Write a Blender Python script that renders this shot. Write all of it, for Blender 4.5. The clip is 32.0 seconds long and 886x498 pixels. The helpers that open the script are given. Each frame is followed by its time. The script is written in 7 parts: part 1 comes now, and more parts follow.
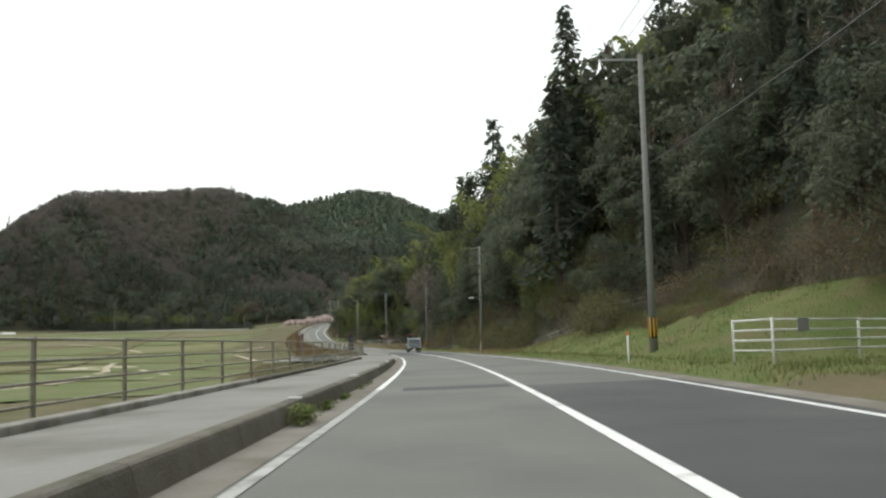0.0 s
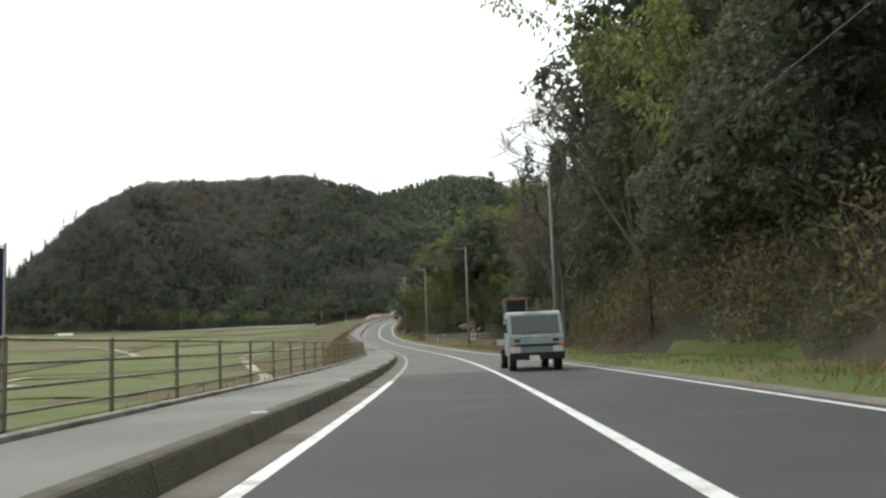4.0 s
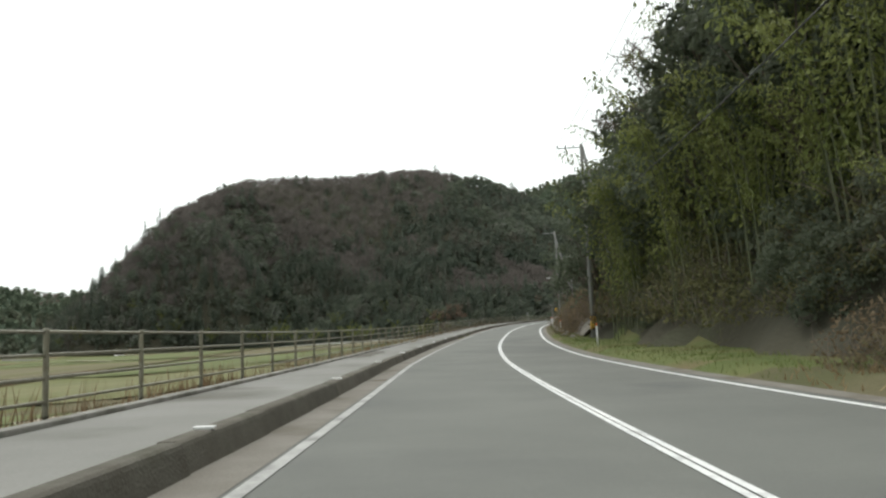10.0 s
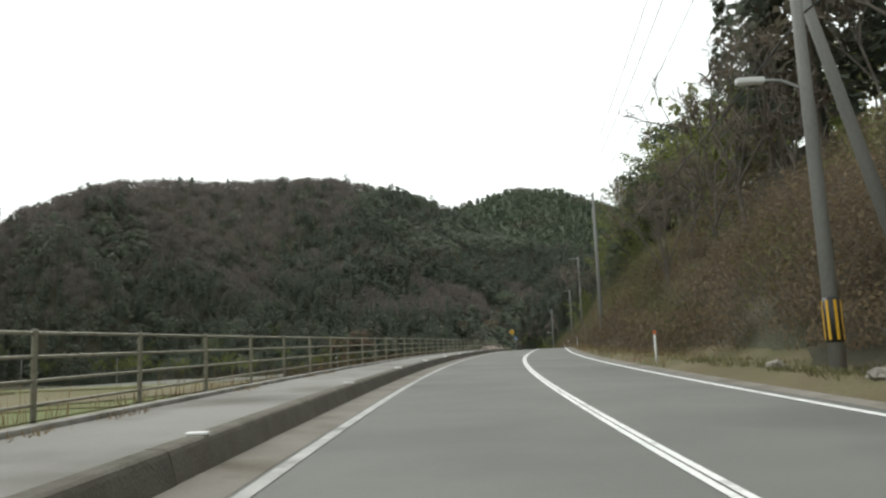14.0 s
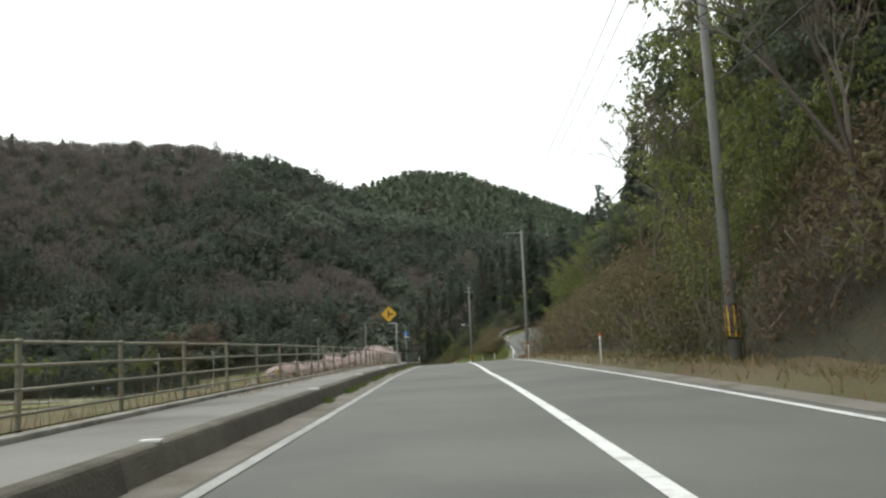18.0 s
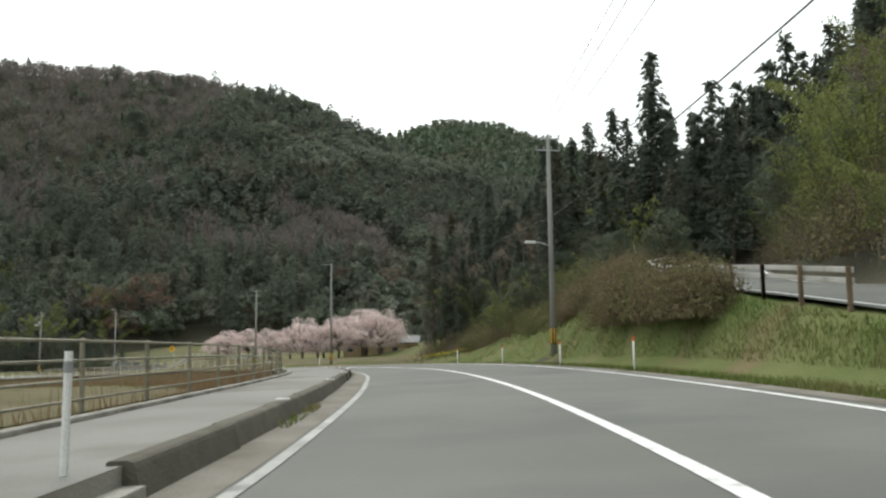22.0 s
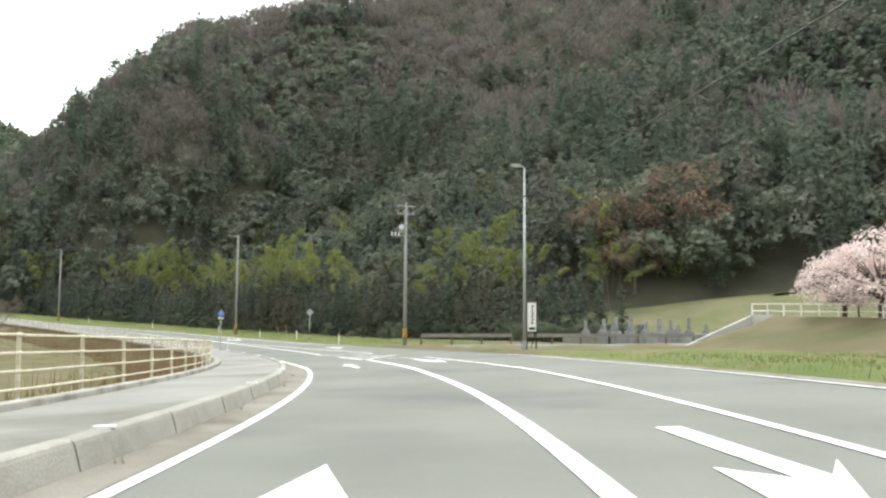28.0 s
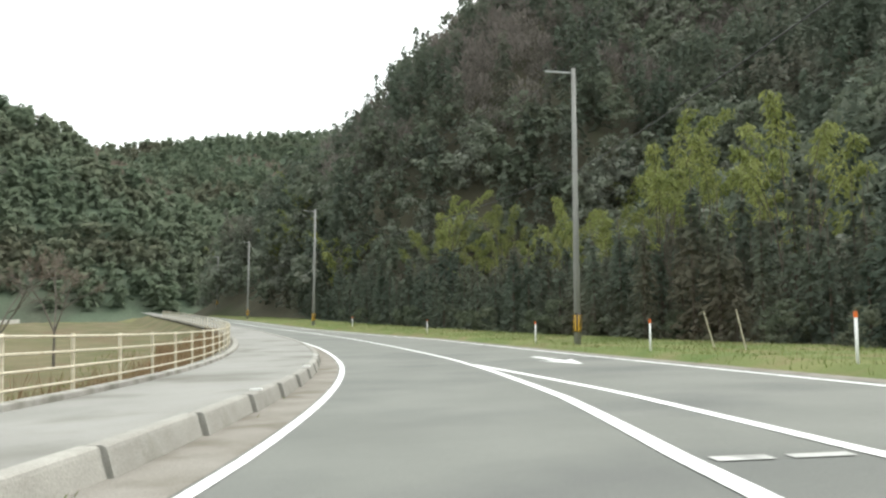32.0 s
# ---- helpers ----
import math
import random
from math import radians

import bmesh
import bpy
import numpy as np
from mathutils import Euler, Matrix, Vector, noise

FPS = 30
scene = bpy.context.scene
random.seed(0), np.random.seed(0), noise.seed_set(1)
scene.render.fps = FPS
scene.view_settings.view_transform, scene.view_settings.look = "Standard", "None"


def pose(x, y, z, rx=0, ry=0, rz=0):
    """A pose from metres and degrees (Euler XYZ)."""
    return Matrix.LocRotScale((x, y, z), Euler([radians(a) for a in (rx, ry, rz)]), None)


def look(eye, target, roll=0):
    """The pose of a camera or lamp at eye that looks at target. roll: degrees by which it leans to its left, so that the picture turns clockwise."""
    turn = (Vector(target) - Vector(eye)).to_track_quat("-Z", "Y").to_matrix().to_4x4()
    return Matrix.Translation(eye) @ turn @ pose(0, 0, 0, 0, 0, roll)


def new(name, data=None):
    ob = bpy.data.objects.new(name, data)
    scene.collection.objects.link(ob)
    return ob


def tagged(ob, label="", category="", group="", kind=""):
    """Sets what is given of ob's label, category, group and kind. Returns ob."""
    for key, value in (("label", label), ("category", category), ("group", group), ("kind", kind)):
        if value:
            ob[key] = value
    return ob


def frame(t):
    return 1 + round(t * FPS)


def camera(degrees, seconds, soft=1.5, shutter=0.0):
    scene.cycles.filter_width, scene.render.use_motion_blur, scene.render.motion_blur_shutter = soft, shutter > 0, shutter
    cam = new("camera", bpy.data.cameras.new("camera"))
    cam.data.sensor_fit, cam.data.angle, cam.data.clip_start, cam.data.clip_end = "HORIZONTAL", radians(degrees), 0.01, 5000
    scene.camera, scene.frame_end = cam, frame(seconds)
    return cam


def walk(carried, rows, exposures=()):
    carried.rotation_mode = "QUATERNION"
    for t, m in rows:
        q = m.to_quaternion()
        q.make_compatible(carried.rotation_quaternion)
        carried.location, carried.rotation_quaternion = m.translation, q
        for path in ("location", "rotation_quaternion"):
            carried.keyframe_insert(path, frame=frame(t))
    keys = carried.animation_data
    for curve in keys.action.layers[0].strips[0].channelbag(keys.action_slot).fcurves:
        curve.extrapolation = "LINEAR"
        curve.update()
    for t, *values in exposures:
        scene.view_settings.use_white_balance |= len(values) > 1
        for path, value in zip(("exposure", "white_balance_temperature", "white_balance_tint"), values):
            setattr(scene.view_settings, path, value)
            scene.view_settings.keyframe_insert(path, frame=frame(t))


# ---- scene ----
# ------------------------------------------------------------------ camera
cam = camera(56.8, 32.0, soft=2.4)
ROWS = [  # seconds, x, y, z, yaw, pitch, roll
    (0.0, 0.00, -0.00, 1.048, 0.13, 5.64, 1.29),
    (0.5, 0.08, 11.62, 0.861, 1.03, 5.44, 0.99),
    (1.0, 0.01, 23.24, 0.666, 2.11, 5.31, 1.44),
    (1.5, -0.23, 34.84, 0.461, 2.64, 5.47, 1.01),
    (2.0, -0.65, 46.43, 0.247, 3.47, 5.33, 1.77),
    (2.5, -1.24, 58.00, 0.030, 4.47, 5.24, 2.05),
    (3.0, -2.02, 69.55, -0.186, 5.43, 5.42, 1.72),
    (3.5, -2.98, 81.09, -0.396, 6.29, 5.35, 1.72),
    (4.0, -4.12, 92.59, -0.599, 7.14, 5.62, 2.20),
    (4.5, -5.43, 104.07, -0.797, 8.07, 5.45, 1.85),
    (5.0, -6.92, 115.50, -0.989, 8.94, 5.32, 1.40),
    (5.5, -8.57, 126.89, -1.174, 9.76, 5.35, 1.22),
    (6.0, -10.39, 138.23, -1.351, 10.59, 5.48, 1.37),
    (6.5, -12.38, 149.52, -1.518, 11.49, 5.62, 1.93),
    (7.0, -14.54, 160.77, -1.671, 12.47, 5.69, 2.47),
    (7.5, -16.86, 171.96, -1.801, 13.36, 5.70, 1.85),
    (8.0, -19.34, 183.09, -1.897, 13.99, 5.87, 2.14),
    (8.5, -21.99, 194.17, -1.948, 14.75, 6.07, 2.11),
    (9.0, -24.78, 205.18, -1.943, 15.90, 6.49, 1.60),
    (9.5, -27.68, 216.16, -1.876, 16.52, 7.00, 1.96),
    (10.0, -30.66, 227.11, -1.737, 16.65, 7.40, 2.63),
    (10.5, -33.68, 238.04, -1.521, 16.80, 7.89, 3.51),
    (11.0, -36.66, 248.97, -1.232, 16.74, 8.20, 3.91),
    (11.5, -39.54, 259.92, -0.880, 15.87, 8.47, 3.54),
    (12.0, -42.23, 270.90, -0.471, 14.94, 8.75, 3.20),
    (12.5, -44.70, 281.93, -0.015, 13.79, 9.03, 3.10),
    (13.0, -46.97, 292.99, 0.479, 12.59, 9.26, 2.71),
    (13.5, -49.06, 304.08, 1.000, 11.57, 9.29, 2.94),
    (14.0, -50.99, 315.20, 1.538, 10.70, 9.27, 2.27),
    (14.5, -52.73, 326.34, 2.085, 10.01, 9.30, 2.86),
    (15.0, -54.25, 337.49, 2.634, 9.02, 9.29, 3.41),
    (15.5, -55.52, 348.67, 3.176, 7.72, 9.24, 3.50),
    (16.0, -56.53, 359.87, 3.708, 6.33, 9.16, 3.32),
    (16.5, -57.33, 371.08, 4.228, 5.05, 9.07, 3.03),
    (17.0, -57.96, 382.30, 4.734, 4.11, 9.00, 2.80),
    (17.5, -58.47, 393.51, 5.226, 3.75, 8.93, 2.65),
    (18.0, -58.91, 404.71, 5.697, 3.56, 8.84, 2.44),
    (18.5, -59.36, 415.83, 6.140, 3.63, 8.79, 1.69),
    (19.0, -59.86, 426.78, 6.544, 3.90, 8.60, 1.13),
    (19.5, -60.46, 437.55, 6.907, 4.39, 8.39, 1.26),
    (20.0, -61.11, 448.14, 7.222, 4.75, 8.06, 1.08),
    (20.5, -61.77, 458.55, 7.484, 5.03, 7.75, 0.42),
    (21.0, -62.41, 468.81, 7.692, 5.22, 7.44, 0.59),
    (21.5, -63.07, 478.96, 7.843, 5.40, 7.13, 0.39),
    (22.0, -63.84, 488.98, 7.940, 5.63, 6.85, 0.72),
    (22.5, -64.81, 498.89, 7.983, 6.12, 6.58, 0.71),
    (23.0, -66.07, 508.67, 7.976, 8.36, 6.17, 0.91),
    (23.5, -67.70, 518.30, 7.922, 11.52, 5.87, 0.53),
    (24.0, -69.78, 527.69, 7.827, 14.98, 5.62, -0.21),
    (24.5, -72.37, 536.81, 7.698, 18.76, 5.51, 0.04),
    (25.0, -75.54, 545.59, 7.541, 21.84, 5.28, -0.43),
    (25.5, -79.28, 554.01, 7.360, 25.21, 5.23, 0.02),
    (26.0, -83.55, 562.05, 7.160, 29.55, 5.08, 1.04),
    (26.5, -88.32, 569.76, 6.945, 34.37, 5.03, 0.96),
    (27.0, -93.60, 577.19, 6.715, 38.41, 4.97, 0.40),
    (27.5, -99.34, 584.32, 6.473, 41.68, 4.86, -0.14),
    (28.0, -105.54, 591.13, 6.221, 44.58, 4.77, -0.36),
    (28.5, -112.16, 597.58, 5.958, 47.53, 4.73, 0.06),
    (29.0, -119.19, 603.65, 5.686, 50.87, 4.72, 0.77),
    (29.5, -126.59, 609.32, 5.404, 54.60, 4.55, 0.16),
    (30.0, -134.35, 614.57, 5.122, 58.22, 4.63, 0.26),
    (30.5, -142.44, 619.39, 4.854, 61.74, 4.78, 0.33),
    (31.0, -150.82, 623.79, 4.614, 64.63, 5.01, 0.30),
    (31.5, -159.47, 627.75, 4.418, 67.37, 5.03, -0.58),
    (32.0, -168.37, 631.27, 4.277, 70.40, 5.83, -0.03),
]

walk(cam, [(t, pose(x, y, z, 90 + pitch, roll, yaw)) for t, x, y, z, yaw, pitch, roll in ROWS],
     exposures=[(0.0, 0.0), (20.0, 0.0), (22.0, 0.1), (25.0, 0.32), (26.5, 0.42), (28.5, 1.08), (29.5, 1.08), (30.5, 0.95), (32.0, 0.82)])

# ------------------------------------------------------------------ light: a bright hazy overcast
SUN_ELEV, SUN_AZ = radians(52), radians(28)      # azimuth from +y towards -x
world = bpy.data.worlds.new("overcast_sky")
scene.world = world
world.use_nodes = True
wn, wl = world.node_tree.nodes, world.node_tree.links
sky = wn.new("ShaderNodeTexSky")
sky.sky_type = "NISHITA"
sky.sun_disc = False
sky.sun_elevation, sky.sun_rotation = SUN_ELEV, -SUN_AZ
sky.dust_density, sky.air_density, sky.ozone_density = 6.0, 1.4, 0.6
sat = wn.new("ShaderNodeHueSaturation")
sat.inputs["Saturation"].default_value = 0.22
sat.inputs["Value"].default_value = 0.13
veil = wn.new("ShaderNodeMix")                  # the cloud veil over the sky
veil.data_type = "RGBA"
veil.inputs[0].default_value = 0.72
veil.inputs[7].default_value = (1.0, 1.075, 1.05, 1)
back = wn["Background"]
back.inputs[1].default_value = 1.25
wl.new(sky.outputs[0], sat.inputs["Color"])
wl.new(sat.outputs[0], veil.inputs[6])
wl.new(veil.outputs[2], back.inputs[0])
sun_data = bpy.data.lights.new("sun", "SUN")
sun_data.energy, sun_data.angle, sun_data.color = 1.1, radians(14), (1.0, 0.96, 0.9)
sun_lamp = new("sun", sun_data)
sun_dir = Vector((-math.sin(SUN_AZ) * math.cos(SUN_ELEV), math.cos(SUN_AZ) * math.cos(SUN_ELEV), math.sin(SUN_ELEV)))
sun_lamp.matrix_world = look(sun_dir * 100, (0, 0, 0))

# ------------------------------------------------------------------ materials
def surface(name, a, b, scale=1.0, rough=0.8, bump=0.2, fine=40.0, spec=0.3, metal=0.0, stain=None, stain_scale=0.3,
            vary=0.0, island=0.0, translucent=0.0, bump_dist=0.02, stretch=(1, 1, 1)):
    """A two-scale procedural surface: a large mottling from colour a to colour b, a fine grain in bump and tone."""
    m = bpy.data.materials.new(name)
    m.use_nodes = True
    n, l = m.node_tree.nodes, m.node_tree.links
    p = n["Principled BSDF"]
    co = n.new("ShaderNodeTexCoord")
    mp = n.new("ShaderNodeMapping")
    mp.inputs["Scale"].default_value = stretch
    l.new(co.outputs["Object"], mp.inputs["Vector"])

    def noise_tex(s, detail=4.0):
        t = n.new("ShaderNodeTexNoise")
        t.inputs["Scale"].default_value, t.inputs["Detail"].default_value = s, detail
        l.new(mp.outputs[0], t.inputs["Vector"])
        return t

    def mix(fac, c1, c2, blend="MIX"):
        x = n.new("ShaderNodeMix")
        x.data_type, x.blend_type = "RGBA", blend
        for i, v in ((0, fac), (6, c1), (7, c2)):
            if hasattr(v, "links"):
                l.new(v, x.inputs[i])
            else:
                x.inputs[i].default_value = v if i == 0 else (*v[:3], 1)
        return x.outputs[2]

    def ramp(src, lo, hi):
        r = n.new("ShaderNodeMapRange")
        r.inputs[1].default_value, r.inputs[2].default_value = lo, hi
        l.new(src, r.inputs[0])
        return r.outputs[0]

    big, small = noise_tex(scale), noise_tex(fine, 3.0)
    col = mix(ramp(big.outputs[0], 0.32, 0.68), a, b)
    if stain:
        col = mix(ramp(noise_tex(stain_scale, 6.0).outputs[0], 0.52, 0.72), col, stain)
    grain = ramp(small.outputs[0], 0.2, 0.8)
    g = n.new("ShaderNodeMath")
    g.operation, g.inputs[1].default_value, g.inputs[2].default_value = "MULTIPLY_ADD", 0.34, 0.83
    l.new(grain, g.inputs[0])
    tone = g.outputs[0]
    for on, node, sock in ((vary, "ShaderNodeObjectInfo", "Random"), (island, "ShaderNodeNewGeometry", "Random Per Island")):
        if on:
            src = n.new(node).outputs[sock]
            k = n.new("ShaderNodeMath")
            k.operation, k.inputs[1].default_value, k.inputs[2].default_value = "MULTIPLY_ADD", on, 1 - on / 2
            l.new(src, k.inputs[0])
            mlt = n.new("ShaderNodeMath")
            mlt.operation = "MULTIPLY"
            l.new(tone, mlt.inputs[0]), l.new(k.outputs[0], mlt.inputs[1])
            tone = mlt.outputs[0]
    rgb = n.new("ShaderNodeCombineColor")
    for i in range(3):
        l.new(tone, rgb.inputs[i])
    col = mix(1.0, col, rgb.outputs[0], "MULTIPLY")
    l.new(col, p.inputs["Base Color"])
    p.inputs["Roughness"].default_value, p.inputs["Metallic"].default_value = rough, metal
    p.inputs["Specular IOR Level"].default_value = spec
    if bump:
        bp = n.new("ShaderNodeBump")
        bp.inputs["Strength"].default_value, bp.inputs["Distance"].default_value = bump, bump_dist
        l.new(small.outputs[0], bp.inputs["Height"])
        l.new(bp.outputs[0], p.inputs["Normal"])
    if translucent:
        tr = n.new("ShaderNodeBsdfTranslucent")
        l.new(col, tr.inputs["Color"])
        mx = n.new("ShaderNodeMixShader")
        mx.inputs[0].default_value = translucent
        l.new(p.outputs[0], mx.inputs[1]), l.new(tr.outputs[0], mx.inputs[2])
        l.new(mx.outputs[0], n["Material Output"].inputs["Surface"])
    return m


def plain(name, c, rough=0.5, metal=0.0, spec=0.5):
    return surface(name, c, tuple(v * 0.9 for v in c), 3.0, rough, 0.03, 60.0, spec, metal)


ASPHALT = surface("worn_asphalt", (0.138, 0.143, 0.129), (0.168, 0.173, 0.156), 0.35, 0.85, 0.35, 70.0, 0.25, stain=(0.112, 0.116, 0.109), stain_scale=0.22)
ASPHALT_NEW = surface("fresh_asphalt", (0.062, 0.064, 0.066), (0.078, 0.080, 0.081), 0.5, 0.8, 0.45, 80.0, 0.3, stain=(0.10, 0.10, 0.10), stain_scale=0.3)
GUTTER = surface("gutter_grit", (0.19, 0.175, 0.15), (0.24, 0.225, 0.2), 0.9, 0.95, 0.4, 45.0, 0.1, stain=(0.13, 0.115, 0.09), stain_scale=0.7)
PAVING = surface("footway_asphalt", (0.205, 0.203, 0.186), (0.255, 0.250, 0.232), 0.4, 0.9, 0.3, 60.0, 0.2, stain=(0.128, 0.122, 0.104), stain_scale=0.32)
PATCH_DARK = surface("dirty_asphalt", (0.125, 0.118, 0.100), (0.165, 0.158, 0.138), 0.6, 0.95, 0.4, 50.0, 0.15, stain=(0.095, 0.088, 0.07), stain_scale=0.7)
PAINT = surface("road_paint", (0.74, 0.75, 0.74), (0.80, 0.80, 0.78), 2.0, 0.6, 0.2, 50.0, 0.4, stain=(0.45, 0.45, 0.44), stain_scale=3.0)
CONCRETE = surface("kerb_concrete", (0.25, 0.24, 0.215), (0.33, 0.32, 0.29), 1.2, 0.9, 0.35, 40.0, 0.2, stain=(0.12, 0.115, 0.09), stain_scale=0.8, vary=0.25)
CONCRETE_DARK = surface("mossy_kerb_concrete", (0.115, 0.105, 0.085), (0.17, 0.16, 0.135), 1.6, 0.95, 0.5, 35.0, 0.15, stain=(0.07, 0.07, 0.045), stain_scale=1.2, vary=0.3)
RETAINING = surface("cast_concrete", (0.40, 0.39, 0.36), (0.48, 0.47, 0.44), 0.8, 0.9, 0.3, 30.0, 0.2, stain=(0.28, 0.27, 0.24), stain_scale=0.6)
POLE_MAT = surface("pole_concrete", (0.23, 0.23, 0.22), (0.28, 0.275, 0.26), 1.5, 0.85, 0.15, 50.0, 0.2, stain=(0.18, 0.175, 0.16), stain_scale=0.8, stretch=(1, 1, 0.2))
STEEL = surface("galvanised_steel", (0.36, 0.37, 0.37), (0.44, 0.45, 0.45), 4.0, 0.5, 0.08, 60.0, 0.5, 0.6)
FENCE_MAT = surface("weathered_fence_paint", (0.20, 0.19, 0.140), (0.27, 0.255, 0.195), 3.0, 0.6, 0.15, 70.0, 0.35, stain=(0.15, 0.12, 0.07), stain_scale=4.0, vary=0.25)
FENCE_PALE = surface("cream_fence_paint", (0.50, 0.45, 0.34), (0.58, 0.53, 0.42), 3.0, 0.6, 0.15, 70.0, 0.35, stain=(0.36, 0.29, 0.18), stain_scale=4.0, vary=0.2)
WHITE_PAINT = surface("white_paint", (0.66, 0.66, 0.63), (0.74, 0.74, 0.71), 3.0, 0.55, 0.1, 60.0, 0.4, stain=(0.48, 0.44, 0.38), stain_scale=5.0)
GREY_PAINT = plain("grey_paint", (0.30, 0.31, 0.31))
DARK = plain("dark_rubber", (0.025, 0.025, 0.026), 0.8, 0, 0.3)
CABLE = plain("cable_black", (0.03, 0.03, 0.03), 0.6)
YELLOW = plain("sign_yellow", (0.78, 0.44, 0.03), 0.45)
BLACK = plain("sign_black", (0.02, 0.02, 0.02), 0.5)
BLUE = plain("sign_blue", (0.03, 0.16, 0.52), 0.4)
SIGN_WHITE = plain("sign_white", (0.78, 0.78, 0.76), 0.45)
ORANGE = plain("reflector_orange", (0.75, 0.16, 0.03), 0.35)
WOOD = surface("weathered_wood", (0.12, 0.085, 0.055), (0.19, 0.14, 0.095), 6.0, 0.85, 0.4, 40.0, 0.2, stretch=(1, 1, 0.15))
GREY_WOOD = surface("grey_timber", (0.16, 0.15, 0.13), (0.24, 0.225, 0.195), 5.0, 0.85, 0.3, 40.0, 0.2, stretch=(0.2, 0.2, 1))
BARK = surface("bark", (0.085, 0.070, 0.056), (0.13, 0.11, 0.09), 3.0, 0.95, 0.5, 25.0, 0.1, stretch=(1, 1, 0.3), vary=0.4)
BARK_PALE = surface("pale_bark", (0.12, 0.105, 0.09), (0.17, 0.152, 0.13), 3.0, 0.95, 0.4, 25.0, 0.1, vary=0.4)
CULM = surface("bamboo_culm", (0.085, 0.098, 0.045), (0.140, 0.148, 0.082), 2.0, 0.5, 0.1, 30.0, 0.3)
CEDAR = surface("cedar_foliage", (0.074, 0.096, 0.074), (0.122, 0.140, 0.106), 0.12, 0.8, 0.0, 6.0, 0.12, stain=(0.130, 0.112, 0.080), stain_scale=0.07, vary=0.35, island=0.2, translucent=0.42)
# Mountain cedars and pale evergreens, raised and greyed in colour to hold haze.
HAZED_CEDAR = surface("hazed_cedar_foliage", (0.094, 0.118, 0.090), (0.140, 0.160, 0.122), 0.1, 0.8, 0.0, 6.0, 0.12, stain=(0.165, 0.152, 0.128), stain_scale=0.05, island=0.18, translucent=0.42)
HAZED_PALE_LEAF = surface("hazed_pale_evergreen_foliage", (0.112, 0.136, 0.096), (0.172, 0.192, 0.140), 0.12, 0.65, 0.0, 6.0, 0.2, stain=(0.225, 0.232, 0.196), stain_scale=0.08, island=0.22, translucent=0.42)
# Foliage of the far cedar hills, lightened so the colour holds the haze.
HAZED_PLANTATION = surface("hazed_plantation_foliage", (0.135, 0.175, 0.120), (0.180, 0.212, 0.148), 0.04, 0.8, 0.0, 2.0, 0.1, stain=(0.150, 0.138, 0.100), stain_scale=0.012, island=0.15, translucent=0.55)
LEAF = surface("evergreen_foliage", (0.090, 0.110, 0.074), (0.148, 0.168, 0.110), 0.14, 0.65, 0.0, 6.0, 0.2, stain=(0.165, 0.175, 0.125), stain_scale=0.1, vary=0.45, island=0.22, translucent=0.42)
BAMBOO = surface("bamboo_foliage", (0.140, 0.170, 0.052), (0.245, 0.262, 0.094), 0.4, 0.6, 0.0, 6.0, 0.2, vary=0.35, island=0.5, translucent=0.4)
BROWN = surface("dry_brush", (0.150, 0.112, 0.070), (0.230, 0.180, 0.118), 0.3, 0.9, 0.0, 6.0, 0.1, stain=(0.120, 0.125, 0.060), stain_scale=0.25, vary=0.4, island=0.5, translucent=0.3)
TWIG = surface("bare_twigs", (0.155, 0.125, 0.100), (0.215, 0.180, 0.150), 0.6, 0.95, 0.0, 6.0, 0.1, vary=0.4, island=0.5)
# Leafless mountain crowns, greyer than bare_twigs: haze is in the colour.
HAZED_TWIG = surface("hazed_twigs", (0.158, 0.138, 0.124), (0.205, 0.184, 0.168), 0.6, 0.95, 0.0, 6.0, 0.1, island=0.35, translucent=0.3)
REED = surface("dry_reed", (0.185, 0.120, 0.070), (0.265, 0.185, 0.110), 0.5, 0.85, 0.0, 8.0, 0.1, stain=(0.20, 0.165, 0.09), stain_scale=0.35, island=0.6, translucent=0.25)
OLIVE = surface("olive_brush", (0.125, 0.128, 0.055), (0.190, 0.182, 0.088), 0.35, 0.8, 0.0, 6.0, 0.15, vary=0.4, island=0.5, translucent=0.3)
BLOSSOM = surface("cherry_blossom", (0.69, 0.56, 0.54), (0.80, 0.70, 0.68), 0.6, 0.7, 0.0, 6.0, 0.2, vary=0.15, island=0.4, translucent=0.3)
RUST_LEAF = surface("russet_buds", (0.175, 0.115, 0.085), (0.235, 0.165, 0.125), 0.5, 0.8, 0.0, 6.0, 0.1, island=0.6, translucent=0.2)
GRASS = surface("spring_grass", (0.115, 0.165, 0.042), (0.175, 0.192, 0.070), 0.5, 0.8, 0.0, 8.0, 0.15, stain=(0.21, 0.165, 0.085), stain_scale=0.25, island=0.6, translucent=0.25)
DRY_GRASS = surface("dry_grass", (0.24, 0.175, 0.095), (0.34, 0.255, 0.145), 0.5, 0.85, 0.0, 8.0, 0.1, stain=(0.17, 0.115, 0.07), stain_scale=0.35, island=0.6, translucent=0.25)
RAPE = surface("rape_blossom", (0.62, 0.50, 0.02), (0.70, 0.60, 0.05), 2.0, 0.7, 0.0, 8.0, 0.1, island=0.3, translucent=0.3)
FLOOR = surface("forest_litter", (0.058, 0.056, 0.040), (0.088, 0.080, 0.056), 0.2, 0.95, 0.5, 4.0, 0.1, stain=(0.046, 0.056, 0.030), stain_scale=0.1, bump_dist=0.1)
UNDERGROWTH = surface("wooded_undergrowth", (0.062, 0.086, 0.058), (0.088, 0.110, 0.076), 0.05, 0.95, 0.5, 1.0, 0.1, stain=(0.065, 0.062, 0.048), stain_scale=0.02, bump_dist=0.3)
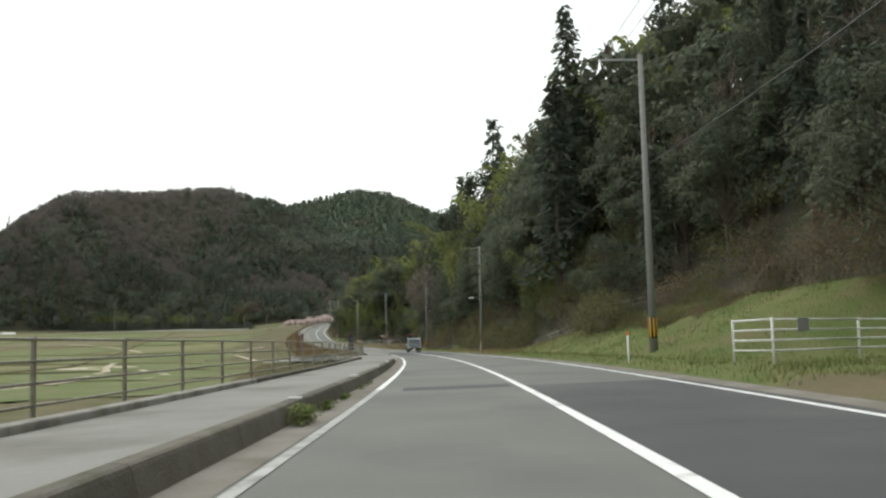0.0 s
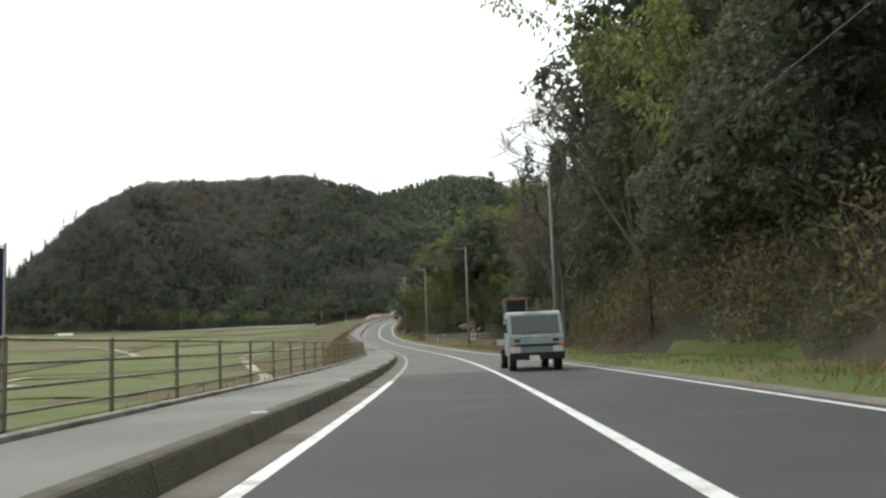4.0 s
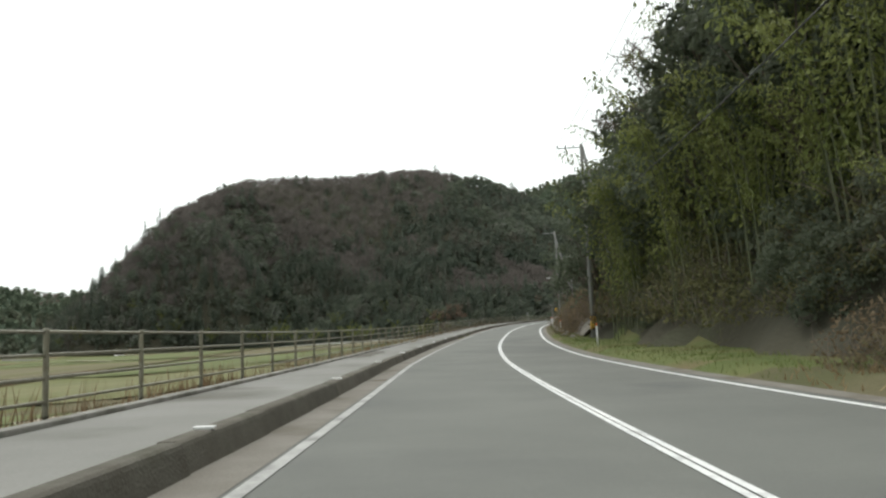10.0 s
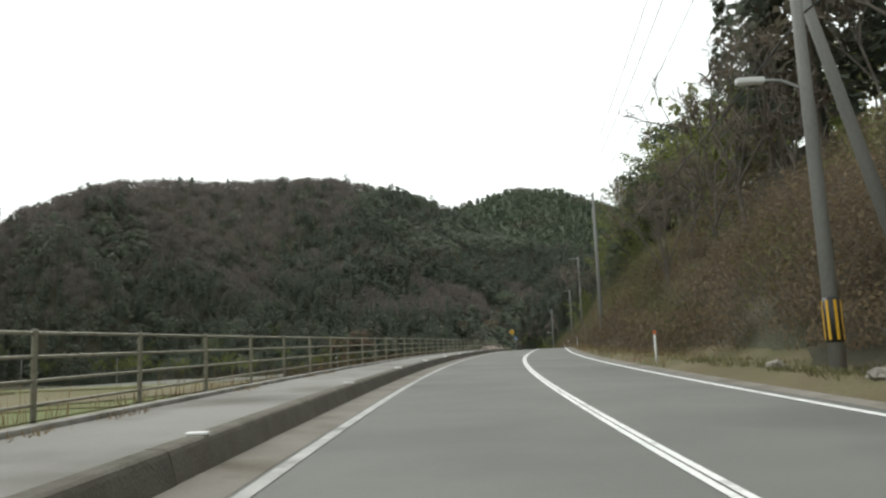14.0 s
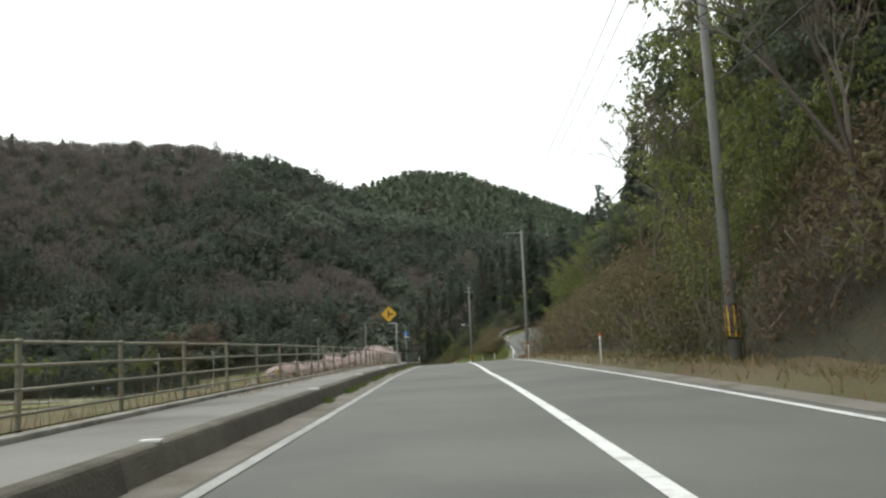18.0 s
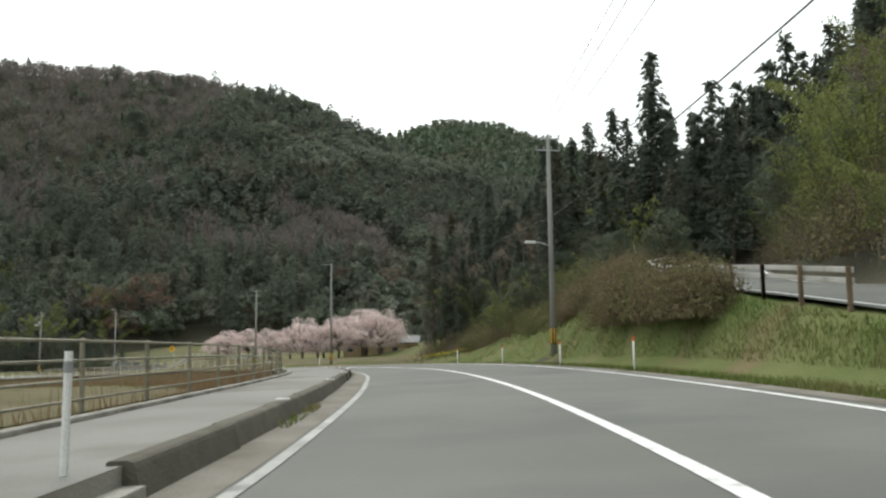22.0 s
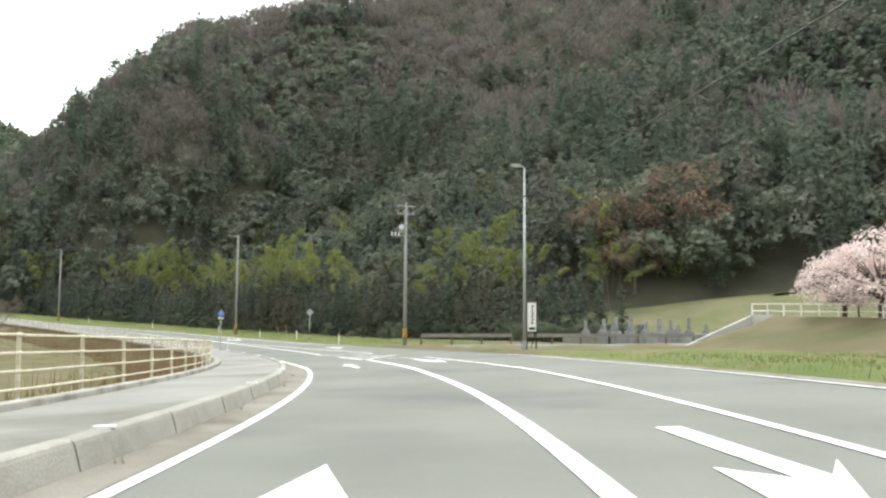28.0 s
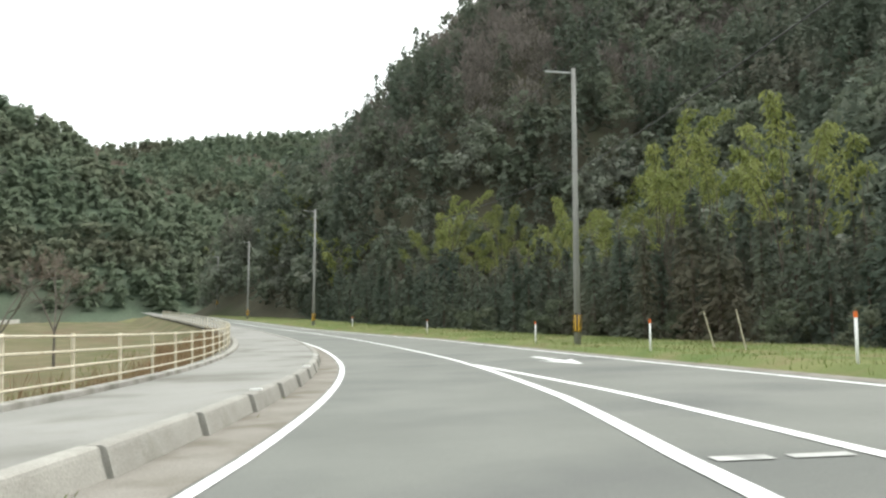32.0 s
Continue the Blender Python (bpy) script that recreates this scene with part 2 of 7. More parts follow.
PAINT_WORN = surface("worn_road_paint", (0.30, 0.30, 0.285), (0.43, 0.43, 0.41), 1.5, 0.7, 0.2, 40.0, 0.3, stain=(0.19, 0.19, 0.18), stain_scale=2.0)
GROUND = surface("field_and_forest_floor", (0.095, 0.122, 0.042), (0.165, 0.160, 0.076), 0.06, 0.95, 0.4, 3.0, 0.1, stain=(0.16, 0.115, 0.07), stain_scale=0.05, bump_dist=0.1)
VERGE = surface("verge_soil", (0.092, 0.094, 0.045), (0.150, 0.128, 0.078), 0.25, 0.95, 0.5, 12.0, 0.1, stain=(0.13, 0.095, 0.06), stain_scale=0.18, bump_dist=0.05)
FIELD_GREEN = surface("green_crop", (0.108, 0.136, 0.052), (0.150, 0.165, 0.076), 0.15, 0.95, 0.5, 2.0, 0.1, stain=(0.155, 0.14, 0.08), stain_scale=0.1, bump_dist=0.1)
FIELD_BROWN = surface("tilled_soil", (0.135, 0.122, 0.072), (0.175, 0.155, 0.095), 0.2, 0.95, 0.5, 3.0, 0.1, stain=(0.12, 0.125, 0.05), stain_scale=0.12, bump_dist=0.1, stretch=(1, 0.2, 1))
FIELD_STRAW = surface("rice_stubble", (0.145, 0.150, 0.072), (0.190, 0.182, 0.095), 0.2, 0.95, 0.5, 3.0, 0.1, stain=(0.13, 0.135, 0.055), stain_scale=0.1, bump_dist=0.1, stretch=(0.3, 1, 1))
TURF = surface("green_turf", (0.085, 0.120, 0.036), (0.145, 0.155, 0.062), 0.3, 0.95, 0.6, 18.0, 0.1, stain=(0.17, 0.14, 0.075), stain_scale=0.35, bump_dist=0.06)
MEADOW = surface("pale_meadow", (0.118, 0.118, 0.062), (0.165, 0.152, 0.088), 0.2, 0.95, 0.5, 8.0, 0.1, stain=(0.105, 0.12, 0.05), stain_scale=0.12, bump_dist=0.06)
SAND = surface("bare_path", (0.36, 0.31, 0.24), (0.44, 0.39, 0.31), 0.5, 0.95, 0.3, 20.0, 0.1)
ROCK = surface("fractured_rock", (0.165, 0.145, 0.118), (0.36, 0.335, 0.295), 0.5, 0.9, 0.8, 6.0, 0.2, stain=(0.115, 0.10, 0.078), stain_scale=0.45, bump_dist=0.12, stretch=(1, 1, 0.35))
STONE = surface("grave_stone", (0.17, 0.17, 0.175), (0.26, 0.26, 0.265), 2.0, 0.5, 0.15, 40.0, 0.4, vary=0.5)

# ------------------------------------------------------------------ building helpers
def link_mesh(name, verts, faces, mat, parent=None, label="", smooth=False):
    """One mesh object from arrays. faces: an (n, 3) or (n, 4) array."""
    me = bpy.data.meshes.new(name)
    verts, faces = np.asarray(verts, dtype=np.float32), np.asarray(faces, dtype=np.int32)
    k = faces.shape[1]
    me.vertices.add(len(verts))
    me.vertices.foreach_set("co", verts.ravel())
    me.loops.add(faces.size)
    me.loops.foreach_set("vertex_index", faces.ravel())
    me.polygons.add(len(faces))
    me.polygons.foreach_set("loop_start", np.arange(0, faces.size, k, dtype=np.int32))
    me.polygons.foreach_set("use_smooth", np.full(len(faces), smooth, dtype=bool))
    me.update(calc_edges=True)
    me.validate()
    me.materials.append(mat)
    ob = new(name, me)
    ob.parent = parent
    if label:
        ob["label"] = label
    return ob


def part(name, bm, mat, parent=None, label="", smooth=False):
    """Links a bmesh as one mesh object under a thing or a part."""
    me = bpy.data.meshes.new(name)
    bmesh.ops.recalc_face_normals(bm, faces=bm.faces)
    for f in bm.faces:
        f.smooth = smooth
    bm.to_mesh(me)
    bm.free()
    me.materials.append(mat)
    ob = new(name, me)
    ob.parent = parent
    if label:
        ob["label"] = label
    return ob


def piece(name, data, parent, m):
    """One more object on shared mesh data."""
    ob = new(name, data)
    ob.parent = parent
    ob.matrix_basis = m
    return ob


def thing(name, m, label, category, group="", kind=""):
    ob = new(name)
    ob.matrix_basis = m
    return tagged(ob, label, category, group, kind)


def box(bm, c, size, bevel=0.0, m=None):
    r = bmesh.ops.create_cube(bm, size=1.0, matrix=(m or Matrix()) @ Matrix.Translation(c) @ Matrix.Diagonal((*size, 1)))
    if bevel:
        edges = list({e for v in r["verts"] for e in v.link_edges})
        bmesh.ops.bevel(bm, geom=edges, offset=bevel, segments=2, affect="EDGES", profile=0.6)
    return bm


def rod(bm, a, b, r0, r1=None, n=8):
    a, b = Vector(a), Vector(b)
    d = b - a
    q = d.to_track_quat("Z", "Y").to_matrix().to_4x4()
    bmesh.ops.create_cone(bm, cap_ends=True, segments=n, radius1=r0, radius2=r0 if r1 is None else r1, depth=d.length,
                          matrix=Matrix.Translation((a + b) / 2) @ q)
    return bm


def bent(bm, pts, r, n=8):
    for a, b in zip(pts[:-1], pts[1:]):
        rod(bm, a, b, r, n=n)
    return bm


def outline(bm, pts, depth, m=None):
    """A flat plate with the outline pts (in its own xz plane), depth thick towards -y."""
    m = m or Matrix()
    f = [bm.verts.new(m @ Vector((x, 0, z))) for x, z in pts]
    b = [bm.verts.new(m @ Vector((x, depth, z))) for x, z in pts]
    bm.faces.new(f), bm.faces.new(b[::-1])
    for i in range(len(pts)):
        j = (i + 1) % len(pts)
        bm.faces.new((f[i], f[j], b[j], b[i]))
    return bm


# ------------------------------------------------------------------ the road's line
ROAD = [  # metres along, x, y, height of the surface, crossfall in degrees
    (-1.50, -49.98, 0.76, -1.1),
    (-0.17, -10.00, 0.15, -1.2),
    (-0.11, 30.00, -0.50, -0.9),
    (-2.05, 69.95, -1.24, -0.5),
    (-6.15, 109.73, -1.94, -0.3),
    (-12.33, 149.25, -2.56, -0.2),
    (-20.59, 188.38, -2.98, -0.2),
    (-30.65, 227.09, -2.79, 0.4),
    (-40.99, 265.73, -1.72, 1.0),
    (-49.20, 304.87, -0.01, 0.5),
    (-55.07, 344.43, 1.92, 0.5),
    (-58.06, 384.32, 3.77, 0.4),
    (-59.74, 424.27, 5.40, -0.7),
    (-62.13, 464.22, 6.56, -1.5),
    (-65.43, 504.04, 6.94, -1.8),
    (-74.50, 542.94, 6.54, -2.1),
    (-93.98, 577.69, 5.65, -1.7),
    (-122.12, 605.98, 4.52, -2.0),
    (-156.38, 626.40, 3.43, -2.4),
    (-194.39, 638.67, 3.17, -1.9),
    (-234.10, 642.84, 3.97, -0.8),
    (-274.07, 641.33, 5.29, -0.0),
    (-313.98, 638.81, 6.60, -0.0),
    (-353.91, 636.26, 7.92, 0.0),
    (-393.82, 633.73, 9.24, -0.0),
]

NODE = np.arange(len(ROAD)) * 40.0 - 50.0
ROAD_A = np.array(ROAD)


def spline(x, y):
    n, h = len(x), np.diff(x)
    a, b = np.zeros((n, n)), np.zeros(n)
    a[0, 0] = a[-1, -1] = 1
    for i in range(1, n - 1):
        a[i, i - 1], a[i, i], a[i, i + 1] = h[i - 1], 2 * (h[i - 1] + h[i]), h[i]
        b[i] = 6 * ((y[i + 1] - y[i]) / h[i] - (y[i] - y[i - 1]) / h[i - 1])
    m = np.linalg.solve(a, b)

    def at(q):
        q = np.asarray(q, dtype=float)
        j = np.clip(np.searchsorted(x, q) - 1, 0, n - 2)
        d, hh = q - x[j], h[j]
        return y[j] + d * ((y[j + 1] - y[j]) / hh - hh * (2 * m[j] + m[j + 1]) / 6) + d * d * m[j] / 2 + d ** 3 * (m[j + 1] - m[j]) / (6 * hh)
    return at


RX, RY, RZ, RB = (spline(NODE, ROAD_A[:, k]) for k in range(4))
S_MIN, S_MAX = -48.0, 900.0


def tangent(s):
    dx, dy = RX(s + 0.5) - RX(s - 0.5), RY(s + 0.5) - RY(s - 0.5)
    n = np.hypot(dx, dy)
    return dx / n, dy / n


def tilt_height(s, l):
    """Height of the carriageway's plane at l metres to the right of the line."""
    s = np.asarray(s, dtype=float)
    return RZ(s) - np.tan(np.radians(RB(s))) * np.clip(l, -8, 8)


def at(s, l, dz=0.0):
    """World places for metres along, metres to the right and height over the road's plane (arrays)."""
    s, l = np.broadcast_arrays(np.asarray(s, dtype=float), np.asarray(l, dtype=float))
    tx, ty = tangent(s)
    return np.stack([RX(s) + l * ty, RY(s) - l * tx, tilt_height(s, l) + dz], -1)


def on_road(s, l, dz=0.0, turn=0.0, upright=False):
    """A pose at (s, l): y along the road, x to the right, z up."""
    p = Vector(at(s, l, dz))
    tx, ty = tangent(s)
    slope = 0.0 if upright else float(RZ(s + 1) - RZ(s - 1)) / 2
    y = Vector((float(tx), float(ty), slope)).normalized()
    x = Vector((float(ty), -float(tx), 0.0 if upright else -math.tan(radians(float(RB(s)))))).normalized()
    z = x.cross(y).normalized()
    x = y.cross(z)
    return Matrix.Translation(p) @ Matrix((x, y, z)).transposed().to_4x4() @ Matrix.Rotation(radians(turn), 4, "Z")


def table(*rows):
    xs, ys = zip(*rows)
    return lambda s: np.interp(s, xs, ys)


LINE_L = table((-50, -1.7), (40, -1.66), (100, -1.68), (169, -1.45), (215, -1.45), (260, -1.90), (305, -1.56), (395, -1.82), (440, -2.3), (470, -2.0), (502, -1.60), (522, -1.76), (541, -1.5), (560, -1.2), (567, -1.42), (579, -2.58), (588, -2.56), (610, -2.4), (634, -2.2), (642, -2.1), (652, -2.33), (664, -2.4), (673, -2.25), (691, -1.75), (712, -1.5), (731, -1.5), (770, -2.1), (860, -2.0))
LINE_C = table((-50, 1.75), (54, 1.65), (100, 1.65), (168, 1.88), (215, 2.02), (260, 1.61), (305, 1.79), (395, 1.55), (440, 1.16), (470, 1.5), (502, 1.92), (522, 1.96), (541, 2.26), (560, 2.52), (568, 2.2), (579, 1.3), (605, 1.1), (633, 1.43), (638, 1.6), (652, 1.7), (671, 1.7), (690, 2.1), (713, 2.62), (748, 2.4), (775, 1.2), (860, 1.4))
LINE_R = table((-50, 5.0), (10, 5.0), (34, 5.3), (103, 5.25), (172, 5.05), (195, 5.5), (219, 5.65), (263, 4.85), (308, 5.0), (398, 4.7), (441, 4.25), (480, 4.9), (505, 5.4), (525, 5.95), (546, 6.75), (562, 7.4), (583, 7.2), (596, 7.7), (615, 7.9), (640, 9.0), (650, 9.8), (680, 8.4), (692, 7.5), (710, 7.5), (739, 7.4), (752, 6.0), (768, 4.4), (800, 4.5), (900, 4.6))
EDGE_R = lambda s: LINE_R(s) + np.interp(s, [-50, 230, 300, 440, 480, 900], [0.75, 0.65, 0.6, 0.8, 0.6, 0.7])
KERB = table((-50, -2.2), (0, -2.17), (100, -2.15), (169, -2.0), (215, -2.02), (260, -2.4), (305, -2.12), (396, -2.35), (440, -2.78), (470, -2.5), (502, -2.12), (522, -2.38), (541, -1.96), (560, -1.74), (567, -2.0), (579, -3.05), (590, -3.0), (634, -2.8), (662, -2.97), (671, -2.9), (691, -2.57), (705, -2.25), (718, -2.05), (735, -2.05), (770, -2.7), (860, -2.6))
OUTER = table((-50, -4.9), (20, -4.8), (100, -4.56), (215, -4.54), (306, -4.6), (395, -4.45), (440, -4.8), (503, -4.65), (560, -5.3), (634, -5.7), (691, -5.9), (760, -5.8), (900, -5.6))
# ------------------------------------------------------------------ the lie of the land
FOOT = table((-50, 14), (10, 14), (24, 18), (44, 18.5), (58, 17.5), (66, 15.2), (72, 13.2), (77, 11.6), (86, 10.3), (110, 10), (135, 10), (158, 13), (200, 16), (212, 21), (238, 22.5), (247, 11), (275, 9), (300, 8.2), (350, 8.2), (400, 7.4), (450, 7.2), (480, 8), (545, 10), (560, 17), (575, 21), (592, 27), (640, 30), (900, 30))
STEEP = table((-50, 1.1), (40, 1.2), (60, 1.6), (130, 1.6), (165, 1.2), (230, 1.2), (250, 1.7), (290, 1.4), (310, 1.05), (360, 1.05), (390, 1.3), (450, 0.95), (900, 0.9))
RIDGE = table((-50, 48), (60, 46), (130, 44), (210, 38), (260, 32), (300, 32), (350, 28), (400, 24), (450, 18), (480, 17), (500, 19), (520, 20), (545, 18), (562, 12), (578, 7), (592, 3), (606, 0), (900, 0))
FIELD_DROP = table((-50, 3.2), (100, 3.0), (300, 3.6), (420, 2.6), (520, 1.2), (700, 1.4), (900, 1.5))
BENCH_L = table((484, 6.5), (492, 8.6), (500, 10.3), (510, 11.8), (520, 12.7), (528, 13.8), (536, 17.2), (544, 22.6), (551, 28.4), (558, 34.0), (570, 41.0), (590, 48.0))      # the branch road's middle
BENCH_Z = table((484, 0.0), (492, 0.12), (500, 0.45), (510, 1.35), (520, 2.5), (528, 3.35), (536, 4.5), (544, 5.8), (551, 7.0), (558, 7.4), (570, 7.6), (590, 7.6))
BENCH_W = table((484, 3.2), (526, 3.4), (538, 4.6), (570, 4.8))
TERRACE = table((578, 0), (594, 0.5), (612, 0.9), (640, 1.4), (656.5, 2.2), (658.5, 0))

CREST = [(-372, 664, 4, 1.5), (-346, 684, 46, 1.5), (-334, 714, 80, 1.45), (-372, 740, 108, 1.15), (-372, 824, 146, 0.9), (-335, 866, 152, 0.82),
         (-261, 968, 172, 0.62), (-216, 949, 154, 0.58), (-171, 930, 124, 0.54), (-70, 885, 78, 0.5), (20, 850, 45, 0.5), (90, 830, 25, 0.5)]
FAR_CRESTS = [[(-330, 1260, 182, 0.5), (-193, 1240, 200, 0.5), (-123, 1225, 213, 0.5), (-90, 1218, 204, 0.5), (-52, 1210, 174, 0.5), (4, 1205, 142, 0.5), (60, 1180, 105, 0.5), (260, 1060, 60, 0.5)],
              [(-640, 440, 165, 0.62), (-661, 550, 124, 0.62), (-665, 581, 108, 0.62), (-668, 615, 76, 0.62), (-668, 655, 30, 0.62)],
              [(-950, 760, 108, 0.4), (-820, 880, 92, 0.4), (-650, 1080, 80, 0.4)],
              [(-1067, 470, 168, 0.5), (-1067, 588, 188, 0.5), (-1061, 741, 212, 0.5), (-1054, 820, 220, 0.5), (-1045, 868, 194, 0.5), (-1000, 980, 120, 0.5)]]
KNOLL = [(-184, 682, 4.5, 0.4), (-170, 686, 7.0, 0.5), (-152, 690, 9.0, 0.55), (-138, 694, 10.2, 0.55), (-110, 697, 10.4, 0.55), (-75, 690, 9.0, 0.55)]


def wobble(x, y, k=1.0):
    return (np.sin(x * 0.11 * k + 1.3) * np.cos(y * 0.13 * k + 0.4) + 0.6 * np.sin(x * 0.29 * k - y * 0.21 * k + 2.0)
            + 0.35 * np.sin(x * 0.63 * k + y * 0.57 * k + 0.7))


def crest_height(x, y, crest):
    best = np.full(np.shape(x), -1e3)
    for (ax, ay, az, ak), (bx, by, bz, bk) in zip(crest[:-1], crest[1:]):
        dx, dy = bx - ax, by - ay
        t = np.clip(((x - ax) * dx + (y - ay) * dy) / (dx * dx + dy * dy), 0, 1)
        d = np.hypot(x - ax - t * dx, y - ay - t * dy)
        best = np.maximum(best, az + t * (bz - az) - (ak + t * (bk - ak)) * (np.sqrt(d * d + 144) - 12))
    return best


def mountain(x, y):
    h = crest_height(x, y, CREST) + 2.0 * wobble(x, y, 0.35)
    for c in FAR_CRESTS:
        h = np.maximum(h, crest_height(x, y, c))
    return h


def plain_height(x, y):
    return np.interp(y, [0, 200, 300, 430, 520, 650], [-3.4, -6.0, -4.2, 2.4, 4.2, 2.8])


def bank(s, l, x, y):
    """Ground height near the road, in the road's own measures."""
    base = tilt_height(s, l)
    edge, foot, steep, ridge = EDGE_R(s), FOOT(s), STEEP(s), RIDGE(s)
    foot = np.maximum(foot, edge + 1.5)
    # right-hand side: verge, then the hillside
    verge = np.clip(l - edge, 0, None) * 0.2
    rise = np.clip(l - foot, 0, None) * steep
    hill = ridge * (1 - np.exp(-rise / np.maximum(ridge, 0.5)))
    bumps = np.clip(l - foot, 0, 6) / 6 * 0.7 * wobble(x, y, 1.4)
    lawn = np.interp(s, [25, 33, 68, 80], [0, 1, 1, 0]) * np.clip(l - edge - 2.2, 0, 9) * 0.34
    right = base + lawn + np.minimum(verge * 2, 0.22) + np.where(ridge > 0.2, hill + bumps, 0)
    # where the branch road climbs: a mound, a bench, the hill above it
    bl, bz, bw = BENCH_L(s), BENCH_Z(s), BENCH_W(s)
    mound = np.interp(np.clip((l - edge - 1.2) / np.maximum(bl - bw - edge - 1.2, 0.5), 0, 1), [0, 0.55, 0.9, 1], [0, 0.66, 0.96, 1.0]) * (bz - 0.15) * np.clip((s - 502) / 4, 0, 1)
    above = np.minimum(np.clip(l - bl - bw, 0, None) * 0.9, ridge)
    bench = base + np.where(l < bl - bw, mound, bz - 0.15) + above
    w = np.clip((s - 470) / 16, 0, 1) * np.clip((576 - s) / 16, 0, 1)
    right = right * (1 - w) + bench * w
    terr = TERRACE(s) * np.clip((l - np.interp(s, [600, 640], [17, 24.5])) / 6, 0, 1)
    right = right + np.clip(l - 42, 0, 55) * 0.42 * np.clip((s - 556) / 14, 0, 1) * np.clip((634 - s) / 22, 0, 1)
    right = right + terr + 1.5 * np.clip((s - 655) / 10, 0, 1) * np.clip((l - 42) / 15, 0, 1)
    # left-hand side: bank down to the fields
    drop = FIELD_DROP(s)
    lot = np.clip(1 - np.abs(s - 70.5) / 14.5, 0, 1)
    start = np.where(np.abs(s - 73) < 13.5, KERB(s) - 9.5, OUTER(s) - 0.75)
    run = np.clip(start - l, 0, None)
    left = base + 0.1 - np.minimum(run * 0.55, drop) + 0.12 * wobble(x, y, 2.0) * np.clip(run / 3, 0, 1)
    far = np.clip((-l - 26) / 30, 0, 1)
    left = left * (1 - far) + plain_height(x, y) * far
    return np.where(l > 0, right, left)


SAMPLE_S = np.arange(S_MIN, S_MAX, 2.0)
SAMPLE_X, SAMPLE_Y = RX(SAMPLE_S), RY(SAMPLE_S)
SAMPLE_T = tangent(SAMPLE_S)


def nearest(x, y):
    """Metres along and to the right of the road's line for world places."""
    x, y = np.ravel(x).astype(float), np.ravel(y).astype(float)
    s, l = np.empty_like(x), np.empty_like(x)
    for i in range(0, len(x), 4000):
        q = slice(i, i + 4000)
        j = ((x[q, None] - SAMPLE_X) ** 2 + (y[q, None] - SAMPLE_Y) ** 2).argmin(1)
        dx, dy = x[q] - SAMPLE_X[j], y[q] - SAMPLE_Y[j]
        s[q] = np.clip(SAMPLE_S[j] + dx * SAMPLE_T[0][j] + dy * SAMPLE_T[1][j], S_MIN, S_MAX)
        l[q] = dx * SAMPLE_T[1][j] - dy * SAMPLE_T[0][j]
    return s, l


def land(x, y):
    """Ground height anywhere."""
    x, y = np.ravel(x).astype(float), np.ravel(y).astype(float)
    s, l = nearest(x, y)
    return np.maximum(np.maximum(bank(s, l, x, y), mountain(x, y)), crest_height(x, y, KNOLL))


def grid_faces(nu, nv):
    i = np.arange((nu - 1) * nv).reshape(nu - 1, nv)[:, :-1].ravel()
    return np.stack([i, i + nv, i + nv + 1, i + 1], 1)


OUTWARD = (85, 130, 190, 270, 370, 520, 800, 1400, 2600)
gx = np.concatenate([-1250 - np.array(OUTWARD[::-1], dtype=float), np.arange(-1250, -430, 14.0), np.arange(-430, 130, 4.5), 130 + np.array((14, 30, 55) + OUTWARD, dtype=float)])
gy = np.concatenate([-80 - np.array(OUTWARD[::-1], dtype=float), np.arange(-80, 1010, 4.5), np.arange(1010, 1330, 14.0), 1330 + np.array(OUTWARD, dtype=float)])
XX, YY = np.meshgrid(gx, gy, indexing="ij")
gs, gl = nearest(XX, YY)
zz = land(XX, YY)
sunk = np.clip((34 - np.abs(gl)) / 4, 0, 1) * np.where(zz - mountain(XX.ravel(), YY.ravel()) > 0.5, 1, 0.0)
zz = zz - 0.9 * sunk
ground = link_mesh("ground", np.stack([XX.ravel(), YY.ravel(), zz], 1), grid_faces(len(gx), len(gy)), GROUND, smooth=True)
ground.data.materials.append(FLOOR)
ground.data.materials.append(MEADOW)
ground.data.materials.append(UNDERGROWTH)
quads = grid_faces(len(gx), len(gy))
wooded = (mountain(XX.ravel(), YY.ravel()) > zz - 1.0) | ((gl > FOOT(gs) - 1) & (RIDGE(gs) > 3))
ground.data.polygons.foreach_set("material_index", np.where(((crest_height(XX.ravel(), YY.ravel(), KNOLL) > zz - 0.3) & (zz < 9.5))[quads].all(1), 2, (crest_height(XX.ravel(), YY.ravel(), KNOLL) < zz - 0.3)[quads].any(1) * np.where(((XX.ravel() < -430) | (YY.ravel() > 1010))[quads].any(1) & wooded[quads].any(1), 3, wooded[quads].any(1))).astype(np.int32))
tagged(ground, "grassy valley floor and wooded hillsides", "ground", kind="structure")


def strip(name, s, offs, heights, mat, label="", category="", kind="structure", parent=None, smooth=True):
    """A band along the road; offs and heights: lists of functions or numbers across it."""
    cols = []
    for o, h in zip(offs, heights):
        o = o(s) if callable(o) else np.full(len(s), float(o))
        h = h(s) if callable(h) else np.full(len(s), float(h))
        cols.append(at(s, o, h))
    v = np.stack(cols, 1).reshape(-1, 3)
    ob = link_mesh(name, v, grid_faces(len(s), len(offs)), mat, parent, smooth=smooth)
    return tagged(ob, label, category, kind=kind) if label else ob


S2 = np.arange(S_MIN, S_MAX, 2.0)
S1 = np.arange(S_MIN, S_MAX, 1.0)

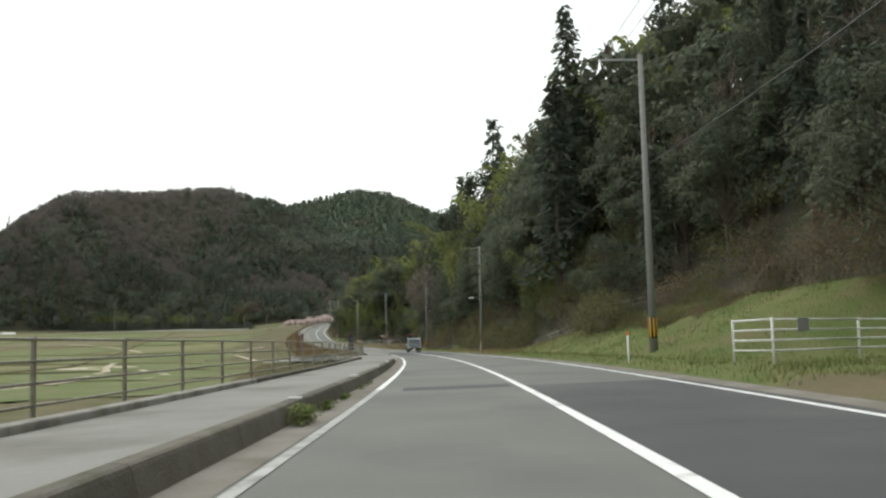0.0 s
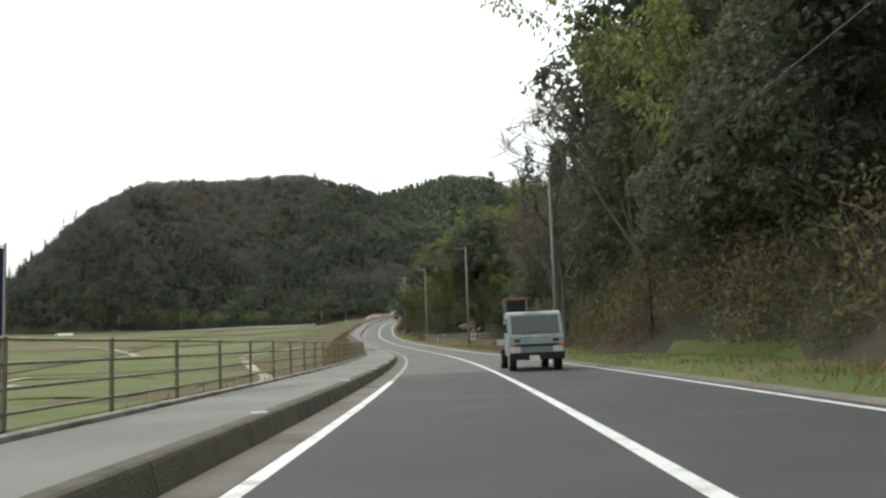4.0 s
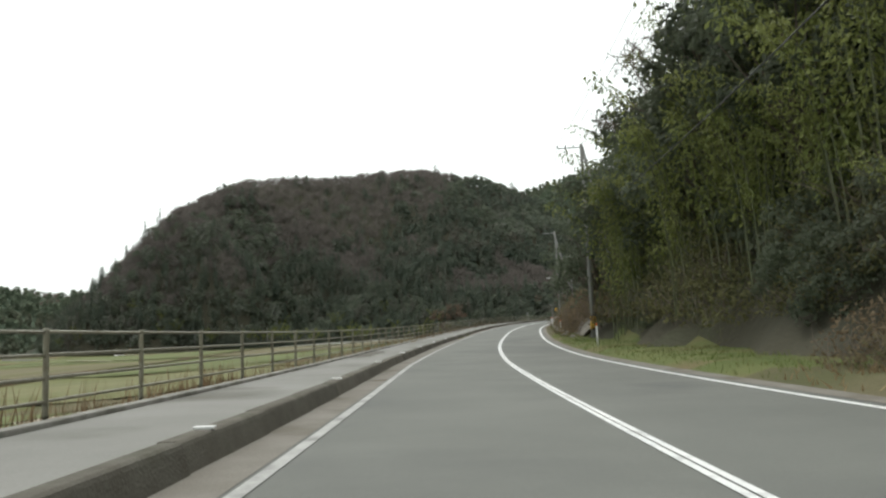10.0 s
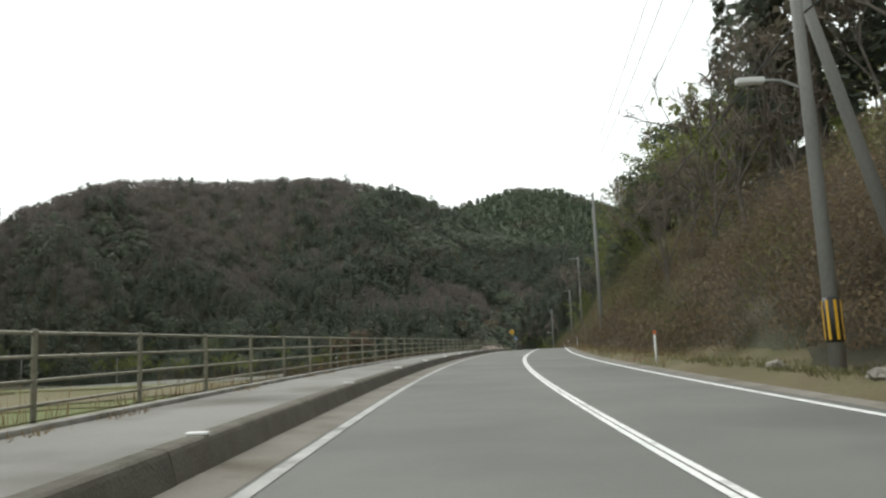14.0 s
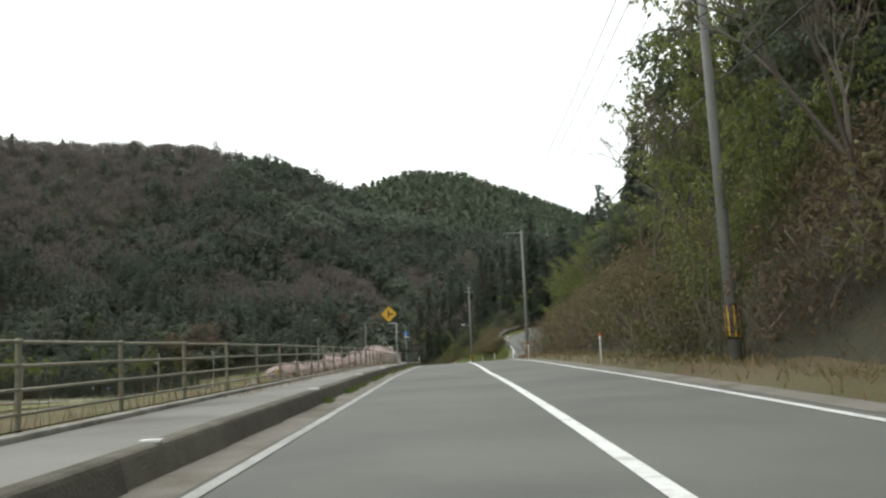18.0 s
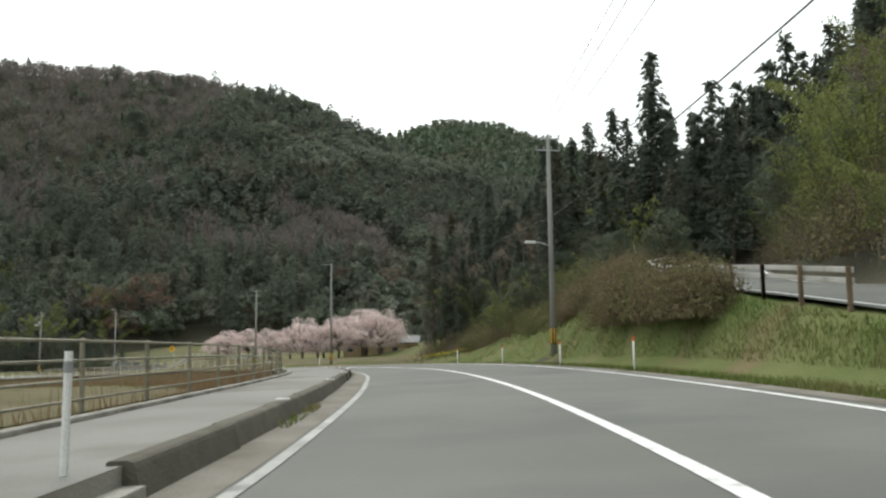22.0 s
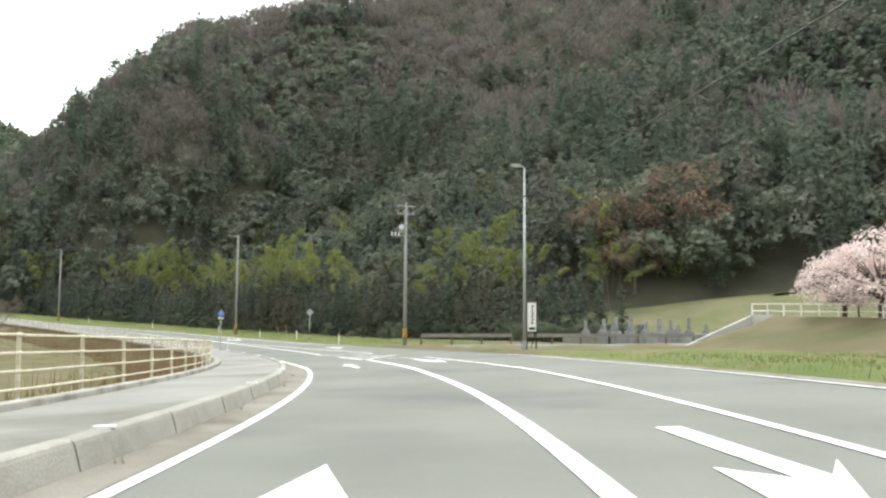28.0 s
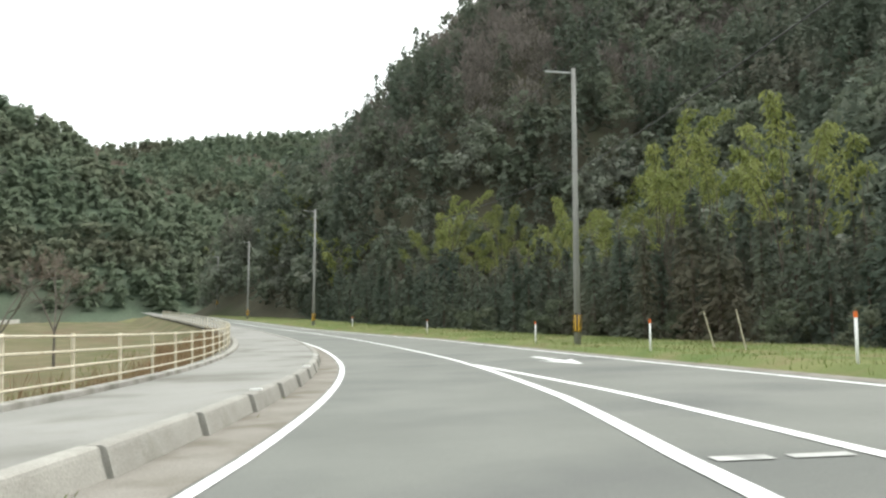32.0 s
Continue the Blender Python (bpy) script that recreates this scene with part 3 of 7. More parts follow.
# fine ground beside the road
for side, name, label in ((1, "verge", "rough grassy verge and hillside soil"), (-1, "field_bank", "weedy bank falling to the fields")):
    u = np.concatenate([np.linspace(0, 6, 9), np.linspace(6.8, 30, 26)])
    ss = np.arange(S_MIN, 860, 1.5)
    a = EDGE_R(ss) - 0.05 if side > 0 else OUTER(ss) - 0.55
    L = a[:, None] + side * u[None, :]
    Sg = np.repeat(ss[:, None], len(u), 1)
    p = at(Sg, L)
    z = bank(Sg.ravel(), L.ravel(), p[..., 0].ravel(), p[..., 1].ravel()).reshape(Sg.shape)
    z = z + 0.05 * wobble(p[..., 0], p[..., 1], 6.0) * np.clip(u / 1.5, 0, 1)
    z[:, 0] -= 0.03
    z[:, -1] -= 1.2
    over = mountain(p[..., 0], p[..., 1]) - z
    z = z - np.clip(over + 0.2, 0, 3)
    p[..., 2] = z
    f = grid_faces(len(ss), len(u))
    f = f if side > 0 else f[:, ::-1]
    ob = link_mesh(name, p.reshape(-1, 3), f, VERGE, smooth=True)
    ob.data.materials.append(FLOOR)
    ob.data.materials.append(TURF)
    inside = (over > -0.3).ravel()
    lush = (L < np.where(Sg > 590, EDGE_R(Sg) + 13, 99)).ravel() & np.any([(Sg > a) & (Sg < b) for a, b in ((14, 76), (84, 150), (246, 300), (500, 566), (596, 650), (676, 860))], axis=0).ravel() & (side > 0)
    if side > 0:
        inside = inside | ((L > FOOT(Sg) + 0.5) & (Sg < 478) | (Sg >= 478) & (Sg < 560) & (L > BENCH_L(Sg) + BENCH_W(Sg) + 0.2) | (Sg >= 560) & (L > FOOT(Sg) + 0.5) & (RIDGE(Sg) > 3)).ravel()
    ob.data.polygons.foreach_set("material_index", np.where(inside[f].any(1), 1, np.where(lush[f].all(1), 2, 0)).astype(np.int32))
    tagged(ob, label, "verge", kind="structure")

# carriageway
road = strip("road", S2, [lambda s: KERB(s) - 0.16, lambda s: LINE_L(s) - 0.1, LINE_C, lambda s: EDGE_R(s) - 0.3, EDGE_R], [0, 0, 0, 0, -0.02], ASPHALT,
             "worn grey two-lane asphalt road", "road")
strip("gutter", S2, [lambda s: KERB(s) - 0.14, lambda s: LINE_L(s) - 0.12], [0.012, 0.005], GUTTER, "gritty concrete gutter along the kerb", "gutter")


def patch(s0, s1, l0, l1, mat, name, label, dz=0.005):
    s = np.linspace(s0, s1, max(2, int((s1 - s0) / 2)))
    return strip(name, s, [l0, l1], [dz, dz], mat, label, "road patch")


patch(-30, 19.4, lambda s: LINE_C(s) + 0.1, EDGE_R, ASPHALT_NEW, "road_patch", "dark fresh asphalt patch in the road", 0.004)
patch(85, 122, lambda s: LINE_L(s) - 0.1, EDGE_R, ASPHALT_NEW, "road_patch", "dark fresh asphalt across both lanes", 0.004)
patch(19.0, 20.4, lambda s: LINE_L(s) + 0.6, lambda s: LINE_C(s) - 0.2, ASPHALT_NEW, "road_patch", "dark trench patch in the asphalt", 0.004)

# ------------------------------------------------------------------ painted lines
def painted(s0, s1, line, width, label, dz=0.009, step=1.5, mat=PAINT):
    s = np.linspace(s0, s1, max(2, int((s1 - s0) / step)))
    return strip("road_marking", s, [lambda q: line(q) - width / 2, lambda q: line(q) + width / 2], [dz, dz], mat, label, "road marking")


painted(-48, 20.0, LINE_L, 0.14, "faded white edge line", mat=PAINT_WORN)
painted(20, 72.0, LINE_L, 0.15, "white painted edge line")
painted(72, 80.0, LINE_L, 0.12, "faded white edge line stub", 0.008, mat=PAINT_WORN)
painted(80.0, 117, LINE_L, 0.17, "fresh white edge line")
painted(117, 594, LINE_L, 0.14, "faded white edge line", mat=PAINT_WORN)
painted(594, 860, LINE_L, 0.15, "white painted edge line")
painted(-48, 160, LINE_C, 0.17, "solid white centre line")
painted(160, 406, lambda s: LINE_C(s) - 0.05, 0.075, "white centre line with a worn middle")
painted(160, 406, lambda s: LINE_C(s) + 0.05, 0.075, "white centre line with a worn middle")
painted(406, 562, LINE_C, 0.17, "solid white centre line")
painted(-48, 478, LINE_R, 0.15, "white painted edge line")
for k in range(12):
    painted(478.6 + 1.9 * k, 479.5 + 1.9 * k, LINE_R, 0.15, "short white dash across the branch road's mouth")
painted(501.5, 652, LINE_R, 0.15, "white painted edge line")
painted(680, 860, LINE_R, 0.15, "white painted edge line")


def plate_on_road(poly, label, dz=0.01, name="road_marking", mat=PAINT):
    """A painted figure from (s, l) corners."""
    v = [at(s, l, dz) for s, l in poly]
    bm = bmesh.new()
    bm.faces.new([bm.verts.new(Vector(p)) for p in v])
    bmesh.ops.triangulate(bm, faces=bm.faces)
    if sum(f.normal.z for f in bm.faces) < 0:
        bmesh.ops.reverse_faces(bm, faces=bm.faces)
    me = bpy.data.meshes.new(name)
    bm.to_mesh(me)
    bm.free()
    me.materials.append(mat)
    return tagged(new(name, me), label, "road marking", kind="structure")


# hatched islands before and after the junction
GORE_R = table((561, 2.6), (567, 2.85), (572, 2.92), (578, 2.8), (585, 2.88), (595, 3.28), (611, 3.56), (634, 4.75))
painted(562, 603.3, lambda s: LINE_C(s), 0.2, "bold white border of a hatched island", 0.0105)
painted(561, 611.0, lambda s: GORE_R(s), 0.2, "white border of a hatched island", 0.010)
for k in range(20):
    s = 566 + 2.2 * k
    a, b = float(LINE_C(s)) + 0.15, float(GORE_R(s)) - 0.1
    for u, v in ((0.0, 0.62), (0.68, 1.0)):
        plate_on_road([(s, a + (b - a) * u), (s + 0.26, a + (b - a) * u), (s + 0.22, a + (b - a) * v), (s, a + (b - a) * v)], "worn white hatching stripe", 0.011)
plate_on_road([(603.0, 0.85), (606.4, 2.0), (606.9, 1.9), (604.0, 0.8)], "white tip of a hatched island")


def arrow_ahead_right(s, l):
    """The painted arrow for straight on and right turn."""
    plate_on_road([(s, l - 0.09), (s + 3.4, l - 0.09), (s + 3.4, l - 0.36), (s + 5.0, l), (s + 3.4, l + 0.36), (s + 3.4, l + 0.09), (s, l + 0.09)], "white arrow for straight on")
    plate_on_road([(s + 1.6, l + 0.1), (s + 2.1, l + 0.1), (s + 2.1, l + 0.36), (s + 2.7, l + 0.36), (s + 1.85, l + 0.78), (s + 1.0, l + 0.36), (s + 1.6, l + 0.36)], "white arrow for turning right", 0.012)


def arrow_ahead(s, l):
    plate_on_road([(s, l - 0.1), (s + 3.0, l - 0.1), (s + 3.0, l - 0.4), (s + 5.0, l), (s + 3.0, l + 0.4), (s + 3.0, l + 0.1), (s, l + 0.1)], "white arrow for straight on")


arrow_ahead_right(583.2, -0.72)
arrow_ahead(641.0, -0.15)
arrow_ahead(610, -0.9)
plate_on_road([(643, 4.0), (646.2, 3.1), (645.7, 3.6), (649.6, 3.6), (649.6, 3.9), (645.9, 3.9), (646.5, 4.3)], "white arrow for turning right")
plate_on_road([(611, 2.0), (614.2, 2.2), (613.6, 2.6), (617, 2.6), (617, 2.9), (613.7, 2.9), (614.4, 3.3)], "white arrow for turning right")
# past the junction: a triangle, then a long rounded island
painted(606, 651.4, lambda s: LINE_C(s), 0.22, "bold white centre line", 0.0105)
painted(611, 651.7, lambda s: np.interp(s, [611, 634, 651.7], [3.6, 4.75, 4.88]), 0.16, "white lane line")
plate_on_road([(651.65, 4.96), (651.95, 4.9), (651.95, 2.35), (651.7, 2.35)], "white corner line of the turning lane")
plate_on_road([(651.9, 1.42), (659.3, 1.32), (659.3, 1.52), (652.2, 1.62)], "white border of a hatched triangle", 0.012)
plate_on_road([(659.1, 1.5), (659.3, 1.4), (657.6, 4.55), (657.35, 4.6)], "white base of a hatched triangle", 0.0125)
plate_on_road([(651.9, 1.5), (651.9, 1.95), (653.3, 2.45), (655.2, 3.25), (657.3, 4.75), (657.4, 4.56), (655.3, 3.08), (653.35, 2.29), (652.1, 1.8)], "curved white border of a hatched triangle", 0.013)
for s, b in ((653.0, 2.0), (654.5, 2.6), (656.6, 3.4)):
    plate_on_road([(s, 1.62), (s + 0.25, 1.62), (s + 0.3, b), (s + 0.05, b)], "worn white hatching stripe", 0.011)
ISLE_L = table((664.4, 1.35), (667.4, 1.47), (676, 1.8), (690, 2.05), (696, 2.35), (709, 2.58))
ISLE_R = table((662.8, 4.58), (668.6, 4.46), (676, 4.2), (690, 3.55), (697, 3.4), (705, 2.9), (709, 2.64))
painted(664.4, 709, lambda s: ISLE_L(s), 0.2, "bold white border of a hatched island", 0.0105)
painted(662.8, 709, lambda s: ISLE_R(s), 0.18, "bold white border of a hatched island", 0.0105)
painted(709, 860, LINE_C, 0.16, "solid white centre line")
plate_on_road([(664.5, 1.25), (662.9, 1.5), (661.5, 2.3), (661.2, 2.95), (661.4, 3.75), (662.8, 4.67), (663.0, 4.5), (661.75, 3.7), (661.5, 2.95), (661.8, 2.4), (663.1, 1.68), (664.6, 1.45)], "rounded white end of a hatched island", 0.012)
for k in range(12):
    s = 664.2 + 2.3 * k
    a, b = float(ISLE_L(s)) + 0.2, float(ISLE_R(s)) - 0.2
    plate_on_road([(s, a), (s + 0.24, a), (s + 0.24, a + (b - a) * 0.42), (s, a + (b - a) * 0.42)], "worn white hatching stripe", 0.011, mat=PAINT_WORN)
    plate_on_road([(s, a + (b - a) * 0.55), (s + 0.2, a + (b - a) * 0.55), (s + 0.2, b), (s, b)], "worn white hatching stripe", 0.011, mat=PAINT_WORN)
plate_on_road([(676, 6.0), (679, 5.4), (678.4, 5.9), (681.5, 5.9), (681.5, 6.2), (678.6, 6.2), (679.2, 6.6)], "white painted arrow on the far lane")
plate_on_road([(707, 5.6), (710, 5.0), (709.4, 5.5), (713, 5.5), (713, 5.8), (709.6, 5.8), (710.2, 6.2)], "white painted arrow on the far lane")

# the side street at the junction and the branch road up the hill
def free_band(name, pts, width, mat, label, category, dz=0.0, follow=None):
    """A band of constant width through world points (x, y, z)."""
    p = np.array(pts, dtype=float)
    q = np.linspace(0, len(p) - 1, (len(p) - 1) * 8 + 1)
    c = np.stack([spline(np.arange(len(p), dtype=float), p[:, k])(q) for k in range(3)], 1)
    t = np.gradient(c, axis=0)
    n = np.stack([t[:, 1], -t[:, 0]], 1) / np.hypot(t[:, 0], t[:, 1])[:, None]
    rows = []
    for o in np.linspace(-width / 2, width / 2, 7):
        r = c.copy()
        r[:, :2] += n * o
        q, w = nearest(r[:, 0], r[:, 1])          # on the carriageway it lies flat on the asphalt
        k = np.clip((w - EDGE_R(q) - 0.3) / 1.4, 0, 1) * (w > 0)
        k = np.where(w < -2, 1, k)
        r[:, 2] = (r[:, 2] + dz) * k + (tilt_height(q, w) + 0.006 + dz * 0.3) * (1 - k)
        rows.append(r)
    v = np.stack(rows, 1).reshape(-1, 3)
    ob = link_mesh(name, v, grid_faces(len(c), 7), mat, smooth=True)
    return tagged(ob, label, category, kind="structure") if label else ob


branch_s = np.array([480.0, 486, 492, 500, 510, 520, 528, 536, 544, 551, 558, 566])
branch = [tuple(at(s, float(BENCH_L(s)) - (0.5 if s < 488 else 0), float(BENCH_Z(s)) + 0.0)) for s in branch_s]
free_band("branch_road", branch, 6.2, ASPHALT, "narrow asphalt branch road climbing the hillside", "road", 0.012)
for o, lab in ((-2.75, "white edge line of the branch road"), (2.75, "white edge line of the branch road")):
    pts = []
    for s in branch_s[3 if o < 0 else 2:]:
        c, d = Vector(at(s, float(BENCH_L(s)), float(BENCH_Z(s)) + 0.02)), Vector(at(s + 1, float(BENCH_L(s + 1)), 0.0)) - Vector(at(s - 1, float(BENCH_L(s - 1)), 0.0))
        pts.append(tuple(c + Vector((d.y, -d.x, 0)).normalized() * o))
    free_band("road_marking", pts, 0.15, PAINT, lab, "road marking", 0.012)
side = [tuple(at(664, 9.2, 0.02)), tuple(at(664, 13, 0.10)), tuple(at(664, 22, 0.14)), tuple(at(663, 36, 0.2)), tuple(at(658, 56, 0.9))]
free_band("side_street", side, 12.5, ASPHALT, "asphalt side street leaving the junction", "road", 0.03)

# ------------------------------------------------------------------ footway, kerbs, fences on the valley side
LOT = (60.5, 84.0)          # the entrance to the riverside lot
outer = OUTER


LOW = lambda s: np.clip((s - 53) / 4, 0, 1) * np.clip((85 - s) / 3, 0, 1)      # the dropped kerb at the lot
strip("footway_edge", S1, [lambda s: KERB(s) - 0.25 + 0.06 * LOW(s), lambda s: KERB(s) - 0.26 + 0.06 * LOW(s)], [-0.02, lambda s: 0.253 - 0.17 * LOW(s)], CONCRETE, "concrete edge of the footway", "kerb", smooth=False)
strip("kerb_bed", S2, [lambda s: KERB(s) - 0.7, lambda s: KERB(s) + 0.02], [0.02, 0.008], CONCRETE, "concrete bed under the kerb", "kerb")
strip("footway", S1, [lambda s: KERB(s) - 0.26 + 0.06 * LOW(s), lambda s: outer(s) - 0.02], [lambda s: 0.255 - 0.17 * LOW(s), lambda s: 0.25 - 0.06 * LOW(s)], PAVING, "worn grey asphalt footway", "pavement")
for a_, b_, u_, v_ in ((187.5, 203, 0.0, 1.25), (203, 206.5, 0.0, 0.7), (212, 219, 0.0, 0.6), (262, 270, 0.0, 0.8), (318, 327, 0.0, 0.6)):
    strip("footway_patch", np.arange(a_, b_ + 0.1, 0.5), [lambda s: OUTER(s) + u_ + 0.02, lambda s: OUTER(s) + v_ + 0.12 * np.sin(s * 1.7) + 0.1 * np.sin(s * 4.1)], [0.258, 0.259], PATCH_DARK, "dark dirty patch on the footway", "footway patch")
strip("lot_surface", np.arange(60, 85.5, 1.0), [lambda s: KERB(s) - 9.5, lambda s: outer(s) + 0.1], [0.15, 0.189], PAVING, "pale asphalt entrance to a riverside lot", "pavement")

def kerb_block(section, length):
    """A kerb block with the cross-section given as (x, z) corners."""
    bm = bmesh.new()
    a = [bm.verts.new((x, -length / 2, z)) for x, z in section]
    b = [bm.verts.new((x, length / 2, z)) for x, z in section]
    bm.faces.new(a), bm.faces.new(b[::-1])
    for i in range(len(section)):
        j = (i + 1) % len(section)
        bm.faces.new((a[i], b[i], b[j], a[j]))
    bmesh.ops.recalc_face_normals(bm, faces=bm.faces)
    return bm


kerb_bm = kerb_block([(-0.09, -0.1), (-0.11, 0.02), (-0.165, 0.235), (-0.18, 0.27), (-0.215, 0.288), (-0.36, 0.29), (-0.38, 0.275), (-0.38, -0.1)], 2.985)
kerb_me = bpy.data.meshes.new("kerb_stone")
kerb_bm.to_mesh(kerb_me), kerb_bm.free()
kerb_me.materials.append(CONCRETE_DARK)
flat_bm = box(bmesh.new(), (-0.06, 0, -0.03), (0.2, 2.985, 0.24), 0.015)
flat_me = bpy.data.meshes.new("kerb_stone")
flat_bm.to_mesh(flat_me), flat_bm.free()
flat_me.materials.append(CONCRETE)
pale_me = kerb_me.copy()
pale_me.materials[0] = CONCRETE
edge_bm = box(bmesh.new(), (0, 0, 0.13), (0.3, 2.99, 0.46), 0.035)
edge_me = bpy.data.meshes.new("coping_stone")
edge_bm.to_mesh(edge_me), edge_bm.free()
edge_me.materials.append(CONCRETE_DARK)
edge_pale = edge_me.copy()
edge_pale.materials[0] = CONCRETE
slim_bm = box(bmesh.new(), (0.05, 0, 0.10), (0.2, 2.99, 0.44), 0.03)
slim_me = bpy.data.meshes.new("coping_stone")
slim_bm.to_mesh(slim_me), slim_bm.free()
slim_me.materials.append(CONCRETE)

kerb_row = thing("kerb", Matrix(), "weathered concrete kerb between road and footway", "kerb", kind="structure")
kerb_far = thing("kerb", Matrix(), "pale concrete kerb along the left-hand bend", "kerb", kind="structure")
coping = thing("footway_edging", Matrix(), "dark concrete edging under the footway fence", "edging", kind="structure")
coping_slim = thing("footway_edging", Matrix(), "narrow grey concrete edging under the footway fence", "edging", kind="structure")
coping_far = thing("footway_edging", Matrix(), "pale concrete edging under the footway fence", "edging", kind="structure")
s = -46.5
while s < 850:
    low = 54.5 < s < 84.5 or abs(s - 500.5) < 1.6 or abs(s - 678.5) < 1.6
    late = s > 545
    piece("kerb_stone", flat_me if low else pale_me if late else kerb_me, kerb_far if late else kerb_row,
          on_road(s, float(KERB(s)) - (0.1 if low else 0.0), 0.0 if not low else 0.02))
    if not LOT[0] < s < LOT[1]:
        piece("coping_stone", edge_pale if late or s < 22 else slim_me if s > 84 else edge_me, coping_far if late or s < 22 else coping_slim if s > 84 else coping, on_road(s, float(outer(s)) - 0.15, 0.0))
    s += 3.0
strip("edging_path", np.arange(S_MIN, 61.5, 2.0), [lambda s: outer(s) - 0.29, lambda s: outer(s) - 0.75], [0.33, 0.28], CONCRETE, "pale concrete strip under the fence", "edging")
strip("edging_path", np.arange(84.0, 850, 2.0), [lambda s: outer(s) - 0.29, lambda s: outer(s) - 0.75], [0.33, 0.25], CONCRETE_DARK, "dark concrete strip under the fence", "edging")

post_bm = rod(bmesh.new(), (0, 0, 0.15), (0, 0, 1.34), 0.038, n=8)
rod(post_bm, (0, 0, 1.34), (0, 0, 1.365), 0.05, 0.03, n=8)
post_me = bpy.data.meshes.new("post")
post_bm.to_mesh(post_me), post_bm.free()
post_me.materials.append(FENCE_MAT)
rail_bm = rod(bmesh.new(), (0, -1.5, 0), (0, 1.5, 0), 0.022, n=6)
rail_me = bpy.data.meshes.new("rail")
rail_bm.to_mesh(rail_me), rail_bm.free()
rail_me.materials.append(FENCE_MAT)
post_pale, rail_pale = post_me.copy(), rail_me.copy()
post_pale.materials[0] = rail_pale.materials[0] = FENCE_PALE


def fence_run(s0, s1, pale, label, stop=True):
    ob = thing("footway_fence", on_road(s0, float(outer(s0)) - 0.5), label, "fence", "footway fences")
    inv = ob.matrix_basis.inverted()
    n = round((s1 - s0) / 3.0)
    for i in range(n + 1):
        s = s0 + 3.0 * i
        if i < n or stop:
            piece("post", post_pale if pale else post_me, ob, inv @ on_road(s, float(outer(s)) - 0.5))
        if i < n:
            for h in (1.32, 1.04, 0.76, 0.48):
                piece("rail", rail_pale if pale else rail_me, ob, inv @ on_road(s + 1.5, float(outer(s + 1.5)) - 0.5, h))
    return ob


DULL, CREAM = "weathered grey-brown tubular steel fence with four rails", "cream-painted tubular steel fence with four rails"
for a, b, pale in ((-46.5, 61.5, False), (84.0, 246.0, False), (246.0, 408.0, False), (408.0, 570.0, False), (570.0, 702.0, True), (702.0, 822.0, True)):
    fence_run(a, b, pale, CREAM if pale else DULL, b in (61.5, 822.0))

# white reflector studs on the kerb
stud_bm = box(bmesh.new(), (0, 0, 0.012), (0.2, 0.1, 0.03), 0.01)
stud_me = bpy.data.meshes.new("kerb_reflector")
stud_bm.to_mesh(stud_me), stud_bm.free()
stud_me.materials.append(SIGN_WHITE)
s = 4.0
while s < 720:
    if not 55 < s < 84:
        tagged(piece("kerb_reflector", stud_me, None, on_road(s, float(KERB(s)) - 0.28, 0.288)), "small white reflector stud on the kerb", "reflector", "kerb reflectors")
    s += 9.0
# ------------------------------------------------------------------ plants
rng = np.random.default_rng(7)


def unit(v):
    return v / np.maximum(np.linalg.norm(v, axis=-1, keepdims=True), 1e-6)


def leaf_cloud(c, normal, size, aspect=0.6, along=None, r=None):
    """Small folded four-cornered leaves or sprays at places c."""
    r = r or rng
    n = len(c)
    normal = unit(normal + r.normal(0, 0.45, (n, 3)))
    a = unit(np.cross(normal, r.normal(0, 1, (n, 3)))) if along is None else unit(along + r.normal(0, 0.3, (n, 3)))
    b = unit(np.cross(normal, a))
    size = np.broadcast_to(size, n)[:, None] * r.uniform(0.6, 1.35, (n, 1))
    fold = normal * size * 0.16
    v = np.stack([c - a * size * 0.5, c + b * size * aspect * 0.5 - fold, c + a * size * 0.5, c - b * size * aspect * 0.5 - fold], 1).reshape(-1, 3)
    return v, np.arange(4 * n).reshape(n, 4)


def join(parts):
    vs, fs, k = [], [], 0
    for v, f in parts:
        vs.append(v), fs.append(f + k)
        k += len(v)
    return np.concatenate(vs), np.concatenate(fs)


def limb(a, b, r0, r1, n=5):
    """A tapered limb as quads."""
    a, b = np.asarray(a, float), np.asarray(b, float)
    d = unit((b - a)[None])[0]
    u = unit(np.cross(d, [0.3, 0.8, 0.52])[None])[0]
    w = np.cross(d, u)
    ang = np.linspace(0, 2 * np.pi, n, endpoint=False)
    ring = np.cos(ang)[:, None] * u + np.sin(ang)[:, None] * w
    v = np.concatenate([a + ring * r0, b + ring * r1])
    i = np.arange(n)
    return v, np.stack([i, (i + 1) % n, (i + 1) % n + n, i + n], 1)


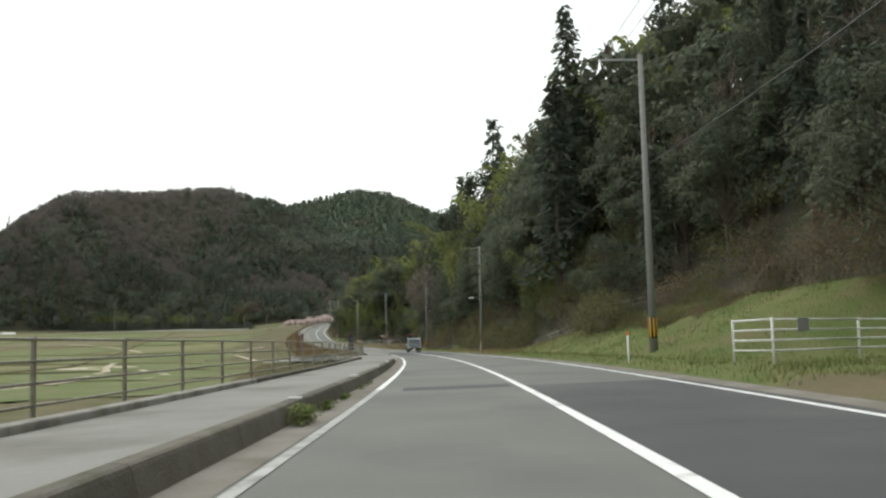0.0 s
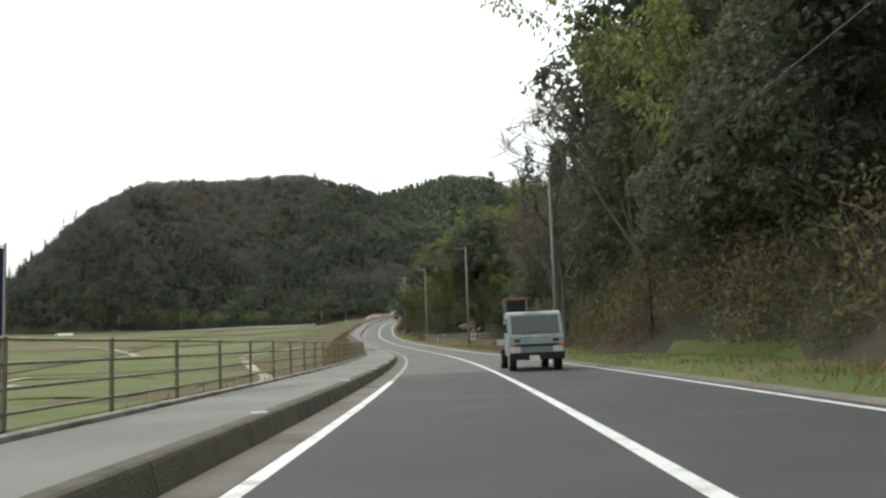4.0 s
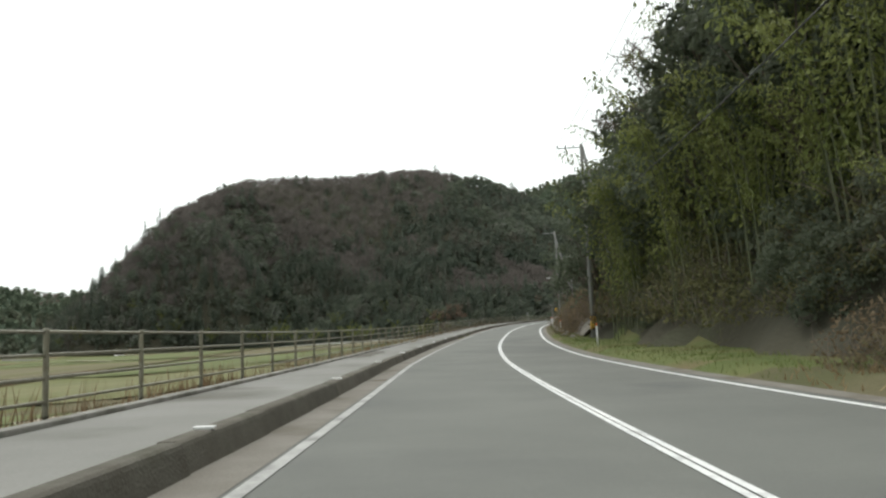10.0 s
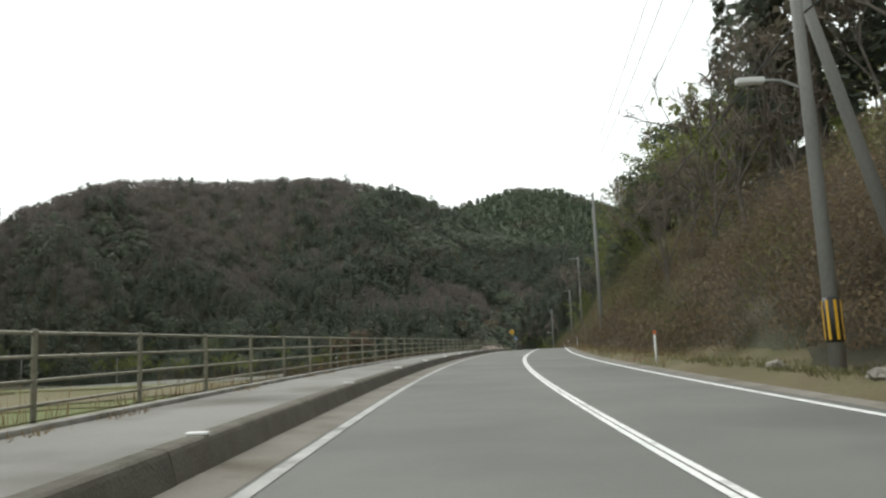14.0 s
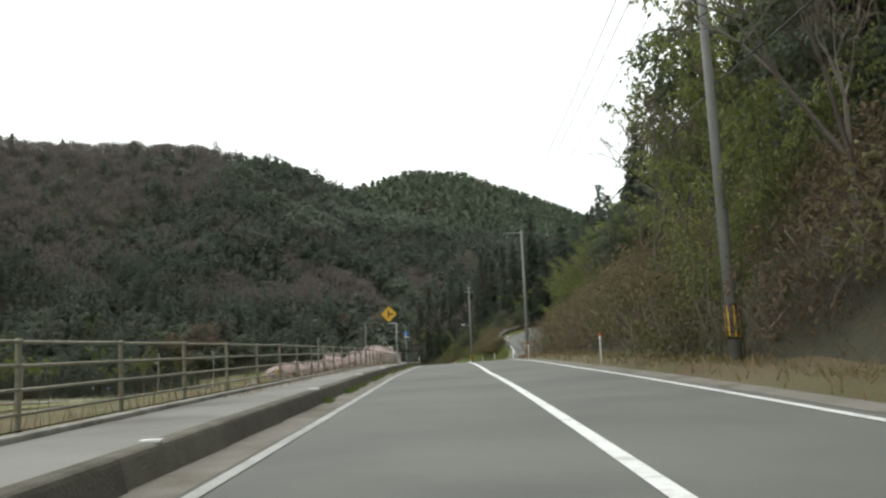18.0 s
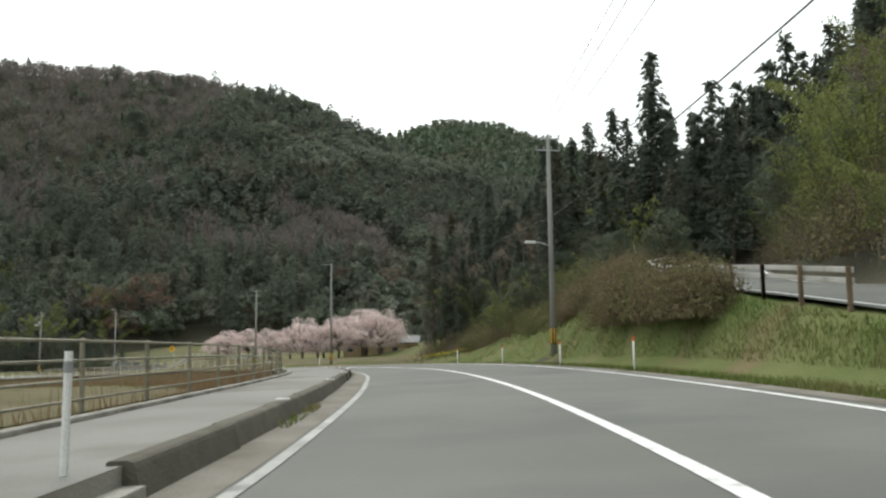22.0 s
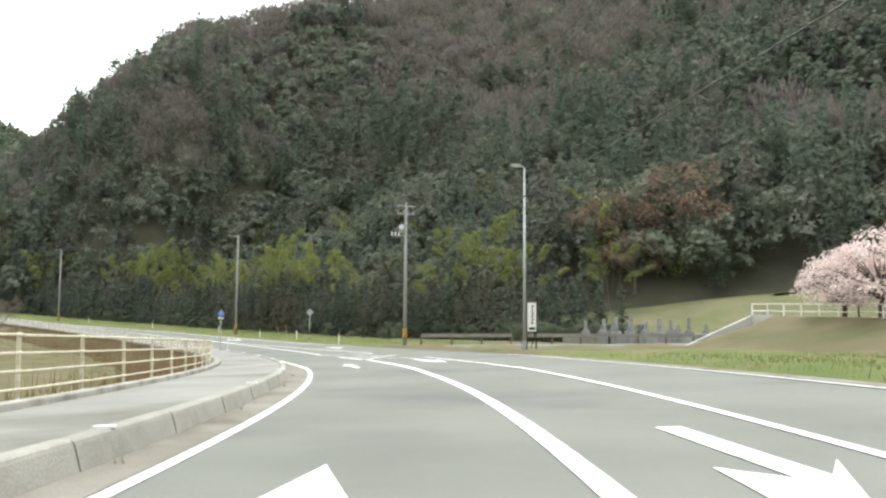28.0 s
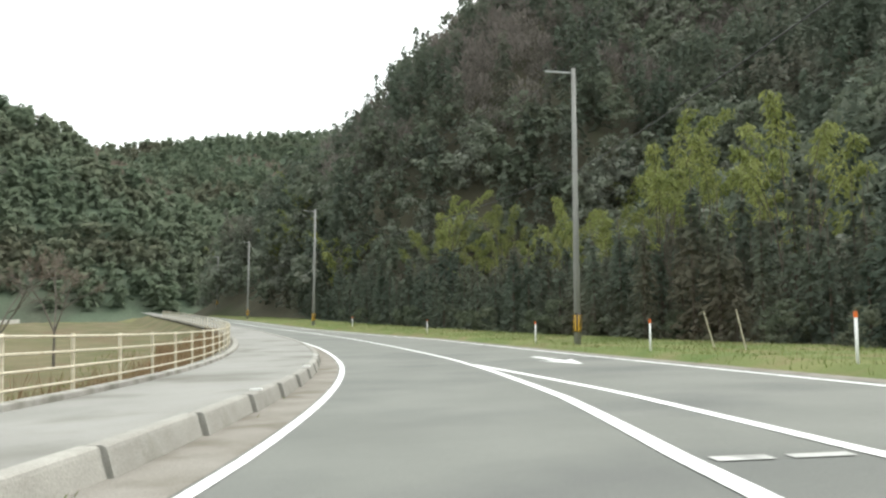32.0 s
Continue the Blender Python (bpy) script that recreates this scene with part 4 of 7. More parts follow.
def cedar(seed, h=16.0, dense=1.0, leaf=0.62, r_max=2.3):
    r = np.random.default_rng(seed)
    trunk = join([limb((0, 0, -1.0), (0, 0, h * 0.5), 0.24, 0.15), limb((0, 0, h * 0.5), (0, 0, h), 0.15, 0.02)])
    cs, ns, al = [], [], []
    z = h * 0.2
    while z < h * 0.99:
        k = z / h
        rad = r_max * (1.02 - k) ** 0.75 * r.uniform(0.7, 1.2) + 0.15
        for a in r.uniform(0, 2 * np.pi, max(4, int(8 * dense))):
            if r.random() < 0.12:
                continue
            d = np.array([math.cos(a), math.sin(a), 0.0])
            reach = rad * r.uniform(0.6, 1.15)
            m = max(2, int(6 * dense * reach / r_max + 2))
            t = r.uniform(0.25, 1.0, m)[:, None]
            cs.append(np.array([0, 0, z]) + d * reach * t + np.array([0, 0, -0.35]) * reach * t ** 2 + r.normal(0, 0.14 + leaf * 0.12, (m, 3)))
            ns.append(np.tile(d * 0.4 + np.array([0, 0, 0.9]), (m, 1)))
            al.append(np.tile(d + np.array([0, 0, -0.55]), (m, 1)))
        z += (0.36 + 0.25 * (1 - k)) / dense ** 0.5
    crown = leaf_cloud(np.concatenate(cs), np.concatenate(ns), leaf, 0.55, np.concatenate(al), r)
    return trunk, crown


def broadleaf(seed, h=9.0, spread=3.4, lobes=26, per=64, leaf=0.34, low=0.22):
    r = np.random.default_rng(seed)
    limbs = [limb((0, 0, -0.8), (0.15, 0, h * 0.42), 0.2, 0.13)]
    cs, ns = [], []
    for i in range(lobes):
        a, k = r.uniform(0, 2 * np.pi), r.uniform(low + 0.03, 1.0)
        rad = spread * math.sin(math.pi * (0.18 + 0.72 * k)) * r.uniform(0.45, 1.0)
        c = np.array([math.cos(a) * rad, math.sin(a) * rad, h * (low + (0.92 - low) * k)])
        limbs.append(limb((0.1, 0, h * 0.3 * (0.7 + 0.5 * k)), c, 0.07, 0.02, 4))
        q = r.uniform(0.55, 1.1) * spread * 0.34
        d = unit(r.normal(0, 1, (per, 3)) + np.array([math.cos(a) * 0.35, math.sin(a) * 0.35, 0.55]))
        cs.append(c + d * q * r.uniform(0.55, 1.1, (per, 1)) * np.array([1.1, 1.1, 0.75]))
        ns.append(d + np.array([0, 0, 0.35]))
    return join(limbs), leaf_cloud(np.concatenate(cs), np.concatenate(ns), leaf, 0.62, None, r)


def tube(pts, r0, r1, n=4):
    """One tapered stem through the points, as quads."""
    ang = np.linspace(0, 2 * np.pi, n, endpoint=False)
    ring = np.stack([np.cos(ang), np.sin(ang), np.zeros(n)], 1)
    rad = np.linspace(r0, r1, len(pts))
    v = (pts[:, None] + ring[None] * rad[:, None, None]).reshape(-1, 3)
    i = np.arange(n)
    return v, np.concatenate([np.stack([i, (i + 1) % n, (i + 1) % n + n, i + n], 1) + n * k for k in range(len(pts) - 1)])


def bamboo(seed, h=11.0, culms=13, per=110, leaf=0.42, spread=1.7, leafy=0.68):
    r = np.random.default_rng(seed)
    stems, cs, al = [], [], []
    for i in range(culms):
        a, lean = r.uniform(0, 2 * np.pi), r.uniform(0.14, 0.42)
        d = np.array([math.cos(a), math.sin(a), 0.0])
        base = d * r.uniform(0.1, spread)
        hh = h * r.uniform(0.75, 1.12)
        t = np.linspace(0, 1, 7)
        pts = base + d * (lean * hh * t ** 2.4)[:, None] + np.array([0, 0, 1.0]) * (hh * (t - 0.16 * t ** 4))[:, None]
        stems.append(tube(pts, 0.055, 0.02))
        tt = 1 - r.uniform(0, 1, per) ** 1.4 * leafy
        c = np.stack([np.interp(tt, t, pts[:, k]) for k in range(3)], 1)
        side = unit(r.normal(0, 1, (per, 3)) * np.array([1, 1, 0.2]))
        out = r.uniform(0.15, 1.0, (per, 1)) * (1.25 - tt[:, None] * 0.55)
        cs.append(c + side * out + np.array([0, 0, -0.42]) * out ** 1.6)
        al.append(side * 0.7 + np.array([0, 0, -0.75]))
    c, a = np.concatenate(cs), np.concatenate(al)
    return join(stems), leaf_cloud(c, np.cross(a, r.normal(0, 1, a.shape)) + np.array([0, 0, 0.5]), leaf, 0.42, a, r)


def bare(seed, h=9.0, levels=4, width=0.028):
    """A leafless tree: limbs in the trunk, fine twigs as the crown."""
    r = np.random.default_rng(seed)
    limbs, tips = [], []

    def grow(p, d, length, rad, k):
        q = p + d * length
        limbs.append(limb(p, q, rad, rad * 0.66, 5 if k < 2 else 3))
        if k == levels:
            tips.append((q, d))
            return
        for _ in range(3 if k < 2 else r.integers(2, 4)):
            nd = unit((d + r.normal(0, 0.42, 3) + np.array([0, 0, 0.16]))[None])[0]
            grow(q, nd, length * r.uniform(0.58, 0.82), rad * 0.6, k + 1)
    grow(np.array([0, 0, -0.6]), np.array([r.normal(0, 0.05), r.normal(0, 0.05), 1.0]), h * 0.34, h * 0.014, 0)
    q, d = np.array([t[0] for t in tips]), np.array([t[1] for t in tips])
    n = 7
    q, d = np.repeat(q, n, 0), np.repeat(d, n, 0)
    along = unit(d + r.normal(0, 0.55, d.shape))
    size = h * 0.10
    c = q + along * size * r.uniform(-0.2, 0.5, (len(q), 1))
    return join(limbs), leaf_cloud(c, r.normal(0, 1, c.shape), size, width / size * 1.6, along, r)


def brush(seed, h=2.2, spread=1.5, n=420, leaf=0.26, stalks=0.5, thin=0.009):
    """A thicket of stems and scraps of leaf."""
    r = np.random.default_rng(seed)
    m = int(n * stalks)
    p = r.normal(0, spread * 0.45, (m, 3)) * np.array([1, 1, 0])
    lean = unit(p * 0.35 + r.normal(0, 0.35, (m, 3)) * np.array([1, 1, 0.2]) + np.array([0, 0, 1.0]))
    tall = h * r.uniform(0.35, 0.8, m) * np.exp(-(np.hypot(p[:, 0], p[:, 1]) / spread) ** 2 * 0.5)
    stems = leaf_cloud(p + lean * tall[:, None] * 0.5, r.normal(0, 1, (m, 3)), tall, thin, lean, r)
    k = n - m
    d = unit(r.normal(0, 1, (k, 3)) + np.array([0, 0, 0.5]))
    c = d * np.array([spread, spread, h * 0.8]) * r.uniform(0.45, 1.0, (k, 1))
    c[:, 2] = np.abs(c[:, 2]) + 0.05
    return stems, leaf_cloud(c, d, leaf, 0.5, None, r)


def fuzzy(seed, h, spread, n, leaf, thin=0.16):
    """A leafless crown seen from afar: a cloud of thin twigs fanning upwards."""
    r = np.random.default_rng(seed)
    d = unit(r.normal(0, 1, (n, 3)) + np.array([0, 0, 0.55]))
    c = d * np.array([spread, spread, h * 0.55]) * r.uniform(0.35, 1.0, (n, 1)) + np.array([0, 0, h * 0.4])
    return leaf_cloud(c, r.normal(0, 1, (n, 3)), leaf, thin, d * 0.8 + np.array([0, 0, 0.8]), r)


def three(geo):
    """The same cloud with three-cornered leaves, for far-off crowns."""
    v = geo[0].reshape(-1, 4, 3)
    v = v[:, :3] + (v[:, 1:2] - v[:, 3:4]) * np.array([0.0, 0.45, 0.0])[None, :, None]
    return v.reshape(-1, 3), np.arange(3 * len(v)).reshape(-1, 3)


def moved(geo, x, y, z, turn, scale, lean=0.0):
    v, f = geo
    c, s_ = math.cos(turn), math.sin(turn)
    w = v * scale
    w = np.stack([w[:, 0] * c - w[:, 1] * s_ + lean * w[:, 2], w[:, 0] * s_ + w[:, 1] * c, w[:, 2]], 1)
    return w + np.array([x, y, z]), f


def make_tree(name, geo, trunk_mat, crown_mat, label, category):
    ob = new(name)
    if name == "bamboo_clump":
        for k in range(0, len(geo[0][0]), 28):
            link_mesh("culm", geo[0][0][k:k + 28], geo[0][1][:24], trunk_mat, ob)
    else:
        link_mesh("trunk", *geo[0], trunk_mat, ob)
    link_mesh("crown", *geo[1], crown_mat, ob)
    return tagged(ob, label, category)


# which plants grow where on the hillside along the road: cedar, broadleaf, bamboo, bare, olive thicket, dry thicket
ZONES = [(-50, (1.5, 2, 0, 4, 3, 3)), (34, (4, 4, 0, 1.5, 3, 1)), (62, (0, 5, 2, 0.6, 6, 2)), (120, (0, 4, 3, 2, 3, 2.5)), (150, (1, 2.5, 1, 5, 1.5, 2)), (205, (0.5, 1.5, 6, 1.5, 1, 1)),
         (235, (0, 2.5, 8, 0.5, 2, 1)), (276, (0, 2, 5, 1, 3, 1)), (287, (0, 0, 0, 0.3, 1, 9)), (362, (0, 0, 0.2, 2, 1.5, 6)), (385, (0, 0.6, 0.6, 1, 5, 4)), (425, (0, 0.3, 0.5, 0.6, 5, 4)),
         (455, (0, 0, 0.3, 0.5, 3, 7)), (500, (0, 0.3, 1.2, 0.5, 3, 5)), (538, (0, 0.6, 4, 0.8, 3, 2)), (560, (4, 1, 1, 1.5, 2, 1.5)), (640, (0, 0, 0, 0, 0, 0))]
TOPS = [(-50, (2.5, 2.5, 0, 5, 0, 0)), (34, (6, 3, 0, 2, 0, 0)), (62, (1, 6, 2, 2, 0, 0)), (110, (0, 5, 2, 3, 0, 0)), (150, (1.5, 2.5, 0, 5, 0, 0)), (205, (0.3, 2, 6, 1, 0, 0)), (284, (8, 1, 0, 1.2, 0, 0)), (385, (0.6, 3, 5, 3, 1, 0)),
        (425, (0, 2, 2.5, 1.5, 3, 1)), (490, (2.5, 4, 3, 1, 1.5, 0)), (538, (4, 1.5, 4, 1, 1, 0)), (560, (7, 2, 1, 1, 0, 0)), (640, (0, 0, 0, 0, 0, 0))]


def pick(zones, s, r):
    w = np.array([z for a, z in zones if s >= a][-1], dtype=float)
    return int(r.choice(6, p=w / w.sum())) if w.sum() else -1


KINDS = ("cedar_tree", "evergreen_tree", "bamboo_clump", "bare_tree", "bush", "dry_bush")
HIGH = [[cedar(k, 17 + 3 * k, 1.2, 0.62, 3.5) for k in range(3)], [broadleaf(10 + k, 10 + k, 3.6 + 0.3 * k, 40, 86, 0.35, 0.16) for k in range(3)], [bamboo(20 + k, 11 + k, 12, 200, 0.29) for k in range(3)],
        [bare(30 + k, 10 + 2 * k) for k in range(3)], [brush(40 + k, 3.2 + 0.5 * k, 2.3, 1000, 0.21, 0.15) for k in range(3)], [brush(50 + k, 2.9 + 0.5 * k, 2.3, 1200, 0.19, 0.22) for k in range(3)]]
LOWER = [[cedar(60 + k, 16 + 3 * k, 0.75, 0.95, 3.9) for k in range(3)], [broadleaf(70 + k, 10 + k, 4.0, 22, 34, 0.62) for k in range(3)], [bamboo(80 + k, 12, 10, 75, 0.6) for k in range(3)],
         [bare(90 + k, 10 + k, 3, 0.05) for k in range(3)], [brush(100 + k, 3.2, 2.6, 360, 0.36, 0.15, 0.014) for k in range(2)], [brush(110 + k, 2.9, 2.6, 420, 0.30, 0.4, 0.014) for k in range(2)]]
TRUNKS = (BARK, BARK, CULM, BARK_PALE, TWIG, TWIG)
CROWNS = (CEDAR, LEAF, BAMBOO, TWIG, OLIVE, BROWN)
LABELS = ("tall dark cedar on the hillside", "dark evergreen broadleaf tree on the hillside", "arching yellow-green bamboo clump at the road's edge", "leafless grey-brown tree on the slope",
          "olive-green leafy bush on the bank", "dry brown bush on the bank")
CATS = ("tree", "tree", "bamboo", "tree", "bush", "bush")
SOURCE = {}


def plant(kind, x, y, z, turn, scale):
    """One plant as a thing of its own."""
    v = int(rng.integers(0, 3))
    m = Matrix.Translation((x, y, z)) @ Matrix.Rotation(turn, 4, "Z") @ Matrix.Diagonal((scale, scale, scale, 1))
    if (kind, v) not in SOURCE:
        ob = make_tree(KINDS[kind], HIGH[kind][v], TRUNKS[kind], CROWNS[kind], LABELS[kind], CATS[kind])
        ob["group"] = "hillside plants"
        ob.matrix_basis = m
        SOURCE[(kind, v)] = ob
        ob["made"] = 1
        return ob
    src = SOURCE[(kind, v)]
    ob = new(KINDS[kind])
    for c in src.children:
        o = c.copy()
        scene.collection.objects.link(o)
        o.parent = ob
    ob.matrix_basis = m
    return tagged(ob, LABELS[kind], CATS[kind], "hillside plants")


def keep_off(s, l):
    """True where no tree may stand."""
    if l < float(FOOT(s)) - 0.5 and s < 480:
        return True
    if s >= 560 and l < float(FOOT(s)) - 0.5:
        return True
    if 478 < s < 560 and (l < float(BENCH_L(s)) + float(BENCH_W(s)) + 0.6):
        return True
    return s > 600


stuff, stuff_near = {k: [] for k in range(6)}, {k: [] for k in range(6)}
stems = {k: [] for k in range(6)}
count = [0] * 6
LIMIT = (70, 70, 80, 50, 130, 160)
# the front of the right-hand hillside
rows = []
for s in np.arange(-30, 606, 2.4):
    foot = float(FOOT(s)) if s < 478 or s > 560 else float(BENCH_L(s)) + float(BENCH_W(s)) + 0.5
    for depth in (0.6, 2.4, 4.4, 6.6, 9.0, 12.0, 15.5, 20.0, 26.0, 33.0, 41.0):
        if depth > 9 and rng.random() < 0.25:
            continue
        ss, l = s + rng.uniform(-1.3, 1.3), foot + depth + rng.uniform(-0.9, 1.1)
        if keep_off(ss, l) or float(RIDGE(ss)) < 1:
            continue
        rows.append((ss, l, depth))
arr = np.array(rows)
pxy = at(arr[:, 0], arr[:, 1])
hz = bank(arr[:, 0], arr[:, 1], pxy[:, 0], pxy[:, 1])
for (s, l, depth), (x, y, _), z in zip(rows, pxy, hz):
    top = depth > (17 if 298 < s < 372 else 10 if s < 480 else 6)
    kind = pick(TOPS if top else ZONES, s, rng)
    if kind < 0:
        continue
    if depth < 2 and kind in (0, 1, 3) and rng.random() < 0.7:
        kind = 4 if rng.random() < 0.5 else 5
    sc = rng.uniform(0.7, 1.15) * (0.85 if 296 < s < 372 and not top else 1.0) * (0.72 if s > 420 and kind in (1, 2, 3) else 1.0)
    if 160 < s < 204 and depth > 8:
        sc *= 1.25
    if 210 < s < 246 and depth > 7:
        sc *= 0.78
    if 225 < s < 252:
        sc *= 0.7 if kind in (0, 2, 3) else 0.9
    if 58 < s < 160 and kind == 2 and depth < 7:
        kind, sc = 4, sc * 1.3
    if 78 < s < 160 and depth > 8:
        sc *= 1.35
    if kind == 0 and (30 < s < 150 or s > 500):
        sc *= 0.68
    if 300 > s > 205 and depth > 15:
        sc *= 0.8
    if 380 < s < 428 and depth < 6.5 and kind in (1, 2, 3):
        kind, sc = (4 if rng.random() < 0.6 else 5), sc * 1.25
    if depth < 3 and kind == 2:
        sc *= 0.8
    near = depth < (5 if kind > 3 else 7.5)
    if near and count[kind] < LIMIT[kind] and rng.random() < 0.6:
        count[kind] += 1
        plant(kind, float(x), float(y), float(z) - 0.1, rng.uniform(0, 6.28), sc)
    else:
        pool = HIGH if near else LOWER
        geo = pool[kind][int(rng.integers(0, len(pool[kind])))]
        turn = rng.uniform(0, 6.28)
        (stuff_near if near else stuff)[kind].append(moved(geo[1] if near else three(geo[1]), x, y, z - 0.2, turn, sc))
        if depth < 20 or kind == 3:
            stems[kind].append(moved(geo[0], x, y, z - 0.2, turn, sc))
WOODS = ("cedar_woods", "evergreen_woods", "bamboo_grove", "bare_woods", "thicket", "dry_thicket")
WOOD_LABEL = ("dark cedar woods on the hillside", "dense evergreen woods on the hillside", "yellow-green bamboo grove on the slope", "leafless brown woods on the slope", "olive-green thicket on the bank", "dry brown thicket on the slope")
for k in range(6):
    if stuff[k]:
        tagged(link_mesh(WOODS[k], *join(stuff[k]), CROWNS[k]), WOOD_LABEL[k], "woods", kind="stuff")
    if stuff_near[k]:
        tagged(link_mesh(WOODS[k], *join(stuff_near[k]), CROWNS[k]), WOOD_LABEL[k] + " by the road", "woods", kind="stuff")
    if stems[k]:
        tagged(link_mesh(WOODS[k] + "_stems", *join(stems[k]), TRUNKS[k]), "trunks and stems in " + WOOD_LABEL[k].split(" ", 1)[1], "woods", kind="stuff")

# the mountain's forest: fine trees low down and close by, coarser ones higher up
FAR = [[cedar(120 + k, 9 + k, 0.34, 1.7, 4.6)[1] for k in range(4)], [broadleaf(130 + k, 9, 4.6, 14, 10, 1.5)[1] for k in range(3)], [fuzzy(140 + k, 8, 4.8, 150, 1.5, 0.22) for k in range(3)],
       [bamboo(150 + k, 11, 8, 26, 1.2, 2.6)[1] for k in range(2)]]
MID = [[cedar(160 + k, 13 + 2 * k, 0.62, 0.9, 3.0)[1] for k in range(3)], [broadleaf(170 + k, 10, 4.4, 20, 19, 0.92)[1] for k in range(3)], [fuzzy(180 + k, 9, 4.4, 340, 1.05, 0.18) for k in range(3)],
       [bamboo(190 + k, 12, 9, 60, 0.75, 2.4)[1] for k in range(2)]]
FARTHEST = [cedar(195 + k, 10, 0.2, 3.2, 5.0)[1] for k in range(3)]
FAR, MID, FARTHEST = [[three(g) for g in q] for q in FAR], [[three(g) for g in q] for q in MID], [three(g) for g in FARTHEST]
tx, ty = np.meshgrid(np.arange(-460, 120, 5.6), np.arange(590, 1010, 5.6))
tx, ty = (tx + rng.uniform(-2.6, 2.6, tx.shape)).ravel(), (ty + rng.uniform(-2.6, 2.6, ty.shape)).ravel()
ux, uy = np.meshgrid(np.arange(-440, -110, 5.2), np.arange(590, 800, 5.2))      # a second sowing where the slope is steep and near
ux, uy = (ux + rng.uniform(-2.4, 2.4, ux.shape)).ravel(), (uy + rng.uniform(-2.4, 2.4, uy.shape)).ravel()
tx, ty = np.concatenate([tx, ux]), np.concatenate([ty, uy])
ts, tl = nearest(tx, ty)
tz, tm = land(tx, ty), mountain(tx, ty)
patchy = wobble(tx, ty, 0.16) + 0.5 * wobble(tx, ty, 0.45)
crest = crest_height(tx, ty, CREST)
behind = crest_height(tx, ty - 26, CREST) > crest + 6      # the far side of the ridge
forest = {k: [] for k in range(4)}
finer = {k: [] for k in range(4)}
for i in range(len(tx)):
    if tm[i] < tz[i] - 0.1 or abs(tl[i]) < 13 and ts[i] < 850 or (behind[i] and rng.random() < 0.85):
        continue
    h = tm[i] - 3
    spur = tx[i] < -300 and h > 34
    tongue = 82 + 34 * math.sin((tx[i] * 0.75 + ty[i] * 0.35) * 0.055 + 1) + 14 * math.sin((tx[i] * 0.75 + ty[i] * 0.35) * 0.13)
    if patchy[i] > 0.72 and h > 30 or spur and rng.random() < 0.42 or tx[i] < -225 and h > tongue and rng.random() < 0.82:
        k = 2
    elif h < 34 and tx[i] < -150 and tl[i] < 75 and rng.random() < 0.03:
        k = 3
    elif patchy[i] < -0.75 or h < 40 and rng.random() < 0.33:
        k = 1
    else:
        k = 0
    close = tl[i] < 120 and tx[i] < -120 and h < 95
    src = MID if close else FAR
    geo = src[k][int(rng.integers(0, len(src[k])))]
    (finer if close else forest)[k].append(moved(geo, tx[i], ty[i], tz[i] - 0.5, rng.uniform(0, 6.28), rng.uniform(0.75, 1.2)))
# all but the bamboo have haze mixed into their colour
FOREST_MAT = (HAZED_CEDAR, HAZED_PALE_LEAF, HAZED_TWIG, BAMBOO)
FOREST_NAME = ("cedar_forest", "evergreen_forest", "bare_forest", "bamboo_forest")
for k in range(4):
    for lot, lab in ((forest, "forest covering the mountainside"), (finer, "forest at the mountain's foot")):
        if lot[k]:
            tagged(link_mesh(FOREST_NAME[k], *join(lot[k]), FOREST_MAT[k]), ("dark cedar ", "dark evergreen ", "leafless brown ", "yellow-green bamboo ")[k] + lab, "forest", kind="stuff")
# hills farther off, their cedar foliage lightened in colour for haze
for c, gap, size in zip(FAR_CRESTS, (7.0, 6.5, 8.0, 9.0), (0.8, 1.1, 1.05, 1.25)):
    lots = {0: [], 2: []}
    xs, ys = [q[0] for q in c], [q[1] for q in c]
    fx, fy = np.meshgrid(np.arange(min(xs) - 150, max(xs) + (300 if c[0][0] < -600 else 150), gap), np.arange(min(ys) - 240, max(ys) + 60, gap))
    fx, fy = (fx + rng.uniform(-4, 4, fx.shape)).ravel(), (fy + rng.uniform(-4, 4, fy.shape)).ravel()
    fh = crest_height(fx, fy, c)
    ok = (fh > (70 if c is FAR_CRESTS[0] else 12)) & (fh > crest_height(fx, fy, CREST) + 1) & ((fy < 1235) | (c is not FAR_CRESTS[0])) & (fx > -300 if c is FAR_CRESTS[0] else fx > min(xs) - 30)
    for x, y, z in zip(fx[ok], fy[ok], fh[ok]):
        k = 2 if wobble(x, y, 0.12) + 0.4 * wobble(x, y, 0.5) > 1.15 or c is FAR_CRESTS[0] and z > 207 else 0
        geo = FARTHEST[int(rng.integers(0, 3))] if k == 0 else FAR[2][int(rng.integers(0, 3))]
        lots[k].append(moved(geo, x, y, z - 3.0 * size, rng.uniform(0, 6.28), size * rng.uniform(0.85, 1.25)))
    for k in lots:
        if lots[k]:
            tagged(link_mesh("far_forest", *join(lots[k]), HAZED_PLANTATION if k == 0 else TWIG), "distant hill forest of cedar" if k == 0 else "distant hill forest of bare trees", "forest", kind="stuff")
# ------------------------------------------------------------------ utility poles and wires
def ground_at(x, y):
    return float(land(np.array([x]), np.array([y]))[0])


